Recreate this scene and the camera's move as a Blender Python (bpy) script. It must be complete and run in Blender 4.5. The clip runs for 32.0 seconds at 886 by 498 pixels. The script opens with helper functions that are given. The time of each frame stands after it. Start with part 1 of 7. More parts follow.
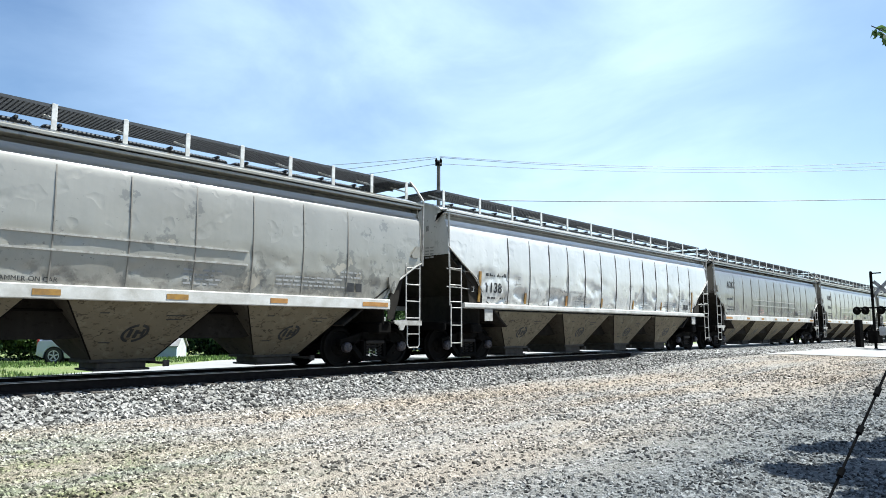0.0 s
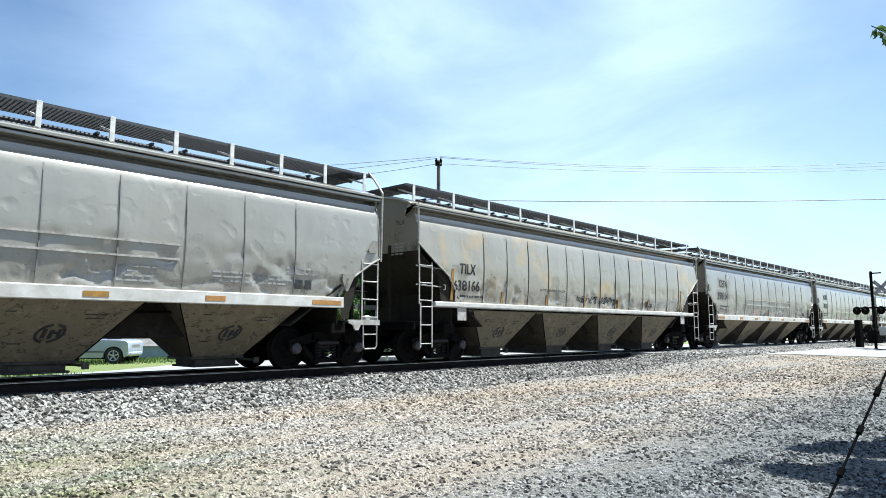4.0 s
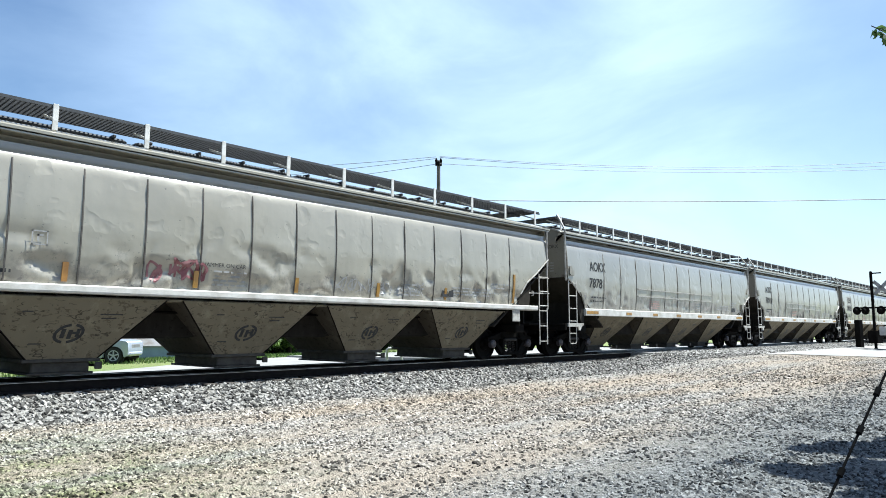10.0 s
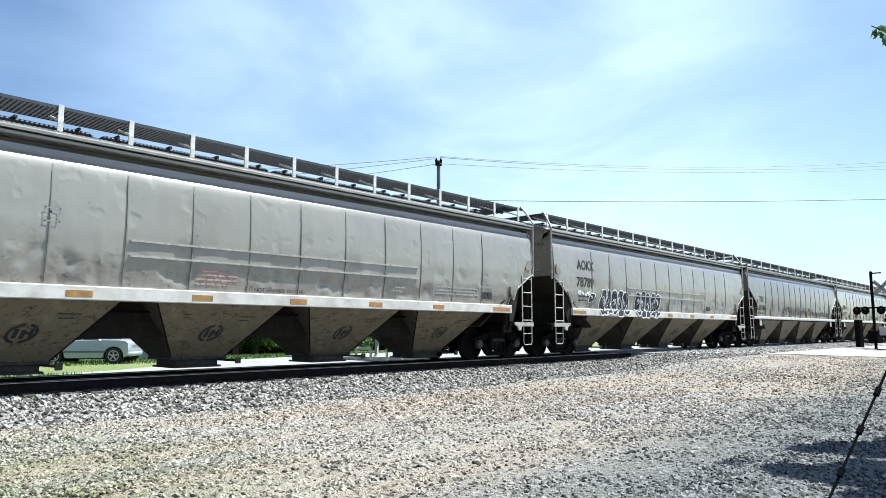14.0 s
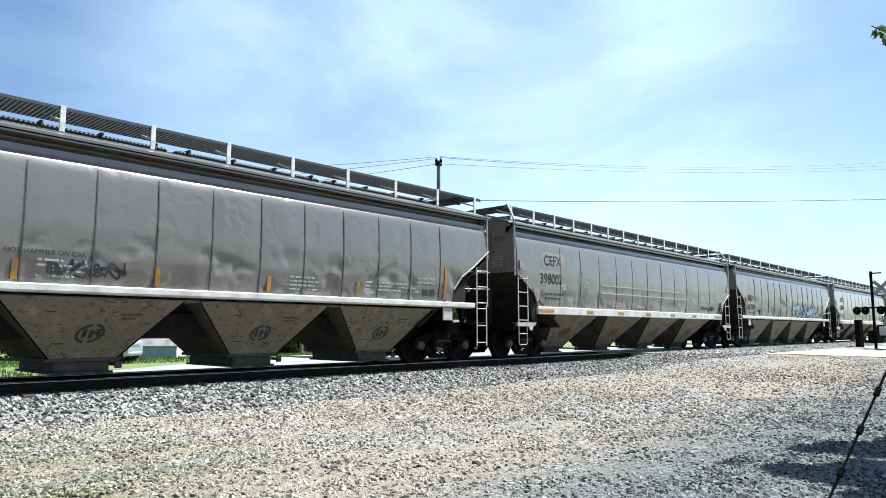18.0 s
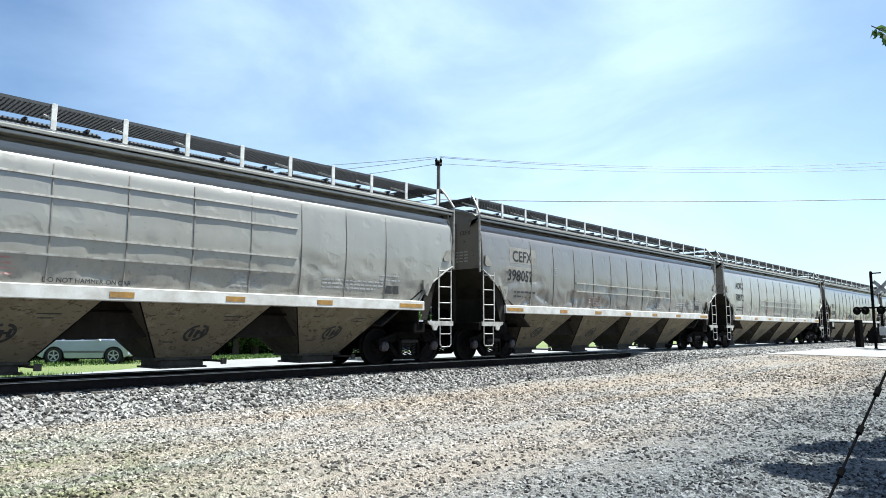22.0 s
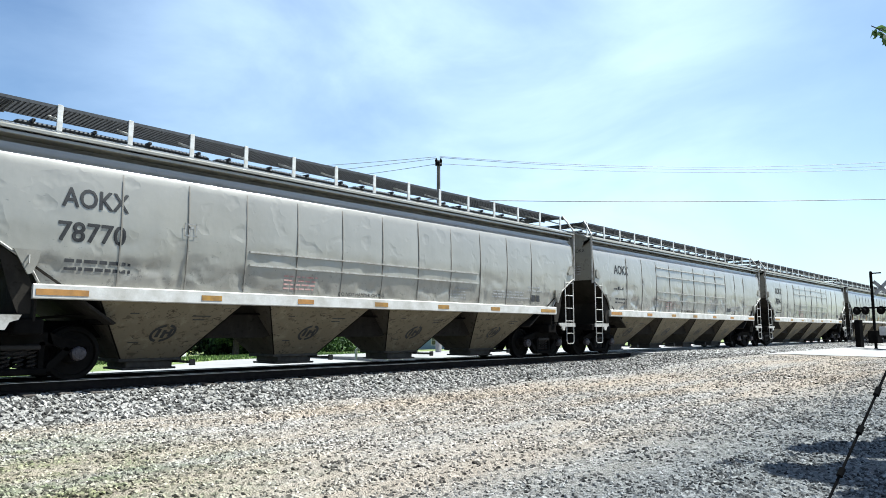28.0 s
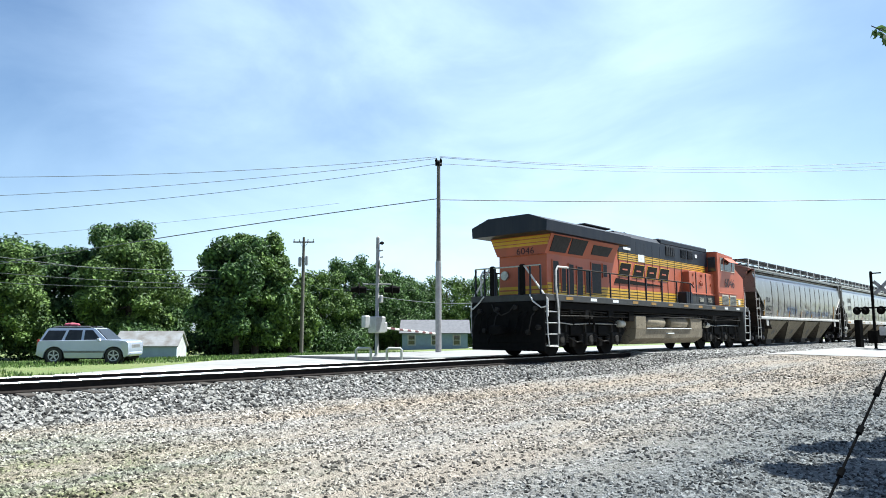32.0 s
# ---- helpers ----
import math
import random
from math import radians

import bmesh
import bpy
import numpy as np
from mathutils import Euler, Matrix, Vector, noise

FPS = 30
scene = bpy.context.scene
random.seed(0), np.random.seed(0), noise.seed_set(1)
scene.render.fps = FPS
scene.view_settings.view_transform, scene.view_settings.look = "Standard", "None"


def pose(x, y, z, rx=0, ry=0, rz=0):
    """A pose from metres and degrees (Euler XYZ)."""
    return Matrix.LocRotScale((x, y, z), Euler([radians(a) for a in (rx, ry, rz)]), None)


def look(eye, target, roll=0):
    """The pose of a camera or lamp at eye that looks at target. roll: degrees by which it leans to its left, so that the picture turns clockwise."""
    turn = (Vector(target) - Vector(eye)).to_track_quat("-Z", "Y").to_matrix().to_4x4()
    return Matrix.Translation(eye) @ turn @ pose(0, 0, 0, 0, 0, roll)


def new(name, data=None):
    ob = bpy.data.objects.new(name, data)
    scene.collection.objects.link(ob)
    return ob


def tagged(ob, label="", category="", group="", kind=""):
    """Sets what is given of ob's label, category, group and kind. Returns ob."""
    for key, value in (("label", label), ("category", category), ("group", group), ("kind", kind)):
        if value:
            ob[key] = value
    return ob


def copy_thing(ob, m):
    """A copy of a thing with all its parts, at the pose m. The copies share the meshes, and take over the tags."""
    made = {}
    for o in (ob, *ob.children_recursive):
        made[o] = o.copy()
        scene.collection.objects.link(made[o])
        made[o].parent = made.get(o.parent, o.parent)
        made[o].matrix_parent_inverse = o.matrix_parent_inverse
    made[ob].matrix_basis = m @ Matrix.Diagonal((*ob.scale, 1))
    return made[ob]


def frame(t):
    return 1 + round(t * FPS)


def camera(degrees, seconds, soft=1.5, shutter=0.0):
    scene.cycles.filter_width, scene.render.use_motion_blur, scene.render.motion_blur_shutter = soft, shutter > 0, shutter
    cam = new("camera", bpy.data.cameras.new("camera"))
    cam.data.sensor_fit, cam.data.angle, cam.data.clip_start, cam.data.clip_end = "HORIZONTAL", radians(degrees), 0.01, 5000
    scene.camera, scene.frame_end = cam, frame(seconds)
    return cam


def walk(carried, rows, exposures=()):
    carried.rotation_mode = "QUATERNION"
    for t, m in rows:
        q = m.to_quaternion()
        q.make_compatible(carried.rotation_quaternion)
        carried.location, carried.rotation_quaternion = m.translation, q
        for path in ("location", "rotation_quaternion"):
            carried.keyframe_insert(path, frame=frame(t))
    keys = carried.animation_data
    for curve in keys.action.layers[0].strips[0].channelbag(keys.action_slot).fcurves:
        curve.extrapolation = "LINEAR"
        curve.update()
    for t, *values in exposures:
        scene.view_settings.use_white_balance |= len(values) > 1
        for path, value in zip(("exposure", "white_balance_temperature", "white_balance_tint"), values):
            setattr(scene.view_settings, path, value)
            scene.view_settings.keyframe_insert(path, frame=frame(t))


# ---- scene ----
# ================= camera =================
CAM_Z = 1.40           # eye height over the gravel
RT = 0.55              # height of the rail heads
TY = 13.75             # centre line of the track
cam = camera(66.3, 32.0, soft=0.9)
EYE = pose(0, 0, CAM_Z, 90 + 6.86, 0, 42.67 - 90)
walk(cam, [(0.0, EYE), (32.0, EYE)], exposures=[(0.0, 1.56, 5700, 4.0), (32.0, 1.56, 5700, 4.0)])

# ================= world, sun, exposure =================
SUN_EL, SUN_AZ = radians(61), radians(-26)      # azimuth from the track's direction towards the far side
sun_dir = Vector((math.cos(SUN_EL) * math.cos(SUN_AZ), math.cos(SUN_EL) * math.sin(SUN_AZ), math.sin(SUN_EL)))
world = bpy.data.worlds.new("sky")
scene.world = world
world.use_nodes = True
wn, wl = world.node_tree.nodes, world.node_tree.links
wn.clear()
w_out = wn.new("ShaderNodeOutputWorld")
w_bg = wn.new("ShaderNodeBackground")
w_sky = wn.new("ShaderNodeTexSky")
w_sky.sky_type = 'NISHITA'
w_sky.sun_disc = False
w_sky.sun_elevation = SUN_EL
w_sky.sun_rotation = math.pi / 2 - SUN_AZ
w_sky.air_density, w_sky.dust_density, w_sky.ozone_density = 1.0, 1.2, 1.2
w_tc = wn.new("ShaderNodeTexCoord")
w_map = wn.new("ShaderNodeMapping")
w_map.inputs["Scale"].default_value = (1.0, 1.0, 2.2)
w_noise = wn.new("ShaderNodeTexNoise")
w_noise.inputs["Scale"].default_value = 2.3
w_noise.inputs["Detail"].default_value = 6
w_noise.inputs["Roughness"].default_value = 0.55
w_noise.inputs["Distortion"].default_value = 0.6
w_ramp = wn.new("ShaderNodeValToRGB")
w_ramp.color_ramp.elements[0].position = 0.42
w_ramp.color_ramp.elements[1].position = 0.75
w_mix = wn.new("ShaderNodeMixRGB")
w_mix.inputs["Color2"].default_value = (8.2, 9.4, 10.4, 1)
w_mul = wn.new("ShaderNodeMath")
w_mul.operation = 'MULTIPLY'
w_mul.inputs[1].default_value = 0.13
wl.new(w_tc.outputs["Generated"], w_map.inputs["Vector"])
wl.new(w_map.outputs["Vector"], w_noise.inputs["Vector"])
wl.new(w_noise.outputs["Fac"], w_ramp.inputs["Fac"])
wl.new(w_ramp.outputs["Color"], w_mul.inputs[0])
# a broad veil of thin high cloud ahead
veil_dir = (EYE.to_3x3() @ Vector((0.03, 0.22, -1.0))).normalized()
w_dot = wn.new("ShaderNodeVectorMath")
w_dot.operation = 'DOT_PRODUCT'
w_dot.inputs[1].default_value = veil_dir
wl.new(w_tc.outputs["Generated"], w_dot.inputs[0])
w_range = wn.new("ShaderNodeMapRange")
w_range.interpolation_type = 'SMOOTHSTEP'
w_range.inputs[1].default_value, w_range.inputs[2].default_value = 0.84, 0.995
w_range.inputs[3].default_value, w_range.inputs[4].default_value = 0.0, 0.50
wl.new(w_dot.outputs["Value"], w_range.inputs[0])
w_veil = wn.new("ShaderNodeMath")
w_veil.operation = 'MULTIPLY_ADD'
w_soft = wn.new("ShaderNodeMapRange")
w_soft.inputs[1].default_value, w_soft.inputs[2].default_value = 0.05, 0.62
wl.new(w_noise.outputs["Fac"], w_soft.inputs[0])
wl.new(w_range.outputs[0], w_veil.inputs[0])
wl.new(w_soft.outputs[0], w_veil.inputs[1])
wl.new(w_mul.outputs[0], w_veil.inputs[2])
w_sep = wn.new("ShaderNodeSeparateXYZ")
wl.new(w_tc.outputs["Generated"], w_sep.inputs[0])
w_haze = wn.new("ShaderNodeMapRange")
w_haze.interpolation_type = 'SMOOTHSTEP'
w_haze.inputs[1].default_value, w_haze.inputs[2].default_value = 0.32, 0.02
w_haze.inputs[3].default_value, w_haze.inputs[4].default_value = 0.0, 0.20
wl.new(w_sep.outputs[2], w_haze.inputs[0])
w_sum = wn.new("ShaderNodeMath")
w_sum.operation = 'ADD'
wl.new(w_veil.outputs[0], w_sum.inputs[0])
wl.new(w_haze.outputs[0], w_sum.inputs[1])
wl.new(w_sum.outputs[0], w_mix.inputs["Fac"])
wl.new(w_sky.outputs["Color"], w_mix.inputs["Color1"])
wl.new(w_mix.outputs["Color"], w_bg.inputs["Color"])
w_bg.inputs["Strength"].default_value = 0.053
wl.new(w_bg.outputs[0], w_out.inputs["Surface"])
sun_data = bpy.data.lights.new("sun", 'SUN')
sun_data.energy = 4.9
sun_data.angle = radians(0.53)
sun_data.color = (1.0, 0.93, 0.82)
sun = new("sun", sun_data)
sun.matrix_basis = look(sun_dir * 200, (0, 0, 0))


# ================= mesh building =================
class MB:
    """Collects vertices and faces of one mesh."""

    def __init__(self):
        self.v, self.f = [], []

    def add(self, vs, fs):
        o = len(self.v)
        self.v.extend(tuple(p) for p in vs)
        self.f.extend(tuple(i + o for i in f) for f in fs)
        return self

    def box(self, a, b, c=0.0):
        """An axis box from corner a to corner b, with chamfer c."""
        x0, x1 = sorted((a[0], b[0])); y0, y1 = sorted((a[1], b[1])); z0, z1 = sorted((a[2], b[2]))
        if c <= 0:
            v = [(x, y, z) for x in (x0, x1) for y in (y0, y1) for z in (z0, z1)]
            f = [(0, 1, 3, 2), (4, 6, 7, 5), (0, 4, 5, 1), (2, 3, 7, 6), (0, 2, 6, 4), (1, 5, 7, 3)]
            return self.add(v, f)
        c = min(c, 0.45 * (x1 - x0), 0.45 * (y1 - y0), 0.45 * (z1 - z0))
        rings = []
        for z, e in ((z0, c), (z0 + c, 0), (z1 - c, 0), (z1, c)):
            k, xa, xb, ya, yb = c, x0 + e, x1 - e, y0 + e, y1 - e
            rings.append([(xa + k, ya, z), (xb - k, ya, z), (xb, ya + k, z), (xb, yb - k, z),
                          (xb - k, yb, z), (xa + k, yb, z), (xa, yb - k, z), (xa, ya + k, z)])
        return self.loft(rings)

    def loft(self, rings, cap=True, closed=True):
        n = len(rings[0])
        vs = [p for r in rings for p in r]
        fs = []
        for i in range(len(rings) - 1):
            for j in range(n if closed else n - 1):
                k = (j + 1) % n
                fs.append((i * n + j, i * n + k, (i + 1) * n + k, (i + 1) * n + j))
        if cap:
            fs.append(tuple(range(n - 1, -1, -1)))
            fs.append(tuple((len(rings) - 1) * n + j for j in range(n)))
        return self.add(vs, fs)

    def tube(self, path, r, n=6):
        """A round bar along a path of points."""
        P = [Vector(p) for p in path]
        rings = []
        ref = None
        for i, p in enumerate(P):
            d = (P[min(i + 1, len(P) - 1)] - P[max(i - 1, 0)]).normalized()
            if ref is None:
                ref = d.orthogonal().normalized()
            s = (ref - d * ref.dot(d))
            s = s.normalized() if s.length > 1e-6 else d.orthogonal().normalized()
            ref = s
            t = d.cross(s)
            rr = r[i] if isinstance(r, (list, tuple)) else r
            rings.append([p + (s * math.cos(2 * math.pi * j / n) + t * math.sin(2 * math.pi * j / n)) * rr for j in range(n)])
        return self.loft(rings)

    def lathe(self, prof, n=20, axis='y', at=(0, 0, 0)):
        """A solid of revolution; prof holds (radius, along)."""
        rings = []
        for r, h in prof:
            ring = []
            for j in range(n):
                a = 2 * math.pi * j / n
                c, s = r * math.cos(a), r * math.sin(a)
                p = {'y': (c, h, s), 'x': (h, c, s), 'z': (c, s, h)}[axis]
                ring.append((p[0] + at[0], p[1] + at[1], p[2] + at[2]))
            rings.append(ring)
        return self.loft(rings)

    def prism(self, poly, a, b, axis='y'):
        """A polygon (two coordinates) drawn out along an axis from a to b."""
        def put(p, h):
            return {'y': (p[0], h, p[1]), 'x': (h, p[0], p[1]), 'z': (p[0], p[1], h)}[axis]
        return self.loft([[put(p, a) for p in poly], [put(p, b) for p in poly]])

    def turned(self, m):
        self.v = [tuple(m @ Vector(p)) for p in self.v]
        return self

    def mesh(self, name, smooth=False):
        me = bpy.data.meshes.new(name)
        me.from_pydata(self.v, [], self.f)
        bm = bmesh.new()
        bm.from_mesh(me)
        bmesh.ops.recalc_face_normals(bm, faces=bm.faces)
        bm.to_mesh(me)
        bm.free()
        if smooth:
            me.shade_smooth()
            me.set_sharp_from_angle(angle=radians(35))
        return me


def link(name, me, material, parent=None, label="", at=None):
    """One object on mesh data that others may share; its material sits on the object."""
    ob = new(name, me)
    if not me.materials:
        me.materials.append(None)
    ob.material_slots[0].link = 'OBJECT'
    ob.material_slots[0].material = material
    if parent is not None:
        ob.parent = parent
    if at is not None:
        ob.location = at
    if label:
        ob["label"] = label
    return ob


def part(name, mb, material, parent, label="", smooth=False, at=None):
    return link(name, mb.mesh(name, smooth), material, parent, label, at)


# ================= materials =================
def nodes_of(name):
    m = bpy.data.materials.new(name)
    m.use_nodes = True
    nt = m.node_tree
    return m, nt.nodes, nt.links, nt.nodes["Principled BSDF"]


def noise_node(n, l, vec, scale, detail=4, rough=0.6, stretch=None):
    t = n.new("ShaderNodeTexNoise")
    t.inputs["Scale"].default_value = scale
    t.inputs["Detail"].default_value = detail
    t.inputs["Roughness"].default_value = rough
    if stretch:
        mp = n.new("ShaderNodeMapping")
        mp.inputs["Scale"].default_value = stretch
        l.new(vec, mp.inputs["Vector"])
        vec = mp.outputs["Vector"]
    l.new(vec, t.inputs["Vector"])
    return t.outputs["Fac"]


def ramp(n, l, fac, lo, hi, c0=(0, 0, 0, 1), c1=(1, 1, 1, 1)):
    r = n.new("ShaderNodeValToRGB")
    e = r.color_ramp.elements
    e[0].position, e[1].position = lo, hi
    e[0].color, e[1].color = c0, c1
    l.new(fac, r.inputs["Fac"])
    return r.outputs["Color"]


def mix(n, l, fac, a, b):
    m = n.new("ShaderNodeMixRGB")
    for sock, val in (("Fac", fac), ("Color1", a), ("Color2", b)):
        if isinstance(val, (int, float)):
            m.inputs[sock].default_value = val
        elif isinstance(val, tuple):
            m.inputs[sock].default_value = (*val[:3], 1)
        else:
            l.new(val, m.inputs[sock])
    return m.outputs["Color"]


def bump(n, l, bsdf, fac, strength=0.3, dist=0.02):
    b = n.new("ShaderNodeBump")
    b.inputs["Strength"].default_value = strength
    b.inputs["Distance"].default_value = dist
    l.new(fac, b.inputs["Height"])
    l.new(b.outputs["Normal"], bsdf.inputs["Normal"])


def surface(name, col, col2=None, rough=0.7, metal=0.0, scale=6.0, amount=0.5, grain=60.0, relief=0.15, spec=0.4):
    """A plain weathered surface: two scales of noise between two colours, with fine relief."""
    m, n, l, b = nodes_of(name)
    tc = n.new("ShaderNodeTexCoord").outputs["Object"]
    col2 = col2 or tuple(c * 0.65 for c in col)
    big = ramp(n, l, noise_node(n, l, tc, scale), 0.38, 0.68)
    fine = noise_node(n, l, tc, grain, 3)
    c = mix(n, l, big, tuple(col), tuple(col2))
    mm = n.new("ShaderNodeMath"); mm.operation = 'MULTIPLY'; mm.inputs[1].default_value = amount * 0.5
    l.new(fine, mm.inputs[0])
    c = mix(n, l, mm.outputs[0], c, tuple(x * 0.55 for x in col2))
    l.new(c, b.inputs["Base Color"])
    b.inputs["Roughness"].default_value = rough
    b.inputs["Metallic"].default_value = metal
    b.inputs["Specular IOR Level"].default_value = spec
    if relief:
        bump(n, l, b, fine, relief, 0.01)
    return m


def car_paint(name, col, grime=0.5, rust=0.2, seed=0.0, rough=0.5, grime_col=(0.13, 0.115, 0.095), height=2.9, dents=0.5, spec=0.85, stain=0.0, coat=0.0, flake=0.0):
    """Weathered wagon paint: run-down streaks, spattered grime with a ragged upper edge, rust blooms, dented relief."""
    m, n, l, b = nodes_of(name)
    tcn = n.new("ShaderNodeTexCoord")
    mp = n.new("ShaderNodeMapping")
    mp.inputs["Location"].default_value = (seed * 3.7, seed * 1.3, seed * 0.77)
    l.new(tcn.outputs["Object"], mp.inputs["Vector"])
    v = mp.outputs["Vector"]
    streak = ramp(n, l, noise_node(n, l, v, 1.0, 5, 0.65, (3.2, 3.2, 0.22)), 0.42, 0.72)
    cloud = noise_node(n, l, v, 0.55, 5, 0.6)
    fine = noise_node(n, l, v, 22.0, 4, 0.7)
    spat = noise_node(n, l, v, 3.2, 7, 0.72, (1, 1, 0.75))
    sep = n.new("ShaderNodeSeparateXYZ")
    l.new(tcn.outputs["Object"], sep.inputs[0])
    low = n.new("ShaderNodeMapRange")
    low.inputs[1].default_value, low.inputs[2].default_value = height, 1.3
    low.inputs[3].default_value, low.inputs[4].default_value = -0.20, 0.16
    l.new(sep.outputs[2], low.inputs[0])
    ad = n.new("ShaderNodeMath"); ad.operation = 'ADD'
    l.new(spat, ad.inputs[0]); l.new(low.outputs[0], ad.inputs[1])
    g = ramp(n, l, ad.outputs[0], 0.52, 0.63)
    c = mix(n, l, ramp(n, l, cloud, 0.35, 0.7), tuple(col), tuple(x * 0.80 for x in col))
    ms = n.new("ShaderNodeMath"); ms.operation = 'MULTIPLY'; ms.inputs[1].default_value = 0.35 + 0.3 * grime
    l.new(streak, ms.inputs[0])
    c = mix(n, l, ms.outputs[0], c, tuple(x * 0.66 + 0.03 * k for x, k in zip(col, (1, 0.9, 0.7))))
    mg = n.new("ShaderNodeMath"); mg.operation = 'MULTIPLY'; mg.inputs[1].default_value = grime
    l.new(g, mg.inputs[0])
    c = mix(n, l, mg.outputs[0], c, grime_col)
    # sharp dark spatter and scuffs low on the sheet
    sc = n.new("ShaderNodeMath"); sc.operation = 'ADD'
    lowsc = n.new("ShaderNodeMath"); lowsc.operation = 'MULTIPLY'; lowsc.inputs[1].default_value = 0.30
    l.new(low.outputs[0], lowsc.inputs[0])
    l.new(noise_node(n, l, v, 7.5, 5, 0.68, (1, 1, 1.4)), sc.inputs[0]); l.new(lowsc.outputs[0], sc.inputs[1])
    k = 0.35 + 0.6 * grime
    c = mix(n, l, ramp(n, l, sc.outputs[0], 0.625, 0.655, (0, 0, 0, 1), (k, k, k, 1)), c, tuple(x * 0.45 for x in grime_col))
    rs = ramp(n, l, noise_node(n, l, v, 5.0, 6, 0.75), 0.66, 0.72)
    mr = n.new("ShaderNodeMath"); mr.operation = 'MULTIPLY'; mr.inputs[1].default_value = rust
    l.new(rs, mr.inputs[0])
    c = mix(n, l, mr.outputs[0], c, (0.15, 0.06, 0.025))
    if flake:
        # flaked and scraped patches with hard edges
        fa = n.new("ShaderNodeMath"); fa.operation = 'ADD'
        l.new(noise_node(n, l, v, 1.15, 8, 0.62), fa.inputs[0]); l.new(lowsc.outputs[0], fa.inputs[1])
        c = mix(n, l, ramp(n, l, fa.outputs[0], 0.575, 0.595, (0, 0, 0, 1), (flake, flake, flake, 1)), c, tuple(x * 0.42 for x in col))
        c = mix(n, l, ramp(n, l, fa.outputs[0], 0.640, 0.652, (0, 0, 0, 1), (flake, flake, flake, 1)), c, (0.36, 0.32, 0.25))
    if stain:
        sp = ramp(n, l, noise_node(n, l, v, 0.9, 4, 0.6), 0.56, 0.68, (0, 0, 0, 1), (stain, stain, stain, 1))
        c = mix(n, l, sp, c, (0.42, 0.29, 0.11))
    mf = n.new("ShaderNodeMath"); mf.operation = 'MULTIPLY'; mf.inputs[1].default_value = 0.22
    l.new(fine, mf.inputs[0])
    c = mix(n, l, mf.outputs[0], c, tuple(x * 0.5 for x in col))
    l.new(c, b.inputs["Base Color"])
    rr = n.new("ShaderNodeMapRange")
    rr.inputs[3].default_value, rr.inputs[4].default_value = rough, min(0.95, rough + 0.35)
    l.new(g, rr.inputs[0])
    l.new(rr.outputs[0], b.inputs["Roughness"])
    b.inputs["Specular IOR Level"].default_value = spec
    b.inputs["Coat Weight"].default_value, b.inputs["Coat Roughness"].default_value = coat, 0.26
    b.inputs["Coat IOR"].default_value = 1.62
    dent = noise_node(n, l, v, 1.3, 3, 0.5)
    knock = ramp(n, l, noise_node(n, l, v, 2.6, 2, 0.4), 0.58, 0.74)
    add = n.new("ShaderNodeMath"); add.operation = 'MULTIPLY_ADD'; add.inputs[1].default_value = -0.55
    l.new(knock, add.inputs[0]); l.new(dent, add.inputs[2])
    bump(n, l, b, add.outputs[0], 0.6 * dents, 0.06)
    return m


# running gear steels: grime, with under-train shade also put into the near-black colours
M_dark = surface("grimy_shaded_steel", (0.008, 0.0072, 0.0065), (0.004, 0.0036, 0.0033), 0.9, 0, 5, 0.5, 60, 0.15, 0.06)
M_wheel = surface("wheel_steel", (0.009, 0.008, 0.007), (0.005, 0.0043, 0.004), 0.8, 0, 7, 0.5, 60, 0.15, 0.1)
M_tread = surface("polished_tread", (0.42, 0.41, 0.40), (0.3, 0.29, 0.28), 0.28, 1.0, 9)
M_bearing = surface("bearing_cap", (0.09, 0.08, 0.09), (0.04, 0.035, 0.035), 0.5, 0.3, 9)
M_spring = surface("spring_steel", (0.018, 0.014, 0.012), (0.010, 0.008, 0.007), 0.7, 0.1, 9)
M_grate = surface("weathered_grating", (0.055, 0.06, 0.068), (0.03, 0.032, 0.036), 0.65, 0.2, 9)
M_post = surface("white_bracket_paint", (0.62, 0.62, 0.60), (0.45, 0.44, 0.41), 0.5, 0, 6, 0.4)
M_sill = surface("white_sill_paint", (0.60, 0.59, 0.56), (0.40, 0.38, 0.34), 0.5, 0, 2.5, 0.6, 30)
M_ladder = surface("ladder_paint", (0.44, 0.43, 0.40), (0.24, 0.22, 0.19), 0.55, 0, 8, 0.5)
# bay paint: tan dust, plus the dimness of down-facing sheets in the colour
M_bay = car_paint("dusty_shaded_hopper_paint", (0.215, 0.183, 0.122), 0.45, 0.25, 2.0, 0.75, (0.105, 0.085, 0.058), dents=0.3, spec=0.3)


def scratch(material):
    """Thin dark wandering scratches over a paint."""
    n, l = material.node_tree.nodes, material.node_tree.links
    b = n["Principled BSDF"]
    old = b.inputs["Base Color"].links[0].from_socket
    tc = n.new("ShaderNodeTexCoord").outputs["Object"]
    line = n.new("ShaderNodeMath"); line.operation = 'COMPARE'
    line.inputs[1].default_value, line.inputs[2].default_value = 0.5, 0.010
    l.new(noise_node(n, l, tc, 1.6, 3, 0.6, (1, 1, 2.6)), line.inputs[0])
    gate = ramp(n, l, noise_node(n, l, tc, 3.1, 3, 0.6), 0.50, 0.56, (0, 0, 0, 1), (0.8, 0.8, 0.8, 1))
    m = n.new("ShaderNodeMath"); m.operation = 'MULTIPLY'
    l.new(line.outputs[0], m.inputs[0]); l.new(gate, m.inputs[1])
    l.new(mix(n, l, m.outputs[0], old, (0.035, 0.03, 0.024)), b.inputs["Base Color"])


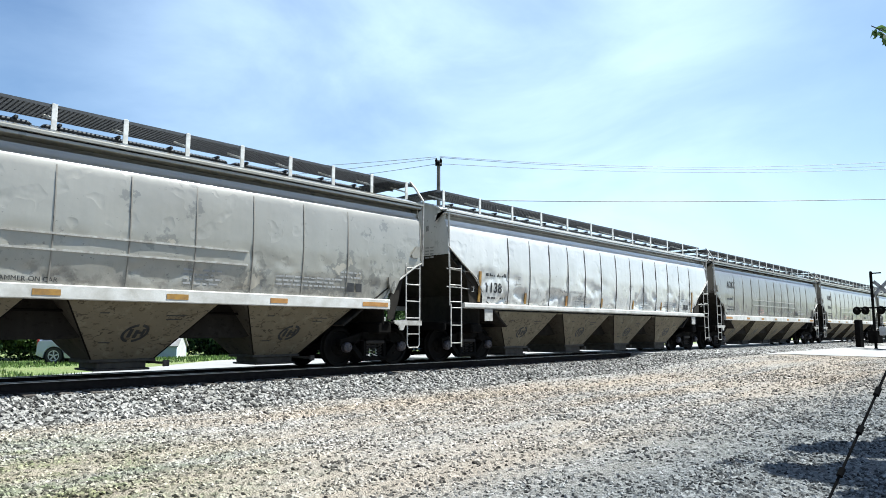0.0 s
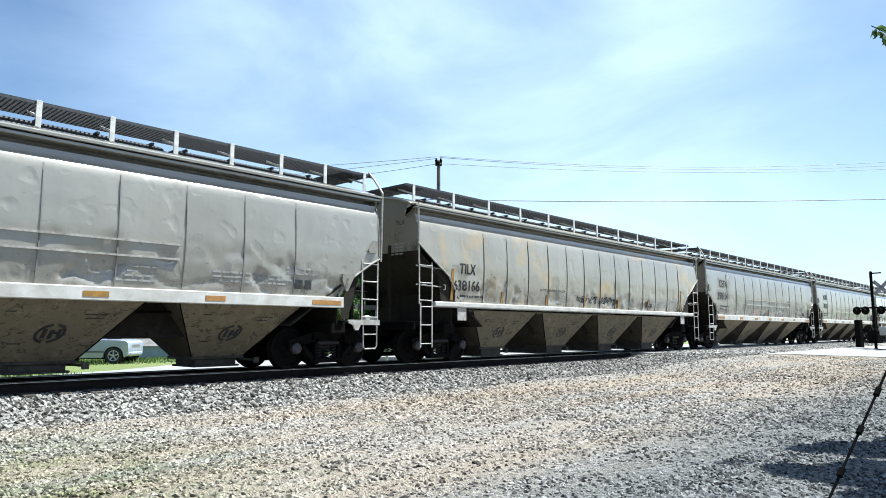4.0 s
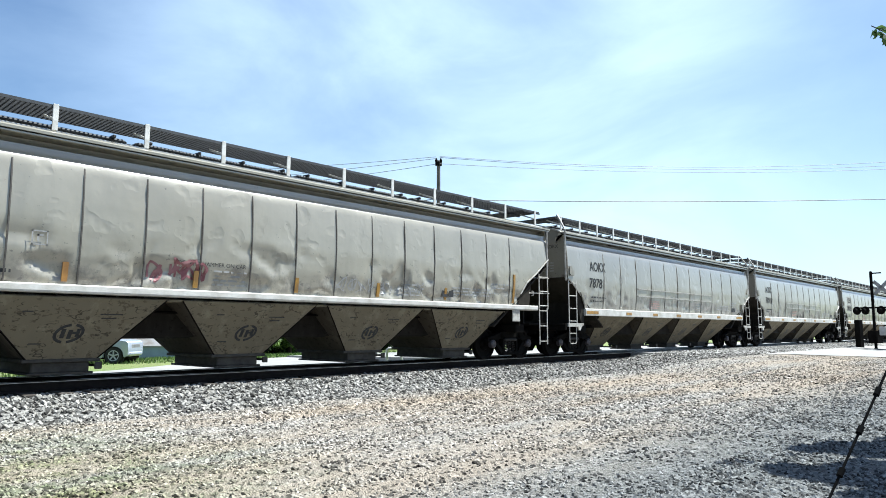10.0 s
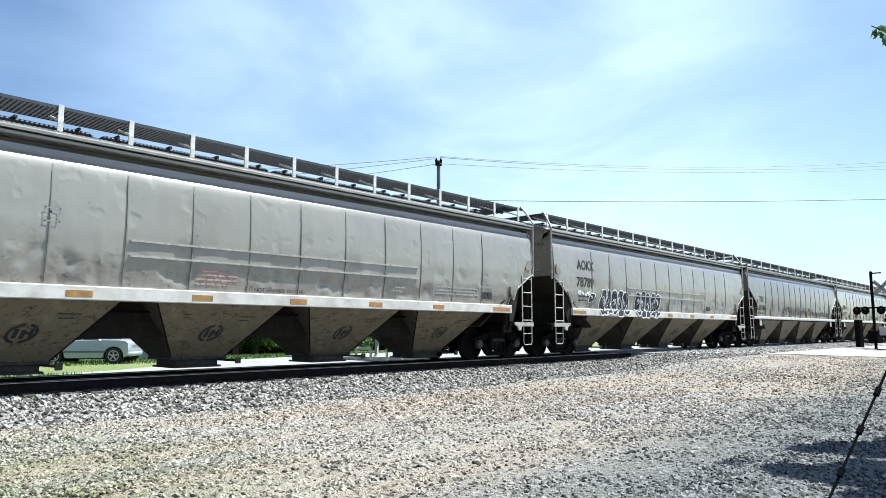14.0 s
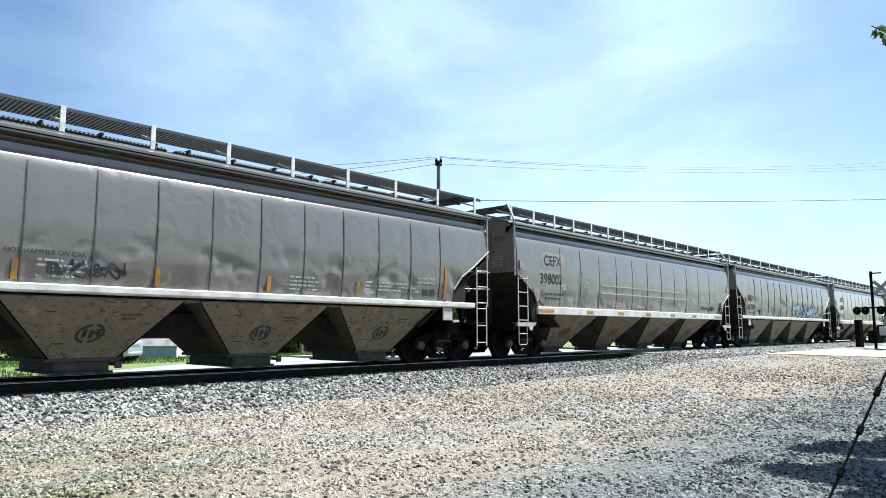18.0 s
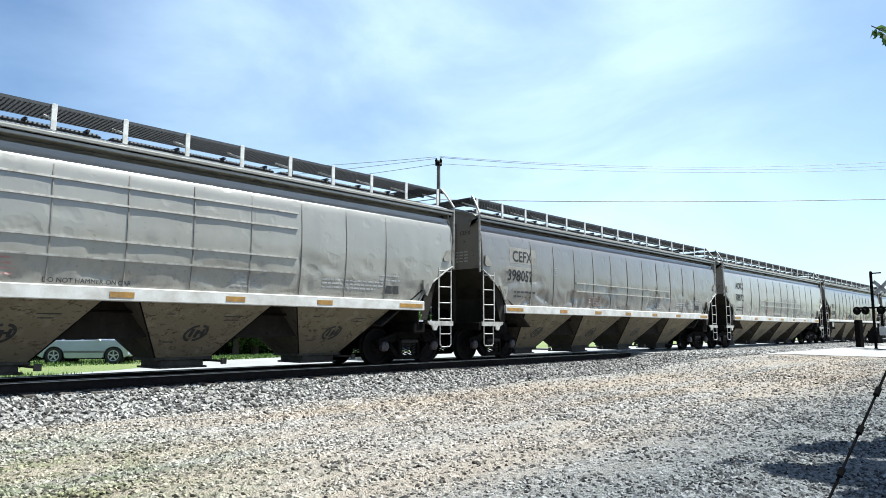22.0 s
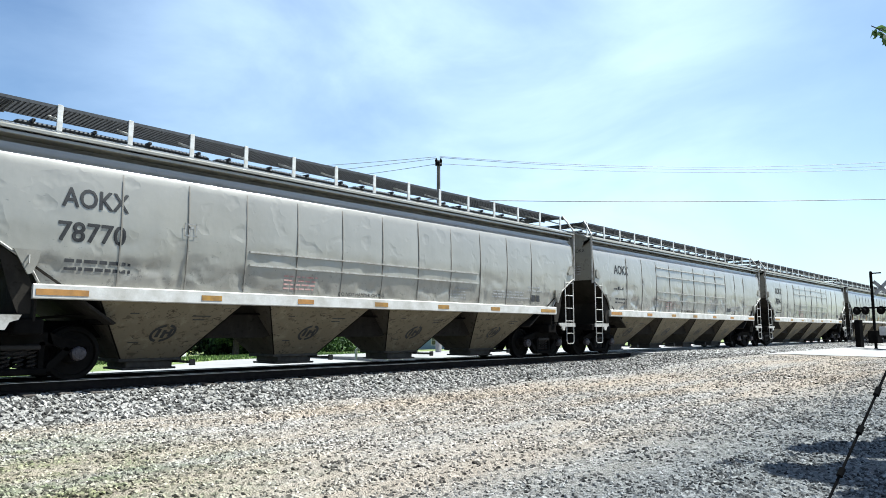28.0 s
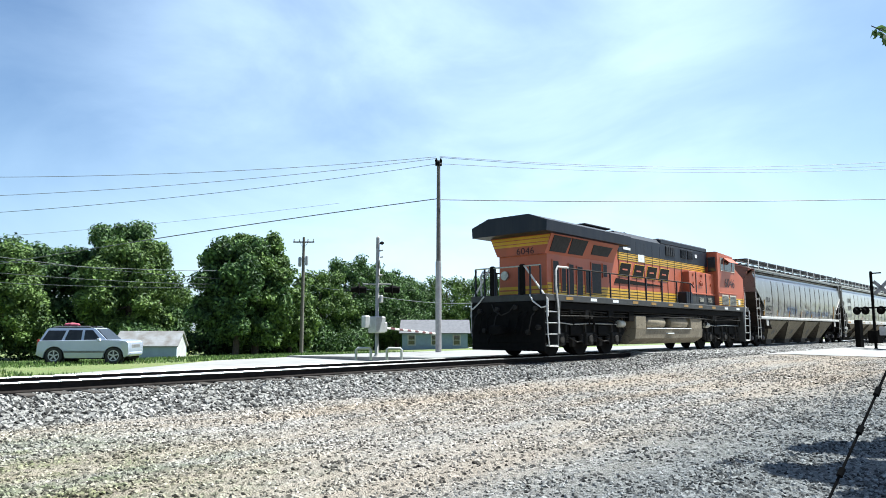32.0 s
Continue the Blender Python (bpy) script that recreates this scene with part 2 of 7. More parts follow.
scratch(M_bay)
# slope sheet paints: grime, and the shade of the undersides put into the colour
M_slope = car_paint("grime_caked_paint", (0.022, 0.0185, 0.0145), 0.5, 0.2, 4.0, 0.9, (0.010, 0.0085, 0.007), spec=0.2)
M_bayslope = car_paint("grimy_shaded_bay_paint", (0.085, 0.074, 0.056), 0.5, 0.2, 6.0, 0.9, (0.045, 0.038, 0.030), spec=0.2)
M_gate = surface("outlet_gate_steel", (0.06, 0.054, 0.045), (0.03, 0.026, 0.022), 0.85, 0, 6)
M_black = surface("black_lettering", (0.012, 0.012, 0.014), (0.03, 0.03, 0.03), 0.6, 0, 12, 0.3, 40, 0)
M_greyletter = surface("faded_lettering", (0.20, 0.20, 0.20), (0.3, 0.3, 0.29), 0.7, 0, 12, 0.3, 40, 0)
M_red = surface("faded_red_lettering", (0.33, 0.16, 0.14), (0.4, 0.28, 0.25), 0.7, 0, 12, 0.3, 40, 0)
M_yellow = surface("yellow_reflective_tape", (0.36, 0.20, 0.035), (0.20, 0.115, 0.04), 0.45, 0, 6, 0.4, 40, 0)
M_orange_rust = surface("rusty_tape", (0.40, 0.20, 0.05), (0.25, 0.13, 0.04), 0.6, 0, 6, 0.4, 40, 0)
M_white = surface("white_tape", (0.78, 0.78, 0.76), (0.6, 0.6, 0.57), 0.5, 0, 6, 0.4, 40, 0)
M_guy = surface("blackened_guy_strand", (0.006, 0.006, 0.006), (0.010, 0.010, 0.010), 1.0, 0, 9, 0.3, 60, 0, 0.0)
M_hose = surface("brake_hose_rubber", (0.02, 0.02, 0.02), (0.03, 0.03, 0.03), 0.8)


# ================= ground and track =================
def lot_zones(n, l, tc, c):
    """Tints a stone colour by where it lies: tan wheel tracks along the railway, weedy green dust, cooler grey gravel by the road."""
    sep = n.new("ShaderNodeSeparateXYZ")
    l.new(tc, sep.inputs[0])
    track = noise_node(n, l, tc, 0.62, 5, 0.62, (0.10, 1.0, 0.0))
    fine = noise_node(n, l, tc, 1.4, 4, 0.65, (0.35, 1.0, 0.0))
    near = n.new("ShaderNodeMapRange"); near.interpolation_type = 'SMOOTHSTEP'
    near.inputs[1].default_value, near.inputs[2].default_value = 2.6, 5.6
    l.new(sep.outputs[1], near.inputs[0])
    bed = n.new("ShaderNodeMapRange"); bed.interpolation_type = 'SMOOTHSTEP'
    bed.inputs[1].default_value, bed.inputs[2].default_value = TY - 2.9, TY - 4.0
    l.new(sep.outputs[1], bed.inputs[0])
    tan = n.new("ShaderNodeMath"); tan.operation = 'MULTIPLY'
    l.new(ramp(n, l, track, 0.40, 0.60, (0.12, 0.12, 0.12, 1), (1, 1, 1, 1)), tan.inputs[0]); l.new(bed.outputs[0], tan.inputs[1])
    tan2 = n.new("ShaderNodeMath"); tan2.operation = 'MULTIPLY'
    l.new(tan.outputs[0], tan2.inputs[0]); l.new(near.outputs[0], tan2.inputs[1])
    tint = mix(n, l, fine, (1.0, 0.91, 0.79), (1.0, 0.85, 0.71))
    m = n.new("ShaderNodeMixRGB"); m.blend_type = 'MULTIPLY'
    l.new(tan2.outputs[0], m.inputs["Fac"]); l.new(c, m.inputs["Color1"]); l.new(tint, m.inputs["Color2"])
    # green dust in the lot's low corner
    d = n.new("ShaderNodeVectorMath"); d.operation = 'DISTANCE'
    d.inputs[1].default_value = (1.2, 7.2, 0.0)
    l.new(tc, d.inputs[0])
    g = n.new("ShaderNodeMapRange"); g.interpolation_type = 'SMOOTHSTEP'
    g.inputs[1].default_value, g.inputs[2].default_value = 4.6, 1.2
    l.new(d.outputs["Value"], g.inputs[0])
    gg = n.new("ShaderNodeMath"); gg.operation = 'MULTIPLY'
    l.new(g.outputs[0], gg.inputs[0]); l.new(ramp(n, l, noise_node(n, l, tc, 2.3, 5, 0.7), 0.38, 0.62, (0.2, 0.2, 0.2, 1), (1, 1, 1, 1)), gg.inputs[1])
    m2 = n.new("ShaderNodeMixRGB"); m2.blend_type = 'MULTIPLY'
    m2.inputs["Color2"].default_value = (0.48, 0.57, 0.38, 1)
    l.new(gg.outputs[0], m2.inputs["Fac"]); l.new(m.outputs["Color"], m2.inputs["Color1"])
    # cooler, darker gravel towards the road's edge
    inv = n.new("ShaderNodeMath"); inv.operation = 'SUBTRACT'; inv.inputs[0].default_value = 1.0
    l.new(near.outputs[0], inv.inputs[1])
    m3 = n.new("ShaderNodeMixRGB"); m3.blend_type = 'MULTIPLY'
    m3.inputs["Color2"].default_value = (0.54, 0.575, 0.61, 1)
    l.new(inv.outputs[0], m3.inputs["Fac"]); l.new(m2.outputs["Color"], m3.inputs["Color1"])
    return m3.outputs["Color"], tan2.outputs[0]


def ground_material():
    m, n, l, b = nodes_of("gravel_ground")
    tc = n.new("ShaderNodeTexCoord").outputs["Object"]
    mid = noise_node(n, l, tc, 2.1, 5, 0.6)
    vor = n.new("ShaderNodeTexVoronoi"); vor.inputs["Scale"].default_value = 22.0
    l.new(tc, vor.inputs["Vector"])
    vor2 = n.new("ShaderNodeTexVoronoi"); vor2.inputs["Scale"].default_value = 55.0
    l.new(tc, vor2.inputs["Vector"])
    stone = ramp(n, l, vor.outputs["Color"], 0.1, 0.9, (0.055, 0.053, 0.05, 1), (0.42, 0.405, 0.38, 1))
    grit = ramp(n, l, vor2.outputs["Color"], 0.1, 0.9, (0.08, 0.076, 0.068, 1), (0.37, 0.355, 0.325, 1))
    c = mix(n, l, ramp(n, l, mid, 0.4, 0.62), stone, grit)
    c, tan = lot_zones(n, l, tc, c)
    dirt = mix(n, l, noise_node(n, l, tc, 14, 4, 0.7), (0.42, 0.355, 0.285), (0.20, 0.17, 0.138))
    half = n.new("ShaderNodeMath"); half.operation = 'MULTIPLY'; half.inputs[1].default_value = 0.5
    l.new(tan, half.inputs[0])
    c = mix(n, l, half.outputs[0], c, dirt)
    l.new(c, b.inputs["Base Color"])
    b.inputs["Roughness"].default_value = 0.92
    b.inputs["Specular IOR Level"].default_value = 0.15
    mm = n.new("ShaderNodeMath"); mm.operation = 'ADD'
    l.new(vor.outputs["Distance"], mm.inputs[0]); l.new(vor2.outputs["Distance"], mm.inputs[1])
    bump(n, l, b, mm.outputs[0], 0.9, 0.03)
    return m


def grass_material():
    m, n, l, b = nodes_of("mown_grass")
    tc = n.new("ShaderNodeTexCoord").outputs["Object"]
    c = mix(n, l, ramp(n, l, noise_node(n, l, tc, 0.3, 6), 0.35, 0.7), (0.12, 0.17, 0.045), (0.17, 0.18, 0.06))
    c = mix(n, l, ramp(n, l, noise_node(n, l, tc, 9, 4), 0.4, 0.7, (0, 0, 0, 1), (0.6, 0.6, 0.6, 1)), c, (0.05, 0.075, 0.018))
    l.new(c, b.inputs["Base Color"])
    b.inputs["Roughness"].default_value = 0.95
    bump(n, l, b, noise_node(n, l, tc, 40, 3), 0.8, 0.05)
    return m


M_ground = ground_material()
M_grass = grass_material()
M_ballast = surface("ballast_stone", (0.50, 0.48, 0.45), (0.30, 0.285, 0.27), 0.9, 0, 12, 0.8, 45, 0.3, 0.2)
M_road = surface("pale_concrete_road", (0.265, 0.26, 0.253), (0.21, 0.206, 0.198), 0.85, 0, 0.6, 0.5, 30, 0.15, 0.2)
M_rail = surface("rusty_rail", (0.022, 0.018, 0.016), (0.012, 0.010, 0.009), 0.9, 0, 8, 0.5, 60, 0.15, 0.1)
M_railhead = surface("worn_rail_head", (0.50, 0.49, 0.48), (0.40, 0.39, 0.37), 0.34, 1.0, 8, 0.3, 40, 0)
M_tie = surface("creosoted_tie", (0.035, 0.029, 0.025), (0.065, 0.055, 0.046), 0.9, 0, 6)


def ground_height(x, y):
    """Gravel lot rising to the track bed, flat land beyond."""
    d = abs(y - TY)
    bed = RT - 0.24
    k = min(1.0, max(0.0, (x - 22.0) / 4.0)) * min(1.0, max(0.0, (64.0 - x) / 5.0))
    base = flat_height(y, d, bed)
    if k > 0 and y < TY and d > 1.45:
        base = max(base, base + k * (float(np.interp(d, [1.5, 2.5, 3.5, 5.0, 8.0], [RT - 0.03, 0.42, 0.28, 0.13, 0.0])) - base))
    return base


def flat_height(y, d, bed):
    if d < 1.5:
        return bed
    if d < 2.9:
        return bed - (d - 1.5) / 1.4 * (bed - 0.10)
    if d < 6:
        return 0.10 * (1 - (d - 2.9) / 3.1) if y < TY else 0.10 - 0.25 * (d - 2.9) / 3.1
    return 0.0 if y < TY else -0.15 - 0.035 * min(44.0, max(0.0, y - 36))


def build_ground():
    xs = [-3000, -900, -300, -100, -50] + [-30 + 1.0 * i for i in range(131)] + [120, 160, 240, 400, 900, 3000]
    ys = [-900, -200, -60, -25] + [-12 + 0.5 * i for i in range(100)] + [40, 46, 55, 80, 120, 300, 900, 3000]
    vs, fs = [], []
    for y in ys:
        for x in xs:
            z = ground_height(x, y)
            if y < TY - 3.2 and abs(x) < 110 and y > -12:
                z += 0.035 * noise.noise((x * 0.25, y * 0.4, 0)) + 0.02 * noise.noise((x * 0.9, y * 1.3, 4))
            vs.append((x, y, z))
    n = len(xs)
    for j in range(len(ys) - 1):
        for i in range(n - 1):
            fs.append((j * n + i, j * n + i + 1, (j + 1) * n + i + 1, (j + 1) * n + i))
    me = bpy.data.meshes.new("ground")
    me.from_pydata(vs, [], fs)
    me.shade_smooth()
    me.materials.append(M_ground)
    me.materials.append(M_grass)
    for p in me.polygons:
        if p.center.y > TY + 4.5 or (abs(p.center.x) > 130):
            p.material_index = 1
    tagged(new("ground", me), "dry gravel lot with tan dirt patches, grass beyond the track", "ground", kind="structure")


build_ground()


def stones(name, spots, material, label, category, seed, sizes=(0.02, 0.045), kind="stuff"):
    """Many loose angular stones as one sheet of stuff."""
    rng = np.random.RandomState(seed)
    base = np.array([(1, 0, -.3), (-.5, .87, -.35), (-.5, -.87, -.3), (.55, .7, .5), (-.95, 0.05, .45), (.45, -.75, .55), (0, 0, 1.0), (0, 0, -.8)], float)
    tri = np.array([(7, 1, 0), (7, 2, 1), (7, 0, 2), (0, 1, 3), (1, 2, 4), (2, 0, 5), (0, 3, 5), (1, 4, 3), (2, 5, 4), (3, 4, 6), (4, 5, 6), (5, 3, 6)])
    N = len(spots)
    sc = rng.uniform(sizes[0], sizes[1], (N, 1, 1)) * rng.uniform(0.6, 1.25, (N, 1, 3))
    sc[:, :, 2] *= 0.75
    v = base[None] * sc * rng.uniform(0.75, 1.25, (N, 8, 1))
    a = rng.uniform(0, 2 * np.pi, N)
    c, s = np.cos(a)[:, None], np.sin(a)[:, None]
    x, y = v[:, :, 0] * c - v[:, :, 1] * s, v[:, :, 0] * s + v[:, :, 1] * c
    tz = rng.uniform(-0.5, 0.5, (N, 1))
    z = v[:, :, 2] + x * tz
    v = np.stack([x, y, z], 2) + spots[:, None, :]
    f = tri[None] + (np.arange(N) * 8)[:, None, None]
    me = bpy.data.meshes.new(name)
    me.from_pydata(v.reshape(-1, 3).tolist(), [], f.reshape(-1, 3).tolist())
    me.materials.append(material)
    return tagged(new(name, me), label, category, kind=kind)


def stone_material(name, a, b_):
    m, n, l, b = nodes_of(name)
    geo = n.new("ShaderNodeNewGeometry")
    c = ramp(n, l, geo.outputs["Random Per Island"], 0.0, 1.0, (*a, 1), (*b_, 1))
    tc = n.new("ShaderNodeTexCoord").outputs["Object"]
    c = mix(n, l, ramp(n, l, noise_node(n, l, tc, 30, 4), 0.4, 0.75, (0, 0, 0, 1), (0.5, 0.5, 0.5, 1)), c, tuple(x * 0.5 for x in a))
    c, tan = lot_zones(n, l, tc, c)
    l.new(c, b.inputs["Base Color"])
    b.inputs["Roughness"].default_value = 0.9
    b.inputs["Specular IOR Level"].default_value = 0.2
    return m


M_stone = stone_material("ballast_pieces", (0.016, 0.015, 0.014), (0.365, 0.352, 0.33))
M_pebble = stone_material("gravel_pieces", (0.027, 0.025, 0.023), (0.48, 0.462, 0.43))


def scatter():
    rng = np.random.RandomState(7)
    # ballast shoulder and bed, thicker where the track lies close
    n = 44000
    x = -4 + 64 * rng.uniform(0, 1, n) ** 1.35
    d = np.where(rng.uniform(0, 1, n) < 0.8, rng.uniform(-3.25, -0.7, n), rng.uniform(-0.7, 2.9, n))
    y = TY + d
    z = np.array([ground_height(a, b) for a, b in zip(x, y)]) + rng.uniform(-0.015, 0.03, n)
    keep = (d < -1.36) | (rng.uniform(0, 1, n) < 0.75)
    z = np.where(np.abs(d) < 1.35, np.minimum(z, RT - 0.2), z)
    stones("ballast", np.stack([x, y, z], 1)[keep], M_stone, "pale grey crushed stone ballast along the track", "ballast", 3, (0.026, 0.058))
    n = 78000
    # loose gravel over the lot, denser towards the viewer
    r = 3.2 + 13 * rng.uniform(0, 1, n) ** 1.3
    a = radians(42.67) + rng.uniform(-0.66, 0.66, n) * np.where(rng.uniform(0, 1, n) < 0.12, 2.0, 1.0)
    x, y = r * np.cos(a), r * np.sin(a)
    keep = y < TY - 3.0
    x, y = x[keep], y[keep]
    z = np.array([ground_height(p, q) + 0.035 * noise.noise((p * 0.25, q * 0.4, 0)) + 0.02 * noise.noise((p * 0.9, q * 1.3, 4)) for p, q in zip(x, y)])
    patch = np.array([noise.noise((p * 0.10, q * 0.75, 9)) for p, q in zip(x, y)])
    k2 = (patch < 0.18) | (rng.uniform(0, 1, len(x)) < 0.35)
    stones("gravel", np.stack([x, y, z], 1)[k2], M_pebble, "loose grey and tan gravel stones on the lot", "gravel", 5, (0.012, 0.032))
    n = 26000
    # coarser stones further out
    r = 11 + 24 * rng.uniform(0, 1, n) ** 1.2
    a = radians(42.67) + rng.uniform(-0.68, 0.30, n)
    x, y = r * np.cos(a), r * np.sin(a)
    keep = (y < TY - 3.0) & ((x < 26) | (y < 6.5))
    x, y = x[keep], y[keep]
    z = np.array([ground_height(p, q) + 0.035 * noise.noise((p * 0.25, q * 0.4, 0)) + 0.02 * noise.noise((p * 0.9, q * 1.3, 4)) for p, q in zip(x, y)])
    n = 16000
    x2, y2 = rng.uniform(20, 46, n), rng.uniform(-1.0, 11.2, n)
    edge = np.interp(y2, [-4, 2, 4.5, 6.5, 8, 9, 9.8, 10.5, 11.2], [45, 43.5, 42.4, 41, 39.3, 37.8, 36, 33, 29.5])
    far = (x2 < edge - 0.3) & (np.abs(np.arctan2(y2, x2) - radians(42.67)) < 0.70)
    x2, y2 = x2[far], y2[far]
    z2 = np.array([ground_height(p, q) for p, q in zip(x2, y2)])
    x, y, z = np.append(x, x2), np.append(y, y2), np.append(z, z2)
    stones("coarse_gravel", np.stack([x, y, z], 1), M_pebble, "coarse pale gravel over the far lot", "gravel", 6, (0.018, 0.046))


scatter()


def build_track():
    prof = [(-0.075, -0.178), (0.075, -0.178), (0.075, -0.165), (0.012, -0.14), (0.010, -0.045), (0.036, -0.038), (0.036, -0.006)]
    foot = prof + [(-0.036, -0.006), (-0.036, -0.038), (-0.010, -0.045), (-0.012, -0.14), (-0.075, -0.165)]
    track = tagged(new("railway_track"), "single railway track with rusty rails on dark wooden ties", "railway track", kind="structure")
    track.location = (0, TY, RT)
    for side in (-1, 1):
        rail = part("rail", MB().prism([(side * 0.7535 + a, b) for a, b in foot], -400, 700, 'x'), M_rail, track, "rusty steel rail")
        part("rail_head", MB().prism([(side * 0.7535 + a, b) for a, b in ((-0.0385, -0.024), (0.0385, -0.024), (0.0385, -0.016), (0.025, 0.0), (-0.025, 0.0), (-0.0385, -0.016))], -400, 700, 'x'), M_railhead, rail, "shiny worn running surface")
    tie = MB().box((-0.115, -1.3, -0.36), (0.115, 1.3, -0.185), 0.012).mesh("tie")
    plate = MB().box((-0.09, -0.10, -0.186), (0.09, 0.10, -0.172), 0.004).mesh("tie_plate")
    rng = random.Random(4)
    for i in range(150):
        t = link("tie", tie, M_tie, track, at=(-14 + i * 0.52 + rng.uniform(-.03, .03), rng.uniform(-.04, .04), rng.uniform(-.012, .006)))
        t.rotation_euler = (0, 0, rng.uniform(-.015, .015))
    far = MB()
    for i in range(600):
        x = 64 + i * 0.52
        far.box((x - .115, -1.3, -0.36), (x + .115, 1.3, -0.185))
    ob = part("far_ties", far, M_tie, track)
    ob["kind"] = "stuff"


build_track()

# ================= hopper wagons =================
PROFILE = [(1.30, 1.46), (1.60, 1.515), (2.10, 1.578), (2.60, 1.602), (3.10, 1.592), (3.50, 1.565), (3.64, 1.540), (3.71, 1.50), (3.75, 1.455), (3.86, 1.45)]


def half_width(z):
    return float(np.interp(z, [p[0] for p in PROFILE], [p[1] for p in PROFILE]))


M_seam = surface("grimy_weld_seam", (0.11, 0.10, 0.09), (0.06, 0.055, 0.05), 0.8, 0, 5, 0.5, 40, 0, 0.2)
M_seamlight = surface("dusty_weld_seam", (0.27, 0.25, 0.22), (0.15, 0.14, 0.12), 0.8, 0, 2, 0.5, 40, 0, 0.2)
KINDS = {
    # length, edge of the side sheet (height, distance of its end from the middle), sill half length, posts, seams
    "ribbed": dict(L=17.35, edge=[(1.56, 7.38), (1.62, 7.43), (1.95, 7.62), (2.45, 8.38), (2.56, 8.60), (3.86, 8.60)], sill=7.52, truck=7.50, posts=15),
    "smooth": dict(L=17.90, edge=[(1.56, 7.34), (1.95, 7.40), (2.30, 7.68), (2.60, 8.16), (3.10, 8.86), (3.86, 8.86)], sill=8.22, truck=7.48, posts=12),
}


def step(a, b, v):
    u = min(1.0, max(0.0, (v - a) / (b - a)))
    return u * u * (3 - 2 * u)


def hollow(k, x, z, sd, hurt):
    """How far the side sheet stands back from its true curve: bowed a little between the seams, knocked and buckled low down."""
    x_seam, gap = (-6.2, 1.24) if k == "ribbed" else (-6.185, 1.085)
    low = step(2.75, 1.9, z)
    bow = abs(math.sin(math.pi * (x - x_seam) / gap))
    d = 0.006 * noise.noise((x * 0.8 + sd, z * 0.9, sd)) + 0.004 * noise.noise((x * 3.1, z * 1.2, 7 + sd)) + 0.007 * bow - 0.013
    knock = noise.noise((x * 1.7 + sd * 1.3, z * 2.1, 3 + sd)) + 0.4 * noise.noise((x * 4.1 + sd, z * 4.7, 9 + sd))
    d -= hurt * 0.034 * (0.15 + 0.85 * low) * step(0.16, 0.36, knock)
    d -= hurt * 0.016 * low * step(0.10, 0.0, abs(noise.noise((x * 1.1 - sd, z * 1.3, 21 + sd))))
    return min(0.0, d) * step(3.75, 3.4, z)


DENTS = {"ribbed": [(5.3, 0.55), (23.0, 1.0), (40.7, 0.7), (58.4, 1.3)], "smooth": [(5.3, 0.7), (23.0, 1.25), (40.7, 0.9), (58.4, 1.6)]}
skin_of = ["ribbed", 0.0, 0.0]


def skin(x, z):
    """Half width of the near side of the wagon in hand, dents included."""
    return half_width(z) + hollow(skin_of[0], x, z, skin_of[1], skin_of[2])


def side_sheet(k, y_sign, sd, hurt=1.0, nx=104):
    """The curved and dented side sheet, ending in slanted cut-outs over the trucks."""
    e = KINDS[k]["edge"]
    zs = [1.56, 1.60, 1.65, 1.70, 1.76, 1.82, 1.88, 1.95, 2.02, 2.10, 2.18, 2.26, 2.34, 2.42, 2.50, 2.6, 2.7, 2.82, 2.95, 3.1, 3.3, 3.5, 3.64, 3.71, 3.75, 3.86]
    top = e[-1][1]
    vs, fs = [], []
    for z in zs:
        lim = float(np.interp(z, [p[0] for p in e], [p[1] for p in e]))
        for i in range(nx + 1):
            x = max(-lim, min(lim, -top + 2 * top * i / nx))
            vs.append((x, y_sign * (half_width(z) + hollow(k, x, z, sd, hurt)), z))
    n = nx + 1
    for j in range(len(zs) - 1):
        for i in range(nx):
            q = (j * n + i, j * n + i + 1, (j + 1) * n + i + 1, (j + 1) * n + i)
            if abs(vs[q[0]][0] - vs[q[1]][0]) + abs(vs[q[2]][0] - vs[q[3]][0]) > 1e-5:
                fs.append(q)
    me = bpy.data.meshes.new("side_sheet")
    me.from_pydata(vs, [], fs)
    me.shade_smooth()
    return me


def strip_on_side(x0, x1, z0, z1, y_sign=-1, proud=0.012, rows=6, out=0.0):
    """A strip that follows the curve of the side."""
    mb = MB()
    rings = []
    for j in range(rows + 1):
        z = z0 + (z1 - z0) * j / rows
        w = half_width(z) + out
        rings.append([(x0, y_sign * (w - 0.02), z), (x1, y_sign * (w - 0.02), z), (x1, y_sign * (w + proud), z), (x0, y_sign * (w + proud), z)])
    return mb.loft(rings)


def side_patch(x0, x1, z0, z1, out=0.003, nx=16, nz=6):
    """A thin coat of paint that follows the dented side."""
    mb = MB()
    return mb.loft([[(x0 + (x1 - x0) * i / nx, -(skin(x0 + (x1 - x0) * i / nx, z0 + (z1 - z0) * j / nz) + out), z0 + (z1 - z0) * j / nz) for i in range(nx + 1)] for j in range(nz + 1)], cap=False, closed=False)


def ladder(mb, x0, x1, y, z0, z1, rungs, r=0.016, hook=True):
    for x in (x0, x1):
        mb.box((x - 0.021, y - 0.010, z0), (x + 0.021, y + 0.010, z1), 0.004)
    for i in range(rungs):
        z = z0 + 0.10 + (z1 - z0 - 0.2) * i / max(1, rungs - 1)
        mb.tube([(x0, y, z), (x1, y, z)], r)
    return mb


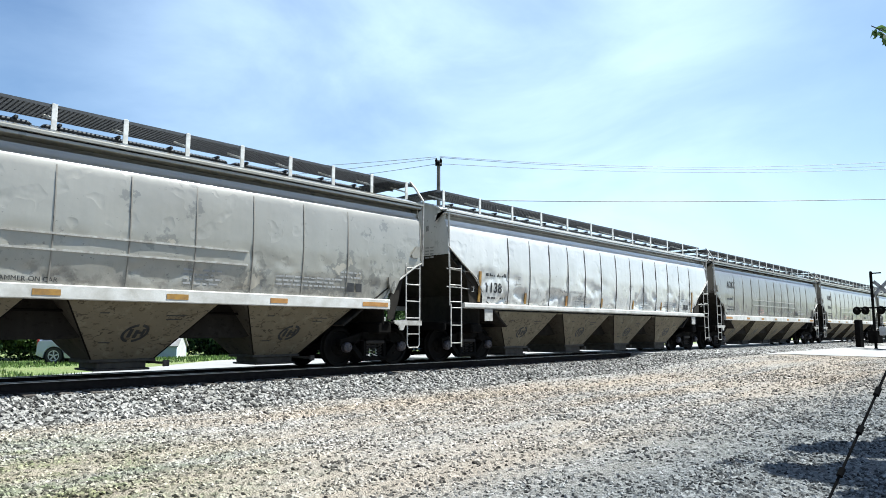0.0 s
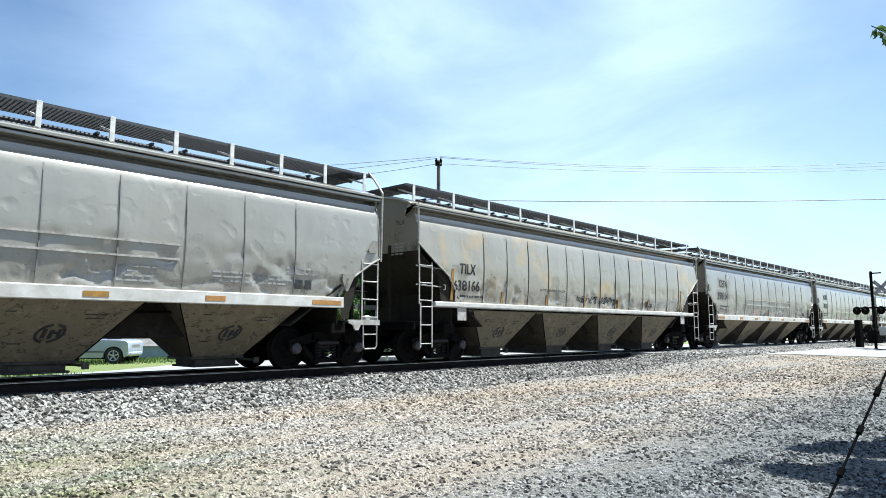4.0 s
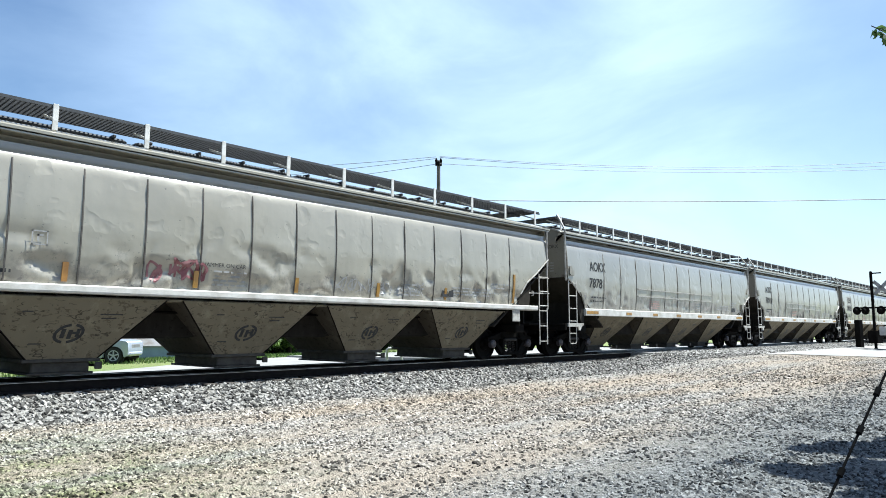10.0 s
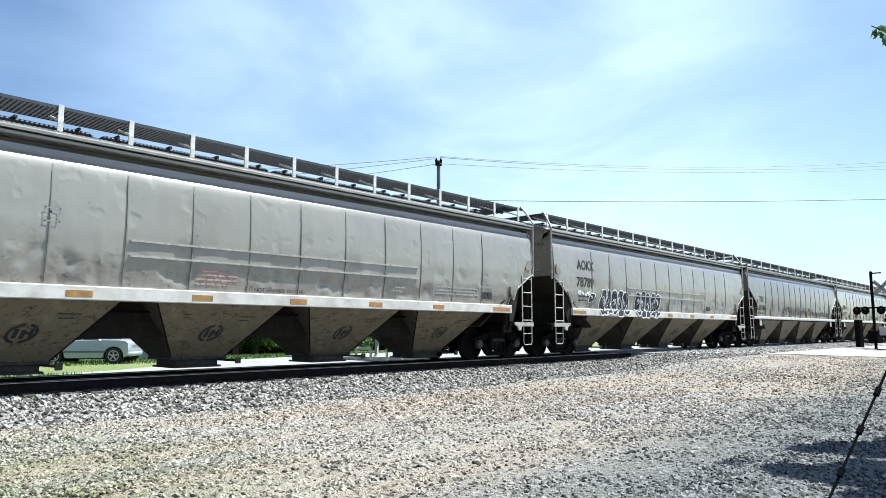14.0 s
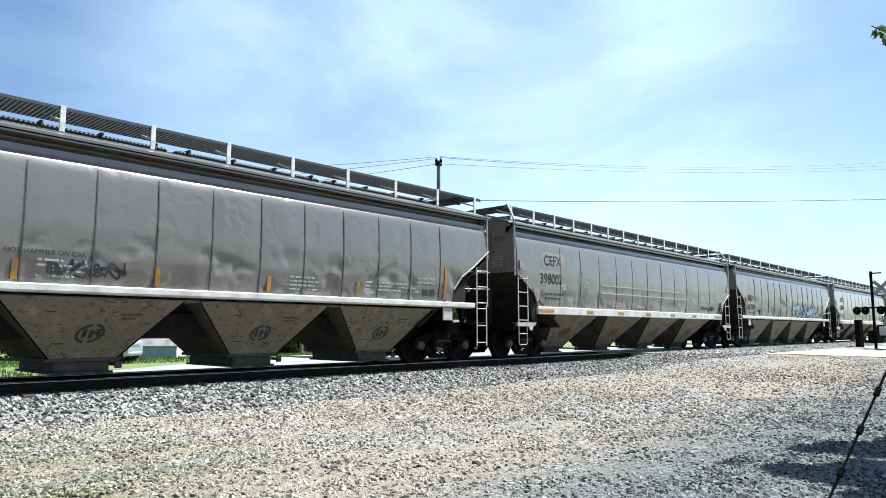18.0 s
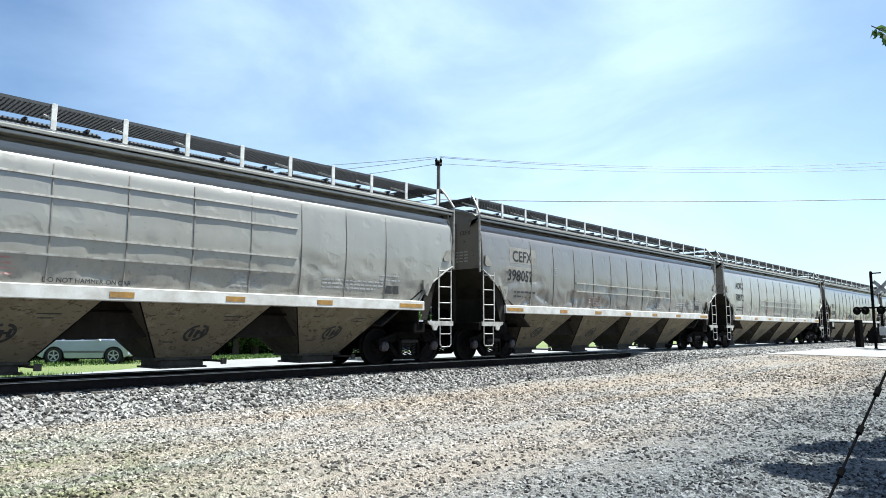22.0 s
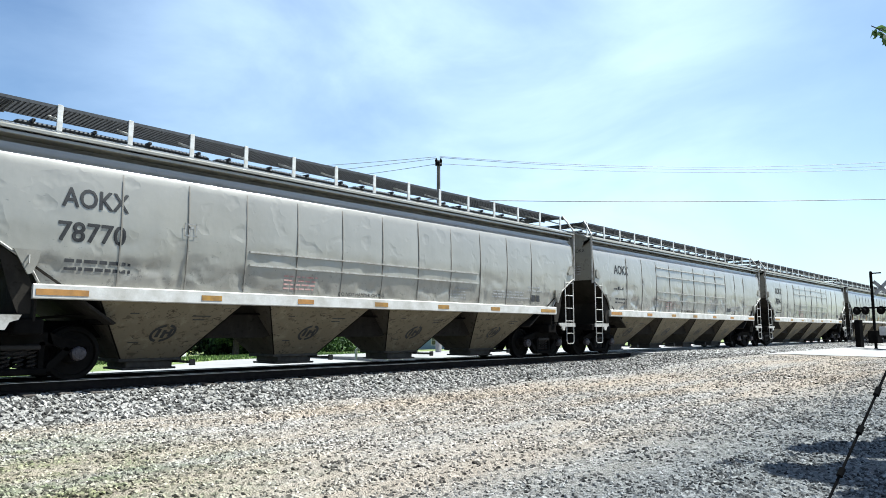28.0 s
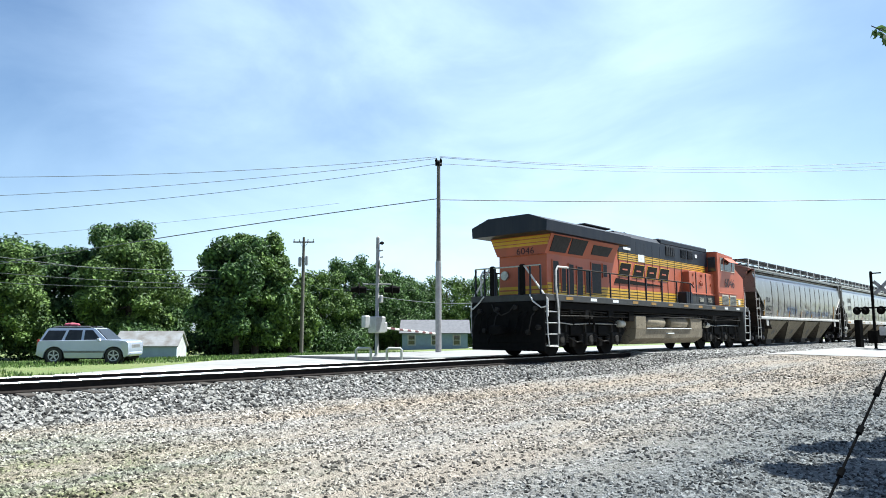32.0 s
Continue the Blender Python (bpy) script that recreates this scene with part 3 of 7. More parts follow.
def roof_mesh(half):
    prof = [(-1.50, 4.06), (-1.30, 4.20), (-0.9, 4.34), (-0.45, 4.43), (0, 4.46), (0.45, 4.43), (0.9, 4.34), (1.30, 4.20), (1.50, 4.06)]
    low = [(y, z - 0.05) for y, z in reversed(prof)]
    return MB().prism(prof + low, -half, half, 'x')


def text_mesh(words, size, extrude=0.0):
    cu = bpy.data.curves.new("lettering", 'FONT')
    cu.body = words
    cu.size = size
    cu.extrude = extrude
    cu.resolution_u = 3
    ob = bpy.data.objects.new("lettering", cu)
    me = bpy.data.meshes.new_from_object(ob)
    bpy.data.objects.remove(ob)
    bpy.data.curves.remove(cu)
    return me


def letters(name, words, x, z, size, material, parent, wide=1.0, bold=0.0, label="", out=0.005):
    """Lettering on the side that faces the road, wrapped on the curve of the sheet."""
    me = text_mesh(words, size)
    bm = bmesh.new()
    bm.from_mesh(me)
    bmesh.ops.subdivide_edges(bm, edges=[e for e in bm.edges if e.calc_length() > 0.08], cuts=2)
    bm.to_mesh(me)
    bm.free()
    for v in me.vertices:
        vx, vz = v.co.x * wide, v.co.y
        v.co = (x + vx, -(skin(x + vx, z + vz) + out), z + vz)
    if bold:
        # thicken strokes by doubling with a small shift
        vs = [tuple(v.co) for v in me.vertices]
        fs = [tuple(p.vertices) for p in me.polygons]
        n = len(vs)
        allv, allf = [], []
        for k, (dx, dz) in enumerate(((0, 0), (bold, 0), (bold / 2, bold / 2), (bold / 2, -bold / 2), (0, bold / 2), (bold, -bold / 2))):
            allv += [(a + dx, b - 0.0006 * k, c + dz) for a, b, c in vs]
            allf += [tuple(i + n * k for i in f) for f in fs]
        me2 = bpy.data.meshes.new(name)
        me2.from_pydata(allv, [], allf)
        me = me2
    me.name = name
    return tagged(link(name, me, material, parent, label), kind="stuff")


def bars_block(rows, x, z, w, dz, h, rng, out=0.007):
    """Small print as plain bars."""
    mb = MB()
    for i in range(rows):
        zz = z - i * dz
        p = x
        end = x + w * rng.uniform(0.75, 1.0)
        while p < end:
            q = min(end, p + rng.uniform(0.06, 0.22))
            ya, yb = -(skin(p, zz) + out), -(skin(q, zz) + out)
            mb.add([(p, ya, zz), (q, yb, zz), (q, yb, zz + h), (p, ya, zz + h)], [(0, 1, 2, 3)])
            p = q + 0.035
    return mb


def wheel_mesh():
    mb = MB()
    for s in (-1, 1):
        mb.lathe([(0.10, s * 0.64), (0.16, s * 0.64), (0.20, s * 0.675), (0.36, s * 0.69), (0.385, s * 0.68), (0.45, s * 0.68), (0.487, s * 0.682),
                  (0.487, s * 0.712), (0.462, s * 0.722), (0.455, s * 0.815), (0.39, s * 0.818), (0.37, s * 0.77), (0.20, s * 0.755), (0.16, s * 0.83), (0.07, s * 0.83)], 28)
    mb.lathe([(0.08, -1.10), (0.08, 1.10)], 12)
    return mb.mesh("wheelset", True)


def cap_mesh(s):
    mb = MB()
    mb.lathe([(0.115, s * 1.02), (0.125, s * 1.06), (0.12, s * 1.14), (0.09, s * 1.165), (0.02, s * 1.17)], 14)
    for i in range(3):
        a = i * 2.0944
        mb.lathe([(0.022, s * 1.16), (0.018, s * 1.185)], 6, 'y', (0.06 * math.cos(a), 0, 0.06 * math.sin(a)))
    return mb.mesh("bearing_cap", True)


ME_WHEEL, ME_CAP = wheel_mesh(), [cap_mesh(-1), cap_mesh(1)]


def sideframe_mesh(s):
    """Cast side frame: bar over both axles, windows either side of the spring nest."""
    mb = MB()
    y0, y1 = s * 0.93, s * 1.09
    mb.prism([(-0.50, 0.60), (0.50, 0.60), (0.42, 0.82), (-0.42, 0.82)], y0, y1)
    for q in (-1, 1):
        mb.prism([(q * 0.40, 0.66), (q * 0.40, 0.82), (q * 0.80, 0.70), (q * 1.08, 0.64), (q * 1.08, 0.50), (q * 1.02, 0.50), (q * 1.02, 0.56), (q * 0.76, 0.56), (q * 0.74, 0.50), (q * 0.70, 0.50)], y0, y1)
        mb.prism([(q * 0.36, 0.14), (q * 0.46, 0.17), (q * 0.78, 0.50), (q * 0.70, 0.58), (q * 0.42, 0.30)], y0, y1)
        mb.prism([(q * 0.28, 0.22), (q * 0.36, 0.22), (q * 0.36, 0.66), (q * 0.28, 0.66)], y0, y1)
    mb.box((-0.42, y0 - 0.02 * s, 0.12), (0.42, y1 + 0.03 * s, 0.23), 0.02)
    return mb.mesh("side_frame")


def springs_mesh():
    mb = MB()
    for s in (-1, 1):
        for q in (-0.2, 0.0, 0.2):
            pts = []
            for i in range(22):
                a = i * 1.25
                pts.append((q + 0.075 * math.cos(a), s * 1.01 + 0.06 * math.sin(a), 0.23 + 0.30 * i / 21))
            mb.tube(pts, 0.018, 4)
        mb.box((-0.30, s * 0.92, 0.53), (0.30, s * 1.12, 0.62), 0.02)
    mb.box((-0.20, -1.0, 0.42), (0.20, 1.0, 0.62), 0.03)
    return mb.mesh("springs_and_bolster")


ME_FRAME, ME_SPRING = [sideframe_mesh(-1), sideframe_mesh(1)], springs_mesh()


def truck(parent, x):
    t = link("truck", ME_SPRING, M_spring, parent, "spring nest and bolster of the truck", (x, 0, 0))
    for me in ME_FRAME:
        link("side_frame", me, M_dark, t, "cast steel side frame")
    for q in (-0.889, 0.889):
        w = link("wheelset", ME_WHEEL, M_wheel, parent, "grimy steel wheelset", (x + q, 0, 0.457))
        for me in ME_CAP:
            link("bearing_cap", me, M_bearing, w, "round bearing end cap")
    return t


def build_hopper(k):
    """One wagon of a kind, standing on the rail heads, with its middle at the origin."""
    K = KINDS[k]
    rng = random.Random(11 if k == "ribbed" else 23)
    half = K["L"] / 2
    root = new("hopper_car")
    P = {}
    paint = M_bay
    body = []
    # side sheets
    for s in (-1, 1):
        body.append(link("side_sheet", side_sheet(k, s, rng.uniform(0, 90)), paint, root))
    # vertical weld seams
    zlo = 1.62
    seam_x = [-6.2 + 1.24 * i for i in range(11)] if k == "ribbed" else [-6.185 + 1.085 * i for i in range(13)]
    seam = strip_on_side(-0.011, 0.011, zlo, 3.60, -1, 0.0, 14).mesh("seam")
    seam2 = strip_on_side(-0.011, 0.011, zlo, 3.60, 1, 0.0, 14).mesh("seam")
    for x in seam_x:
        link("seam", seam, M_seam if k == "smooth" else M_seamlight, root, at=(x, 0, 0))
        link("seam", seam2, M_seam if k == "smooth" else M_seamlight, root, at=(x, 0, 0))
    # ends: flat sheet above, slope sheet below
    cut = 2.62 if k == "ribbed" else 2.9
    for s in (-1, 1):
        xe = s * (K["edge"][-1][1])
        ring = [(-half_width(z), z) for z in (cut, 3.0, 3.3, 3.6, 3.86)] + [(-1.50, 4.06), (-0.9, 4.33), (0, 4.45), (0.9, 4.33), (1.50, 4.06)] + [(half_width(z), z) for z in (3.86, 3.6, 3.3, 3.0, cut)]
        body.append(part("end_sheet", MB().prism(ring, xe - s * 0.03, xe, 'x'), paint, root))
        mb = MB()
        x2 = s * 6.2
        mb.loft([[(xe - s * 0.0, -1.57, cut), (xe, 1.57, cut), (xe - s * 0.05, 1.57, cut), (xe - s * 0.05, -1.57, cut)],
                 [(x2, -1.48, 0.95), (x2, 1.48, 0.95), (x2 - s * 0.05, 1.48, 0.98), (x2 - s * 0.05, -1.48, 0.98)]])
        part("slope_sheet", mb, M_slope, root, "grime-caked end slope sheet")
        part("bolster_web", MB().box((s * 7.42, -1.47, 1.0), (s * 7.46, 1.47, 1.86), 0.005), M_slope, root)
        # two upright stiffeners on the end
        for y in (-0.55, 0.55):
            if k == "ribbed":
                body.append(part("end_post", MB().box((xe, y - 0.035, 2.60), (xe + s * 0.07, y + 0.035, 4.0), 0.008), paint, root))
            part("end_strut", MB().box((xe - s * 0.02, y - 0.035, 1.06), (xe + s * 0.06, y + 0.035, 2.62 if k == "ribbed" else 3.1), 0.008), M_slope, root)
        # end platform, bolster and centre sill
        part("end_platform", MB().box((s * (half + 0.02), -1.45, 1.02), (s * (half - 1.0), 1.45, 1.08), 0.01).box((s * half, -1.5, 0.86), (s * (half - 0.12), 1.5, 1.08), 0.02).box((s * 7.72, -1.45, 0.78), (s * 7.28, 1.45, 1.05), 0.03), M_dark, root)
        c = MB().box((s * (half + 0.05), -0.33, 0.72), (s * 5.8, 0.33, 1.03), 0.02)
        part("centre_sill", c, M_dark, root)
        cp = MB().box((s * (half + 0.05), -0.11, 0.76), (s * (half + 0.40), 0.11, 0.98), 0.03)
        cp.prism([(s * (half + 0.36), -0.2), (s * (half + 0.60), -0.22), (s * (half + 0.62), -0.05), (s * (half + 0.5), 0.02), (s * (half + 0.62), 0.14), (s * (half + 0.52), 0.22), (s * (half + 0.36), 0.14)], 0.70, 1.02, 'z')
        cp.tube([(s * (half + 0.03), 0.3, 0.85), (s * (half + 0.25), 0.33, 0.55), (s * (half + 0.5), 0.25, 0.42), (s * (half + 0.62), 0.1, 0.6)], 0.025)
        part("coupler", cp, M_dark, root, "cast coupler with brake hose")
        # corner ladders and grab irons, both sides
        for y in (-1, 1):
            mb = MB()
            if k == "ribbed":
                ladder(mb, s * (half - 0.12), s * (half - 0.60), y * 1.585, 1.06, 2.52, 4)
                mb.tube([(s * (half - 0.13), y * 1.585, 1.06), (s * (half - 0.13), y * 1.585, 0.50), (s * (half - 0.18), y * 1.585, 0.43), (s * (half - 0.50), y * 1.585, 0.43), (s * (half - 0.55), y * 1.585, 0.50), (s * (half - 0.55), y * 1.585, 1.06)], 0.017)
                mb.tube([(s * (half - 0.13), y * 1.585, 0.76), (s * (half - 0.55), y * 1.585, 0.76)], 0.014)
                # bent handrail to the roof
                mb.tube([(s * (half + 0.0), y * 1.56, 2.5), (s * (half + 0.02), y * 1.57, 4.2), (s * (half - 0.05), y * 1.35, 4.55), (s * (half - 0.1), y * 1.2, 4.74)], 0.032)
            else:
                ladder(mb, s * (half - 0.15), s * (half - 0.62), y * 1.585, 1.52, 2.62, 3)
                ladder(mb, s * (half - 0.20), s * (half - 0.62), y * 1.585, 0.42, 1.56, 3, 0.014)
                mb.tube([(s * (half - 0.15), y * 1.57, 2.55), (s * (half - 0.12), y * 1.57, 4.15)], 0.03)
            part("ladder", mb, M_ladder, root, "pale painted corner ladder with rungs")
            # bracket plate at the sill end
            if k == "ribbed":
                mb = MB().prism([(s * (half - 0.05), 0.98), (s * (half - 0.05), 1.10), (s * (half - 1.02), 1.10), (s * (half - 0.98), 1.02), (s * (half - 0.86), 0.98), (s * (half - 0.80), 0.86), (s * (half - 0.70), 0.86), (s * (half - 0.64), 0.98)], y * 1.56, y * 1.60)
                part("jacking_bracket", mb, M_ladder, root)
                mb = MB().prism([(s * (half - 0.62), 2.50), (s * (half - 0.10), 2.62), (s * (half - 0.10), 2.54), (s * (half - 0.62), 2.42)], y * 1.54, y * 1.56)
                part("corner_gusset", mb, M_ladder, root)
                # shear plate behind the ladder, in the grimy, shade-darkened paint
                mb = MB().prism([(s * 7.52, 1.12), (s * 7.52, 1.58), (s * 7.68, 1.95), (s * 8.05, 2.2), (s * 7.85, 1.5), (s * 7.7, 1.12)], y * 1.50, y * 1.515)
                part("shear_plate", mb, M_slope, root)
            else:
                mb = MB().box((s * 6.95, y * 1.55, 1.12), (s * 7.32, y * 1.58, 1.46), 0.01)
                part("jacking_plate", mb, M_ladder, root)
                mb = MB().prism([(s * 7.34, 1.60), (s * 7.38, 1.95), (s * 7.64, 2.30), (s * 8.06, 2.60), (s * 7.9, 1.60)], y * 1.49, y * 1.505)
                part("shear_plate", mb, M_slope, root)
                for zz in (2.02, 2.5):
                    part("side_grab", MB().tube([(s * (half - 0.05), y * 1.57, zz), (s * (half - 1.05), y * 1.50, zz - 0.02)], 0.016), M_ladder, root)
            e = K["edge"][1:-1]
            fl = MB().tube([(s * q, y * (half_width(z) + 0.004), z) for z, q in e], 0.022, 6)
            part("edge_flange", fl, M_ladder, root, "pale flange along the slanted cut")
            part("grab_iron", MB().tube([(s * (half - 1.05), y * 1.60, 1.92), (s * (half - 1.05), y * 1.66, 1.92), (s * (half - 1.05), y * 1.66, 2.05), (s * (half - 1.05), y * 1.60, 2.05)], 0.012), M_ladder, root)
    # sills
    hs = K["sill"]
    for y in (-1, 1):
        mb = MB()
        if k == "ribbed":
            mb.prism([(y * 1.50, 1.58), (y * 1.585, 1.60), (y * 1.60, 1.585), (y * 1.60, 1.375), (y * 1.585, 1.36), (y * 1.50, 1.36)], -hs, hs, 'x')
        else:
            mb.prism([(y * 1.50, 1.60), (y * 1.60, 1.61), (y * 1.615, 1.59), (y * 1.615, 1.50), (y * 1.60, 1.47), (y * 1.50, 1.46)], -hs, hs, 'x')
        part("side_sill", mb, M_sill, root, "long pale side sill")
    # top chords and roof
    for y in (-1, 1):
        # roof eave, chord plate under it, and the deep groove above the side sheet
        eave = [(1.30, 4.02), (1.50, 4.035), (1.50, 4.055), (1.612, 4.055), (1.615, 4.10), (1.48, 4.135), (1.30, 4.10)]
        plate = [(1.18, 3.80), (1.18, 3.975), (1.53, 3.975), (1.555, 3.985), (1.555, 4.030)] if k == "ribbed" else [(1.18, 3.80), (1.18, 4.0), (1.56, 4.0), (1.585, 4.01), (1.585, 4.035)]
        mb = MB().prism([(y * p, z) for p, z in plate + eave[1:]], -half, half, 'x')
        body.append(part("top_chord", mb, paint, root))
    body.append(part("roof", roof_mesh(half), paint, root))
    # hatch trough
    mb = MB()
    mb.box((-1.85, -0.36, 4.44), (1.85, 0.36, 4.58), 0.04)
    for i in range(4):
        mb.box((-1.6 + i * 1.05, -0.42, 4.56), (-1.54 + i * 1.05, 0.42, 4.62), 0.01)
    hatch = mb.mesh("hatch_cover")
    for i in range(4):
        link("hatch_cover", hatch, M_grate, root, "dull grey hatch cover", (-5.79 + i * 3.86, 0, 0))
    # running boards with brackets
    np_ = K["posts"]
    for y in (-1, 1):
        mb = MB()
        a, b = (0.34, 1.22)
        for i in range(15):
            yy = y * (a + (b - a) * i / 14)
            mb.box((-half + 0.05, yy - 0.004, 4.655), (half - 0.05, yy + 0.004, 4.69))
        nc = int((K["L"] - 0.1) / 0.078)
        for i in range(nc + 1):
            x = -half + 0.05 + (K["L"] - 0.1) * i / nc
            mb.box((x - 0.009, y * a, 4.662), (x + 0.009, y * b, 4.69))
        mb.box((-half + 0.03, y * b - 0.006, 4.64), (half - 0.03, y * b + 0.006, 4.695))
        tagged(part("running_board", mb, M_grate, root), "galvanized roof walkway grating", kind="stuff")
    xs = [-half + 0.28 + (K["L"] - 0.56) * i / (np_ - 1) for i in range(np_)]
    for y in (-1, 1):
        pm = MB().box((-0.045, y * 1.225, 4.25), (0.045, y * 1.25, 4.71), 0.004)
        pm.loft([[(-0.02, y * 1.22, 4.42), (0.02, y * 1.22, 4.42), (0.02, y * 1.22, 4.46), (-0.02, y * 1.22, 4.46)], [(-0.02, y * 0.66, 4.62), (0.02, y * 0.66, 4.62), (0.02, y * 0.66, 4.66), (-0.02, y * 0.66, 4.66)]])
        pme = pm.mesh("walkway_bracket")
        for x in xs:
            link("walkway_bracket", pme, M_post, root, at=(x, 0, 0))
    for s in (-1, 1):
        mb = MB()
        for i in range(17):
            x = s * (half - 0.02 - i * 0.05)
            mb.box((x - 0.010, -1.2, 4.655), (x + 0.010, 1.2, 4.69))
        for y in (-1.2, -0.4, 0.4, 1.2):
            mb.box((s * (half + 0.02), y - 0.02, 4.62), (s * (half - 0.85), y + 0.02, 4.66))
        tagged(part("end_walkway", mb, M_grate, root), kind="stuff")
    # four hopper bays
    bays = [-5.07, -1.69, 1.69, 5.07]
    for i, cx in enumerate(bays):
        mb = MB()
        wt, wb, zb, yb = (1.40, 0.58, 0.31, 0.46) if k == "ribbed" else (1.54, 0.56, 0.36, 0.95)
        zt, yt = 1.40, 1.50
        ring_t = [(cx - wt, -yt, zt), (cx + wt, -yt, zt), (cx + wt, yt, zt), (cx - wt, yt, zt)]
        ring_b = [(cx - wb, -yb, zb), (cx + wb, -yb, zb), (cx + wb, yb, zb), (cx - wb, yb, zb)]
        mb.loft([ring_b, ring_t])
        # slopes get a darker colour than the side sheets, as painted shade
        bay = part("hopper_bay", mb, M_bayslope, root, "hopper slope sheets coloured dark for shade")
        for y in (-1, 1):
            pl = MB().loft([[(cx - wb, y * (yb + 0.004), zb), (cx + wb, y * (yb + 0.004), zb), (cx + wb, y * (yb + 0.018), zb), (cx - wb, y * (yb + 0.018), zb)],
                            [(cx - wt, y * (yt + 0.004), zt), (cx + wt, y * (yt + 0.004), zt), (cx + wt, y * (yt + 0.018), zt), (cx - wt, y * (yt + 0.018), zt)]])
            part("bay_side_sheet", pl, M_bay, bay, "dusty tan hopper side sheet")
        # flanged edges where side and slope sheets meet
        for q in (-1, 1):
            part("edge_flange", MB().tube([(cx + q * wb, -yb - 0.018, zb), (cx + q * wt, -yt - 0.018, zt)], 0.014, 5), M_dark, bay)
        g = MB().box((cx - 0.62, -yb - 0.04, zb - 0.05), (cx + 0.62, yb + 0.04, zb + 0.01), 0.01).box((cx - 0.46, -yb + 0.02, 0.13), (cx + 0.46, yb - 0.02, zb - 0.04), 0.02)
        g.box((cx - 0.52, -yb - 0.02, 0.10), (cx + 0.52, yb + 0.02, 0.14), 0.01)
        part("outlet_gate", g, M_gate, bay, "steel outlet gate")
        part("gate_shaft", MB().tube([(cx + 0.56, -1.05, 0.24), (cx + 0.56, 1.05, 0.24)], 0.026).box((cx + 0.50, -1.09, 0.18), (cx + 0.62, -1.04, 0.30), 0.01).box((cx + 0.50, 1.04, 0.18), (cx + 0.62, 1.09, 0.30), 0.01), M_gate, bay, "crank shaft of the outlet gate")
        # stencilled oval mark on the bay
        st = MB()
        yy = lambda z: -(yb + 0.018 + (yt - yb) * (z - zb) / (zt - zb)) - 0.006
        face = lambda u, w: (cx + u, yy(w), w)
        for j in range(18):
            if j in (4, 13):
                continue
            pts = [((0.24 - t * 0.055) * math.cos(a) + 0.05 * math.sin(a), 0.80 + (0.17 - t * 0.045) * math.sin(a)) for a, t in ((j * 0.349, 0), (j * 0.349 + 0.349, 0), (j * 0.349 + 0.349, 1), (j * 0.349, 1))]
            st.add([face(u, w) for u, w in pts], [(0, 1, 2, 3)])
        for a0, a1, z0, z1 in ((-.14, -.07, .72, .88), (-.03, .04, .71, .86), (.04, .12, .79, .83), (.10, .16, .74, .88), (-.78, -.62, 1.15, 1.17), (.42, .80, 1.12, 1.14), (.45, .7, 1.05, 1.07), (-.6, -.4, .62, .64)):
            st.add([face(a0, z0), face(a1, z0), face(a1 + 0.02, z1), face(a0 + 0.02, z1)], [(0, 1, 2, 3)])
        tagged(part("stencil", st, M_black, bay, "black stencilled mark"), kind="stuff")
    # saddles between neighbouring bays, near-black to carry the shade there
    for x in (-3.38, 0.0, 3.38):
        part("saddle", MB().prism([(x - 0.80, 0.74), (x - 0.62, 0.70), (x + 0.62, 0.70), (x + 0.80, 0.74), (x + 0.70, 1.385), (x - 0.70, 1.385)], -0.80, 0.80), M_slope, root, "near-black saddle sheet, shade in its colour, between the hopper bays")
    # bottom sheet that closes the body above the bays
    part("floor_plate", MB().box((-6.7, -1.48, 1.38), (6.7, 1.48, 1.42)), M_bay, root)
    for s in (-1, 1):
        truck(root, s * K["truck"])
    # brake rigging under the frame
    part("brake_pipe", MB().tube([(-8.3, -0.6, 0.95), (-5.8, -0.9, 1.2), (5.8, -0.9, 1.2), (8.3, -0.6, 0.95)], 0.025).box((-6.35, -1.1, 0.95), (-5.9, -0.5, 1.25), 0.03), M_dark, root)
    if k == "ribbed":
        part("brake_cylinder", MB().lathe([(0.05, -8.3), (0.16, -8.28), (0.16, -7.85), (0.05, -7.8)], 14, 'x', (0, 0.5, 1.35)), M_dark, root)
    return root, body


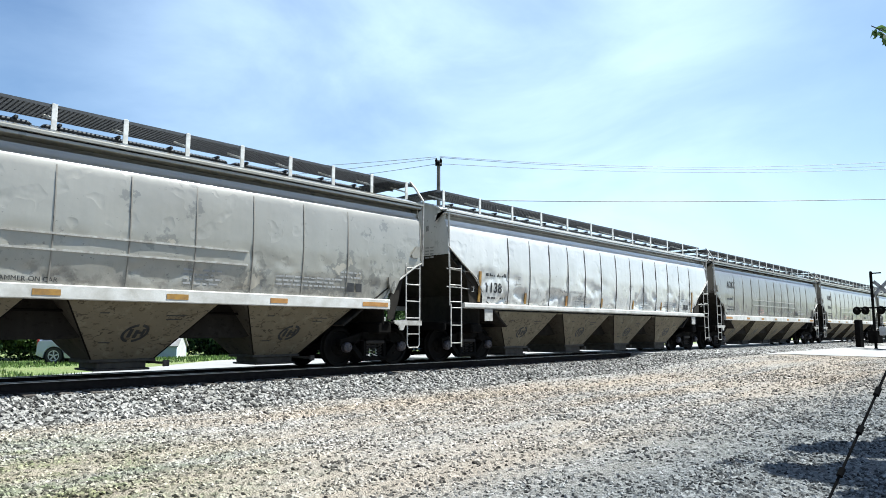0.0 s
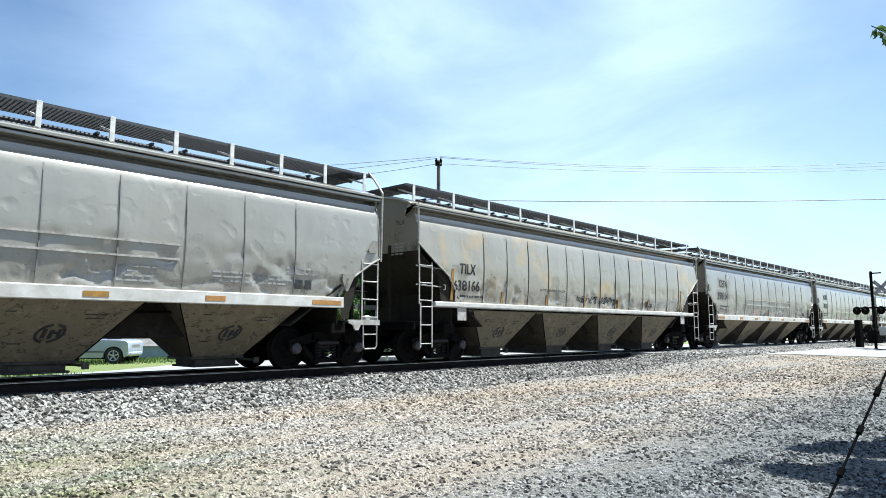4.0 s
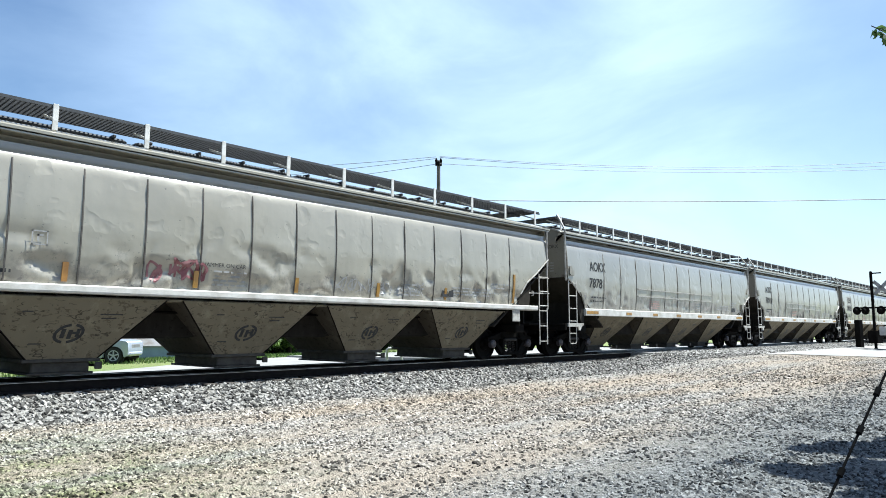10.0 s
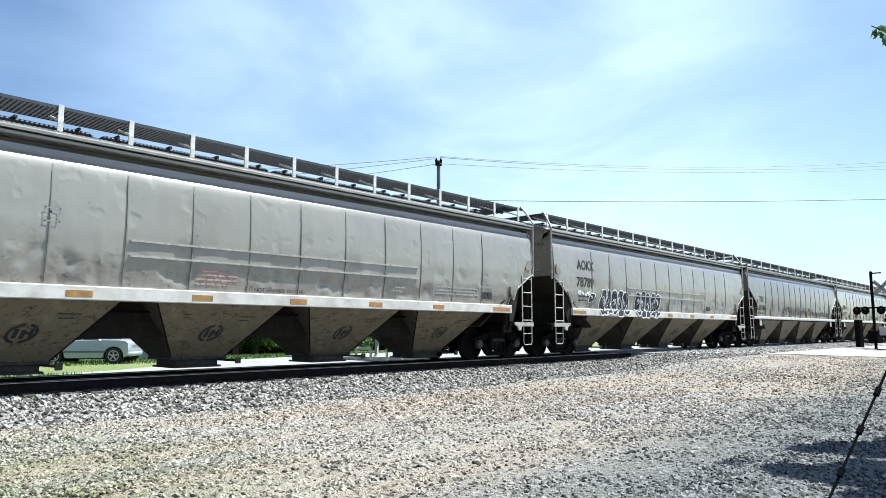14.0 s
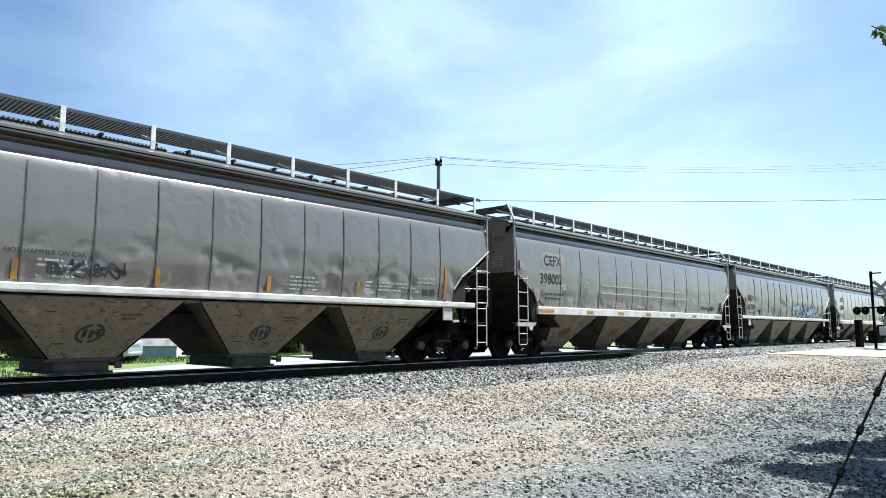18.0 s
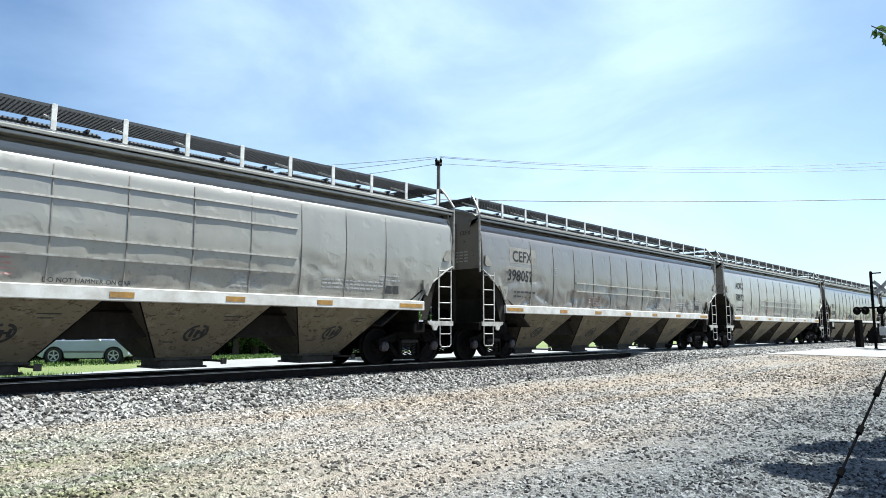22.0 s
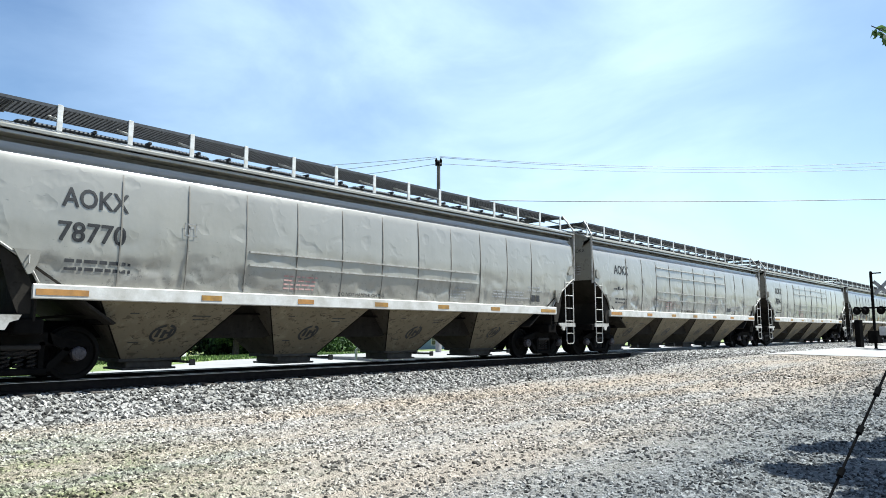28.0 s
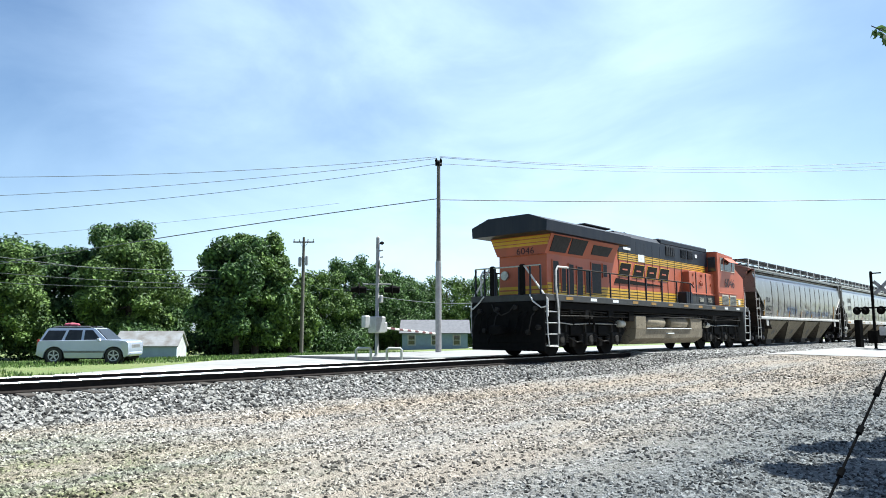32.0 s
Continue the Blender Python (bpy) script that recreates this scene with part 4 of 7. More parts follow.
# number, kind, place along the track at the start, paint, marks (owner, number)
GREY, WARM, BROWN, DUSK, PALE, TAN = (0.47, 0.445, 0.375), (0.45, 0.415, 0.34), (0.28, 0.242, 0.20), (0.335, 0.302, 0.25), (0.98, 0.97, 0.92), (0.49, 0.45, 0.35)
CARS = [
    ("ribbed", 78.30, GREY, 0.5, "", ""),
    ("ribbed", 59.80, WARM, 0.5, "AOKX", "-a"),
    ("ribbed", 41.31, DUSK, 0.5, "AOKX", "-b"),
    ("smooth", 22.88, PALE, 0.35, "-", "1138"),
    ("ribbed", 4.38, GREY, 0.65, "AOKX", "78761"),
    ("ribbed", -14.00, WARM, 0.8, "CEFX", "398154"),
    ("smooth", -32.59, TAN, 0.85, "TILX", "638166"),
    ("ribbed", -51.37, GREY, 0.4, "AOKX", "-c"),
    ("ribbed", -70.04, WARM, 0.7, "CEFX", "398189"),
    ("ribbed", -88.57, GREY, 0.45, "AOKX", "78918"),
    ("ribbed", -107.04, GREY, 0.5, "AOKX", "78781"),
    ("smooth", -125.63, TAN, 0.7, "TILX", "635122"),
    ("smooth", -143.82, DUSK, 0.6, "TILX", "65546"),
    ("ribbed", -162.09, WARM, 0.4, "AOKX", "78789"),
    ("ribbed", -180.50, GREY, 0.5, "AOKX", "78844"),
    ("smooth", -199.49, DUSK, 0.6, "TILX", "65734"),
    ("ribbed", -218.03, DUSK, 0.7, "CEFX", "398002"),
    ("smooth", -236.86, BROWN, 0.6, "TILX", "65644"),
    ("ribbed", -255.26, GREY, 0.35, "AOKX", "78872"),
    ("ribbed", -273.67, DUSK, 0.6, "CEFX", "398052"),
    ("ribbed", -292.15, GREY, 0.35, "AOKX", "78940"),
    ("smooth", -311.00, BROWN, 0.6, "TILX", "65470"),
    ("ribbed", -329.76, GREY, 0.4, "AOKX", "78941"),
    ("ribbed", -348.20, GREY, 0.45, "AOKX", "-d"),
    ("ribbed", -366.75, GREY, 0.35, "AOKX", "78770"),
    ("smooth", -385.14, BROWN, 0.6, "TILX", "65627"),
]
QUAD = {"78940", "78941", "-d"}
COLOURS = {GREY: "grey", WARM: "warm grey", BROWN: "brownish grey", DUSK: "dull grey-brown", PALE: "white", TAN: "tan and grey"}

ribbed_root, ribbed_body = build_hopper("ribbed")
smooth_root, smooth_body = build_hopper("smooth")
TRAIN = []


def rib_bar(z):
    return strip_on_side(-3.65, 3.60, z, z + 0.036, -1, 0.022, 1).mesh("side_rib")


M_patch = surface("pale_touch_up_paint", (0.235, 0.225, 0.195), (0.19, 0.18, 0.155), 0.5, 0, 3, 0.3)
RIBS = {z: rib_bar(z) for z in (2.42, 2.15, 3.36, 3.02, 2.38, 2.06)}
PLATE_SILL = [MB().prism([(s * 7.84, 2.14), (s * 7.46, 2.14), (s * 7.47, 1.98), (s * 7.56, 1.76), (s * 7.62, 1.74)], -1.62, -1.58).mesh("corner_plate") for s in (-1, 1)]
PLATE_TOP = [MB().prism([(s * 8.50, 2.98), (s * 8.40, 2.98), (s * 8.23, 2.76), (s * 8.25, 2.68), (s * 8.46, 2.68), (s * 8.52, 2.76)], -1.632, -1.60).mesh("corner_plate") for s in (-1, 1)]


def dress(root, k, i, col, grime, owner, number):
    """Marks, reflectors and ribs that set one wagon apart."""
    rng = random.Random(100 + i)
    if k == "ribbed":
        for z in ((3.36, 3.02, 2.38, 2.06) if number in QUAD else (2.42, 2.15)):
            link("side_rib", RIBS[z], M_ladder, root)
    if owner:
        x0, za, zb, size, bold = (-7.18, 2.92, 2.34, 0.46, 0.015) if k == "ribbed" else (-7.24, 2.40, 1.94, 0.40, 0.013)
        if owner == "CEFX":
            part("paint_patch", side_patch(x0 - 0.12, x0 + 1.22, za - 0.06, za + 0.42), M_patch, root, "paler paint patch")
            part("paint_patch", side_patch(x0 - 0.32, x0 + 1.26, zb - 0.06, zb + 0.42), M_patch, root, "paler paint patch")
        if owner.startswith("-"):
            part("mark_bar", bars_block(1, x0, za, 0.95, 0.3, 0.32, rng), M_black, root)
        else:
            letters("reporting_mark", owner, x0, za, size, M_black, root, 0.90 if owner == "CEFX" else 0.82, bold)
        if number.startswith("-"):
            part("number_bar", bars_block(1, x0, zb, 0.95, 0.3, 0.32, rng), M_black, root)
        else:
            letters("car_number", number, x0 - (0.06 if len(number) < 6 else 0.24), zb, size, M_black, root, 0.98 if len(number) < 6 else 0.93, bold)
        tagged(part("load_data", bars_block(2 if k == "ribbed" else 1, x0 + 0.1, 1.98 if k == "ribbed" else 1.76, 1.1, 0.13, 0.06, rng), M_black, root), kind="stuff")
    # boxed symbol
    sx = -5.05 if k == "ribbed" else -5.85
    mb = MB()
    for (a, b, c, d) in ((0, .24, 0, .02), (0, .24, .22, .24), (0, .02, 0, .24), (.22, .24, 0, .24), (.08, .11, .07, .18), (.08, .17, .15, .18)):
        y = -(half_width(2.55) + 0.008)
        zb = 2.62 if k == "ribbed" else 2.22
        mb.add([(sx + a, y, zb + c), (sx + b, y, zb + c), (sx + b, y, zb + d), (sx + a, y, zb + d)], [(0, 1, 2, 3)])
    part("boxed_symbol", mb, M_greyletter, root)
    # warning and data print
    part("warning_print", bars_block(4, -2.6 + rng.uniform(-.3, .3), 1.98, 0.9, 0.085, 0.035, rng), M_red if k == "ribbed" else M_greyletter, root)
    part("warning_print", bars_block(4, 2.2 + rng.uniform(-.3, .3), 1.98, 0.8, 0.085, 0.035, rng), M_greyletter, root)
    part("data_print", bars_block(3, 4.3, 1.98, 1.9, 0.085, 0.04, rng), M_greyletter, root)
    part("data_print", bars_block(2, 6.0, 2.16, 0.8, 0.11, 0.04, rng), M_greyletter, root)
    dnh = letters("do_not_hammer_print", "DO NOT HAMMER ON CAR", -1.3 if k == "ribbed" else -3.4, 1.64 if k == "ribbed" else 2.08, 0.115, M_black if rng.random() < .6 else M_greyletter, root)
    tagged(dnh, kind="stuff")
    # inspection panel
    mb = MB()
    x0 = 6.2 if rng.random() < .6 else 3.9
    for (a, b) in ((0, 0.22), (0.27, 0.45)):
        y = -(half_width(1.8) + 0.008)
        mb.add([(x0 + a, y, 1.74), (x0 + b, y, 1.74), (x0 + b, y, 1.94), (x0 + a, y, 1.94)], [(0, 1, 2, 3)])
    part("inspection_panel", mb, M_black, root)
    # end lettering
    me = text_mesh(owner if owner and not owner.startswith("-") else "|||", 0.17)
    xe = -KINDS[k]["edge"][-1][1] - 0.005
    for v in me.vertices:
        v.co = (xe, -0.75 - v.co.x * 0 - 0.45 + (0.45 - v.co.x) * 1.0, 3.62 + v.co.y)
    link("end_mark", me, M_black, root)
    mb = MB()
    for r in range(4):
        for c in range(3):
            yy = -0.55 - c * 0.18
            zz = 3.1 - r * 0.09
            mb.add([(xe, yy, zz), (xe, yy - 0.14, zz), (xe, yy - 0.14, zz + .04), (xe, yy, zz + .04)], [(0, 1, 2, 3)])
    part("end_print", mb, M_greyletter, root)
    # reflectors
    if k == "ribbed":
        bright = number in ("78872", "78781", "78789", "78940", "78941", "78918")
        for j, x in enumerate((-7.48, -4.65, -2.45, -0.25, 1.95, 4.15, 6.65)):
            w = 0.80 if j in (0, 6) else 0.42
            part("reflector", MB().box((x, -1.606, 1.42), (x + w, -1.599, 1.52)), M_yellow if bright or rng.random() < .5 else M_orange_rust, root)
        part("sill_print", bars_block(1, -3.9, 1.44, 1.2, .1, .05, rng, 0.09), M_greyletter, root)
        for me in PLATE_SILL + PLATE_TOP:
            link("corner_plate", me, M_patch, root, "pale steel corner plate")
    else:
        for j, x in enumerate((-7.56, -5.35, -3.05, -0.75, 1.6, 4.0, 7.0)):
            h = 0.85 if j in (0, 6) else 0.32
            part("reflector", strip_on_side(x, x + 0.09, 1.66, 1.66 + h, -1, 0.006, 4), M_yellow if rng.random() < .75 else M_orange_rust, root)


def ribbon(mb, pts, width, out):
    """A painted stroke on the side."""
    rows = []
    for i, (x, z) in enumerate(pts):
        a, b = pts[max(0, i - 1)], pts[min(len(pts) - 1, i + 1)]
        dx, dz = b[0] - a[0], b[1] - a[1]
        L = math.hypot(dx, dz) or 1.0
        nx, nz = -dz / L * width / 2, dx / L * width / 2
        rows.append(((x + nx, z + nz), (x - nx, z - nz)))
    o = len(mb.v)
    for p, q in rows:
        for x, z in (p, q):
            mb.v.append(on_side(x, z, out))
    for i in range(len(rows) - 1):
        mb.f.append((o + 2 * i, o + 2 * i + 1, o + 2 * i + 3, o + 2 * i + 2))


def smooth_line(ctrl, n=7):
    pts = []
    c = [ctrl[0]] + list(ctrl) + [ctrl[-1]]
    for i in range(1, len(c) - 2):
        for j in range(n):
            t = j / n
            p = []
            for k in (0, 1):
                a, b, d, e = c[i - 1][k], c[i][k], c[i + 1][k], c[i + 2][k]
                p.append(0.5 * (2 * b + (d - a) * t + (2 * a - 5 * b + 4 * d - e) * t * t + (3 * b - a - 3 * d + e) * t ** 3))
            pts.append(tuple(p))
    pts.append(ctrl[-1])
    return pts


def scrawl(root, x0, x1, z0, z1, count, width, seed, ink, fill=None):
    """Spray-painted scrawl of loops and strokes, with no readable letters."""
    rng = random.Random(seed)
    cw = (x1 - x0) / count
    lines = []
    for i in range(count):
        cx = x0 + (i + 0.5) * cw
        h = (z1 - z0)
        for k in range(2):
            n = rng.choice((4, 5, 6))
            lines.append(smooth_line([(cx + rng.uniform(-0.55, 0.55) * cw, z0 + h * (0.05 + 0.9 * ((j * 0.618 + rng.uniform(0, .35) + k * 0.4) % 1.0))) for j in range(n)]))
    mb = MB()
    for ln in lines:
        ribbon(mb, ln, width * (1.9 if fill else 1.0), 0.010)
    part("graffiti", mb, ink, root, "sprayed graffiti strokes")["kind"] = "stuff"
    if fill:
        mb = MB()
        for ln in lines:
            ribbon(mb, ln, width, 0.014)
        part("graffiti", mb, fill, root, "sprayed graffiti fill")["kind"] = "stuff"


def on_side(x, z, out):
    return (x, -(skin(x, z) + out if z > 1.60 else 1.606 + out), z)


def bubbles(root, x0, x1, z0, z1, count, width, seed, fill, line):
    """A sprayed throw-up: swollen, overlapping rounded forms, filled dark and outlined, that spell nothing."""
    rng = random.Random(seed)
    cw = (x1 - x0) / count
    for i in range(count):
        cx, cz = x0 + (i + 0.5) * cw, (z0 + z1) / 2 + rng.uniform(-0.04, 0.04)
        hz, hx = (z1 - z0) / 2 * rng.uniform(0.85, 1.0), cw * rng.uniform(0.58, 0.68)
        ph, lobes = rng.uniform(0, 6.28), rng.choice((2, 3, 3))
        rim = []
        for j in range(40):
            a = 2 * math.pi * j / 40
            k = 1.0 + 0.16 * math.cos(lobes * a + ph) + 0.05 * math.cos(5 * a + 2 * ph)
            c, q = math.cos(a), math.sin(a)
            rim.append((cx + hx * k * math.copysign(abs(c) ** 0.75, c) + 0.18 * hz * q * rng.choice((0.6, 0.6)), max(z0, cz + hz * min(1.05, k) * math.copysign(abs(q) ** 0.75, q))))
        lift = 0.010 + 0.002 * i / count
        mb = MB()
        rings = [[on_side(cx + (x - cx) * f, cz + (z - cz) * f, lift) for x, z in rim] for f in (0.02, 0.25, 0.5, 0.7, 0.85, 1.0)]
        mb.loft(rings, cap=False)
        part("graffiti", mb, fill, root, "dark sprayed graffiti fill")["kind"] = "stuff"
        mb = MB()
        ribbon(mb, rim + [rim[0]], width, lift + 0.003)
        for j in range(rng.choice((1, 2, 2))):
            u = rng.uniform(-0.25, 0.25)
            v0, v1 = rng.uniform(-0.55, 0.0), rng.uniform(0.15, 0.6)
            ribbon(mb, smooth_line([(cx + hx * u, cz + hz * v0), (cx + hx * (u + 0.28), cz + hz * (v0 + v1) / 2), (cx + hx * (u - 0.05), cz + hz * v1), (cx + hx * (u - 0.3), cz + hz * (v1 - 0.15))], 6), width * 0.8, lift + 0.003)
        part("graffiti", mb, line, root, "pale sprayed graffiti outline")["kind"] = "stuff"


M_spray_white = surface("white_spray_paint", (0.72, 0.74, 0.74), (0.55, 0.56, 0.56), 0.6, 0, 5, 0.4, 40, 0)
M_spray_blue = surface("blue_spray_paint", (0.06, 0.10, 0.19), (0.12, 0.165, 0.24), 0.6, 0, 5, 0.4, 40, 0)
M_spray_pale = surface("pale_blue_spray_paint", (0.36, 0.43, 0.52), (0.20, 0.27, 0.38), 0.6, 0, 3, 0.4, 40, 0)
M_spray_black = surface("black_spray_paint", (0.02, 0.02, 0.025), (0.05, 0.05, 0.055), 0.6, 0, 5, 0.4, 40, 0)
M_spray_red = surface("dull_red_spray_paint", (0.20, 0.07, 0.08), (0.28, 0.14, 0.14), 0.6, 0, 5, 0.4, 40, 0)
M_spray_grey = surface("grey_spray_paint", (0.26, 0.26, 0.26), (0.33, 0.33, 0.32), 0.6, 0, 5, 0.4, 40, 0)


def tag_cars(root, number):
    if number == "78789":
        bubbles(root, -5.65, -3.6, 1.36, 2.32, 5, 0.042, 1, M_spray_black, M_spray_white)
        bubbles(root, -3.0, -1.0, 1.34, 2.34, 5, 0.042, 2, M_spray_black, M_spray_white)
        bubbles(root, -6.38, -6.05, 1.82, 2.2, 1, 0.045, 31, M_spray_black, M_spray_white)
        scrawl(root, -7.2, -6.3, 2.02, 2.25, 4, 0.03, 3, M_spray_white)
    elif number == "65734":
        scrawl(root, 0.4, 5.2, 1.64, 2.55, 9, 0.10, 4, M_spray_black, M_spray_pale)
        scrawl(root, 0.9, 4.9, 1.70, 2.35, 8, 0.05, 5, M_spray_blue)
    elif number == "65546":
        scrawl(root, -3.4, 2.4, 1.68, 2.30, 11, 0.036, 6, M_spray_black)
        scrawl(root, 2.8, 6.6, 1.72, 2.10, 12, 0.030, 7, M_spray_black)
    elif number == "65470":
        scrawl(root, -5.5, -2.4, 1.70, 2.30, 9, 0.030, 8, M_spray_black)
        scrawl(root, -2.0, -0.6, 1.65, 1.95, 5, 0.030, 9, M_spray_black)
    elif number == "65627":
        scrawl(root, -3.4, -1.6, 1.70, 2.35, 6, 0.026, 10, M_spray_blue)
        scrawl(root, 0.2, 5.6, 1.68, 2.15, 12, 0.026, 11, M_spray_blue)
    elif number == "635122":
        scrawl(root, -4.0, -2.7, 1.70, 2.25, 4, 0.045, 12, M_spray_red)
        scrawl(root, 0.3, 3.2, 1.70, 2.1, 9, 0.02, 13, M_spray_grey)
    elif number == "78872":
        scrawl(root, 0.4, 3.2, 2.45, 2.80, 5, 0.035, 14, M_spray_grey)
    elif number == "638166":
        scrawl(root, -1.2, 1.6, 1.75, 2.05, 8, 0.03, 15, M_spray_black)
    elif number == "398002":
        scrawl(root, 5.2, 6.9, 1.72, 1.95, 4, 0.03, 16, M_spray_black)
    elif number == "65644":
        scrawl(root, -2.6, -1.3, 1.72, 2.05, 4, 0.04, 17, M_spray_black)


FLAKED = {"398154", "398189", "398052", "398002", "78761"}
SHADE = {TAN: 0.62, DUSK: 0.42, BROWN: 0.44, PALE: 0.60}
PAINTS, END_PAINTS = [], []
for i, (k, s0, col, grime, owner, number) in enumerate(CARS):
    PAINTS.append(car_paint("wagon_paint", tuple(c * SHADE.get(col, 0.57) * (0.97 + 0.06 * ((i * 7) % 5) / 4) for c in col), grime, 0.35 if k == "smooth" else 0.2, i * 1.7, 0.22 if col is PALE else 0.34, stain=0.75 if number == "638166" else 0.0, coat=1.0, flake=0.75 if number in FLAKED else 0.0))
    # end paint: heavier grime, and the ends' shade put in as a darker base
    END_PAINTS.append(car_paint("grimy_shaded_end_paint", tuple(c * 0.44 for c in col) if col is not PALE else (0.5, 0.5, 0.48), 0.85, 0.3, i * 2.3 + 1, 0.6, (0.06, 0.05, 0.042), 4.6, 0.3, 0.4))
SHEETS = {k: [side_sheet(k, -1, sd, hurt, 260) for sd, hurt in DENTS[k]] for k in KINDS}
for k in KINDS:
    for me in SHEETS[k]:
        me.materials.append(None)
for i, (k, s0, col, grime, owner, number) in enumerate(CARS):
    src, body = (ribbed_root, ribbed_body) if k == "ribbed" else (smooth_root, smooth_body)
    m = pose(s0, TY, RT)
    root = copy_thing(src, m)
    names = {o.data.name for o in body}
    for o in root.children:
        if o.data.name in names:
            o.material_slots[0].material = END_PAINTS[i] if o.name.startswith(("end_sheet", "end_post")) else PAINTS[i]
    near = next(o for o in root.children if o.name.startswith("side_sheet") and o.data.vertices[0].co.y < 0)
    near.data = SHEETS[k][i % 4]
    skin_of[:] = [k, *DENTS[k][i % 4]]
    extra = {"78789": ", white graffiti", "65734": ", blue graffiti", "65546": ", black scrawls", "65627": ", blue scrawls"}.get(number, "")
    tagged(root, "%s %s covered hopper car streaked with grime%s" % (COLOURS[col], "ribbed" if k == "ribbed" else "smooth-sided", extra), "hopper car", "hopper cars of the train")
    dress(root, k, i, col, grime, owner, number)
    tag_cars(root, number)
    TRAIN.append((root, s0))
for r in (ribbed_root, smooth_root):
    for o in list(r.children_recursive) + [r]:
        bpy.data.objects.remove(o)


# ================= locomotive =================
def loco_paint(name, col, rough=0.42, grime=0.35, dirt=(0.10, 0.08, 0.06)):
    return car_paint(name, col, grime, 0.08, 5.0, rough, dirt, 2.5, 0.12, 0.3)


M_orange = loco_paint("orange_paint", (0.44, 0.112, 0.055))
M_lyellow = loco_paint("yellow_paint", (0.66, 0.38, 0.03))
M_lblack = loco_paint("blue_black_paint", (0.007, 0.010, 0.020), 0.5, 0.2, (0.014, 0.013, 0.012))
M_tank = loco_paint("tan_grey_tank_paint", (0.27, 0.228, 0.155), 0.5, 0.3)
M_deck = surface("grey_deck_paint", (0.042, 0.042, 0.040), (0.022, 0.022, 0.021), 0.6, 0, 4)
M_glassdark = surface("dark_cab_glass", (0.02, 0.022, 0.025), (0.03, 0.03, 0.03), 0.06, 0, 3, 0.2, 40, 0, 0.8)
M_under = surface("sooty_running_gear", (0.008, 0.0073, 0.0066), (0.004, 0.0037, 0.0033), 0.9, 0, 5, 0.6, 40, 0.2, 0.12)
M_rub = surface("road_dusted_casting", (0.040, 0.036, 0.031), (0.016, 0.014, 0.012), 0.85, 0, 7, 0.7, 40, 0.25, 0.15)
M_bright = surface("worn_white_handrail_paint", (0.72, 0.70, 0.66), (0.50, 0.47, 0.42), 0.5, 0, 10)
M_grille = surface("dark_grille", (0.015, 0.015, 0.017), (0.03, 0.03, 0.03), 0.6, 0.3, 10)
M_silver = surface("silver_pipe", (0.50, 0.50, 0.48), (0.35, 0.34, 0.32), 0.4, 0.6, 10)
M_louver = surface("pale_louver", (0.55, 0.52, 0.42), (0.4, 0.36, 0.28), 0.5, 0, 10)


def panel(name, x0, x1, z0, z1, y, material, parent, t=0.02, label="", c=0.004):
    return part(name, MB().box((x0, y - t, z0), (x1, y + t, z1), c), material, parent, label)


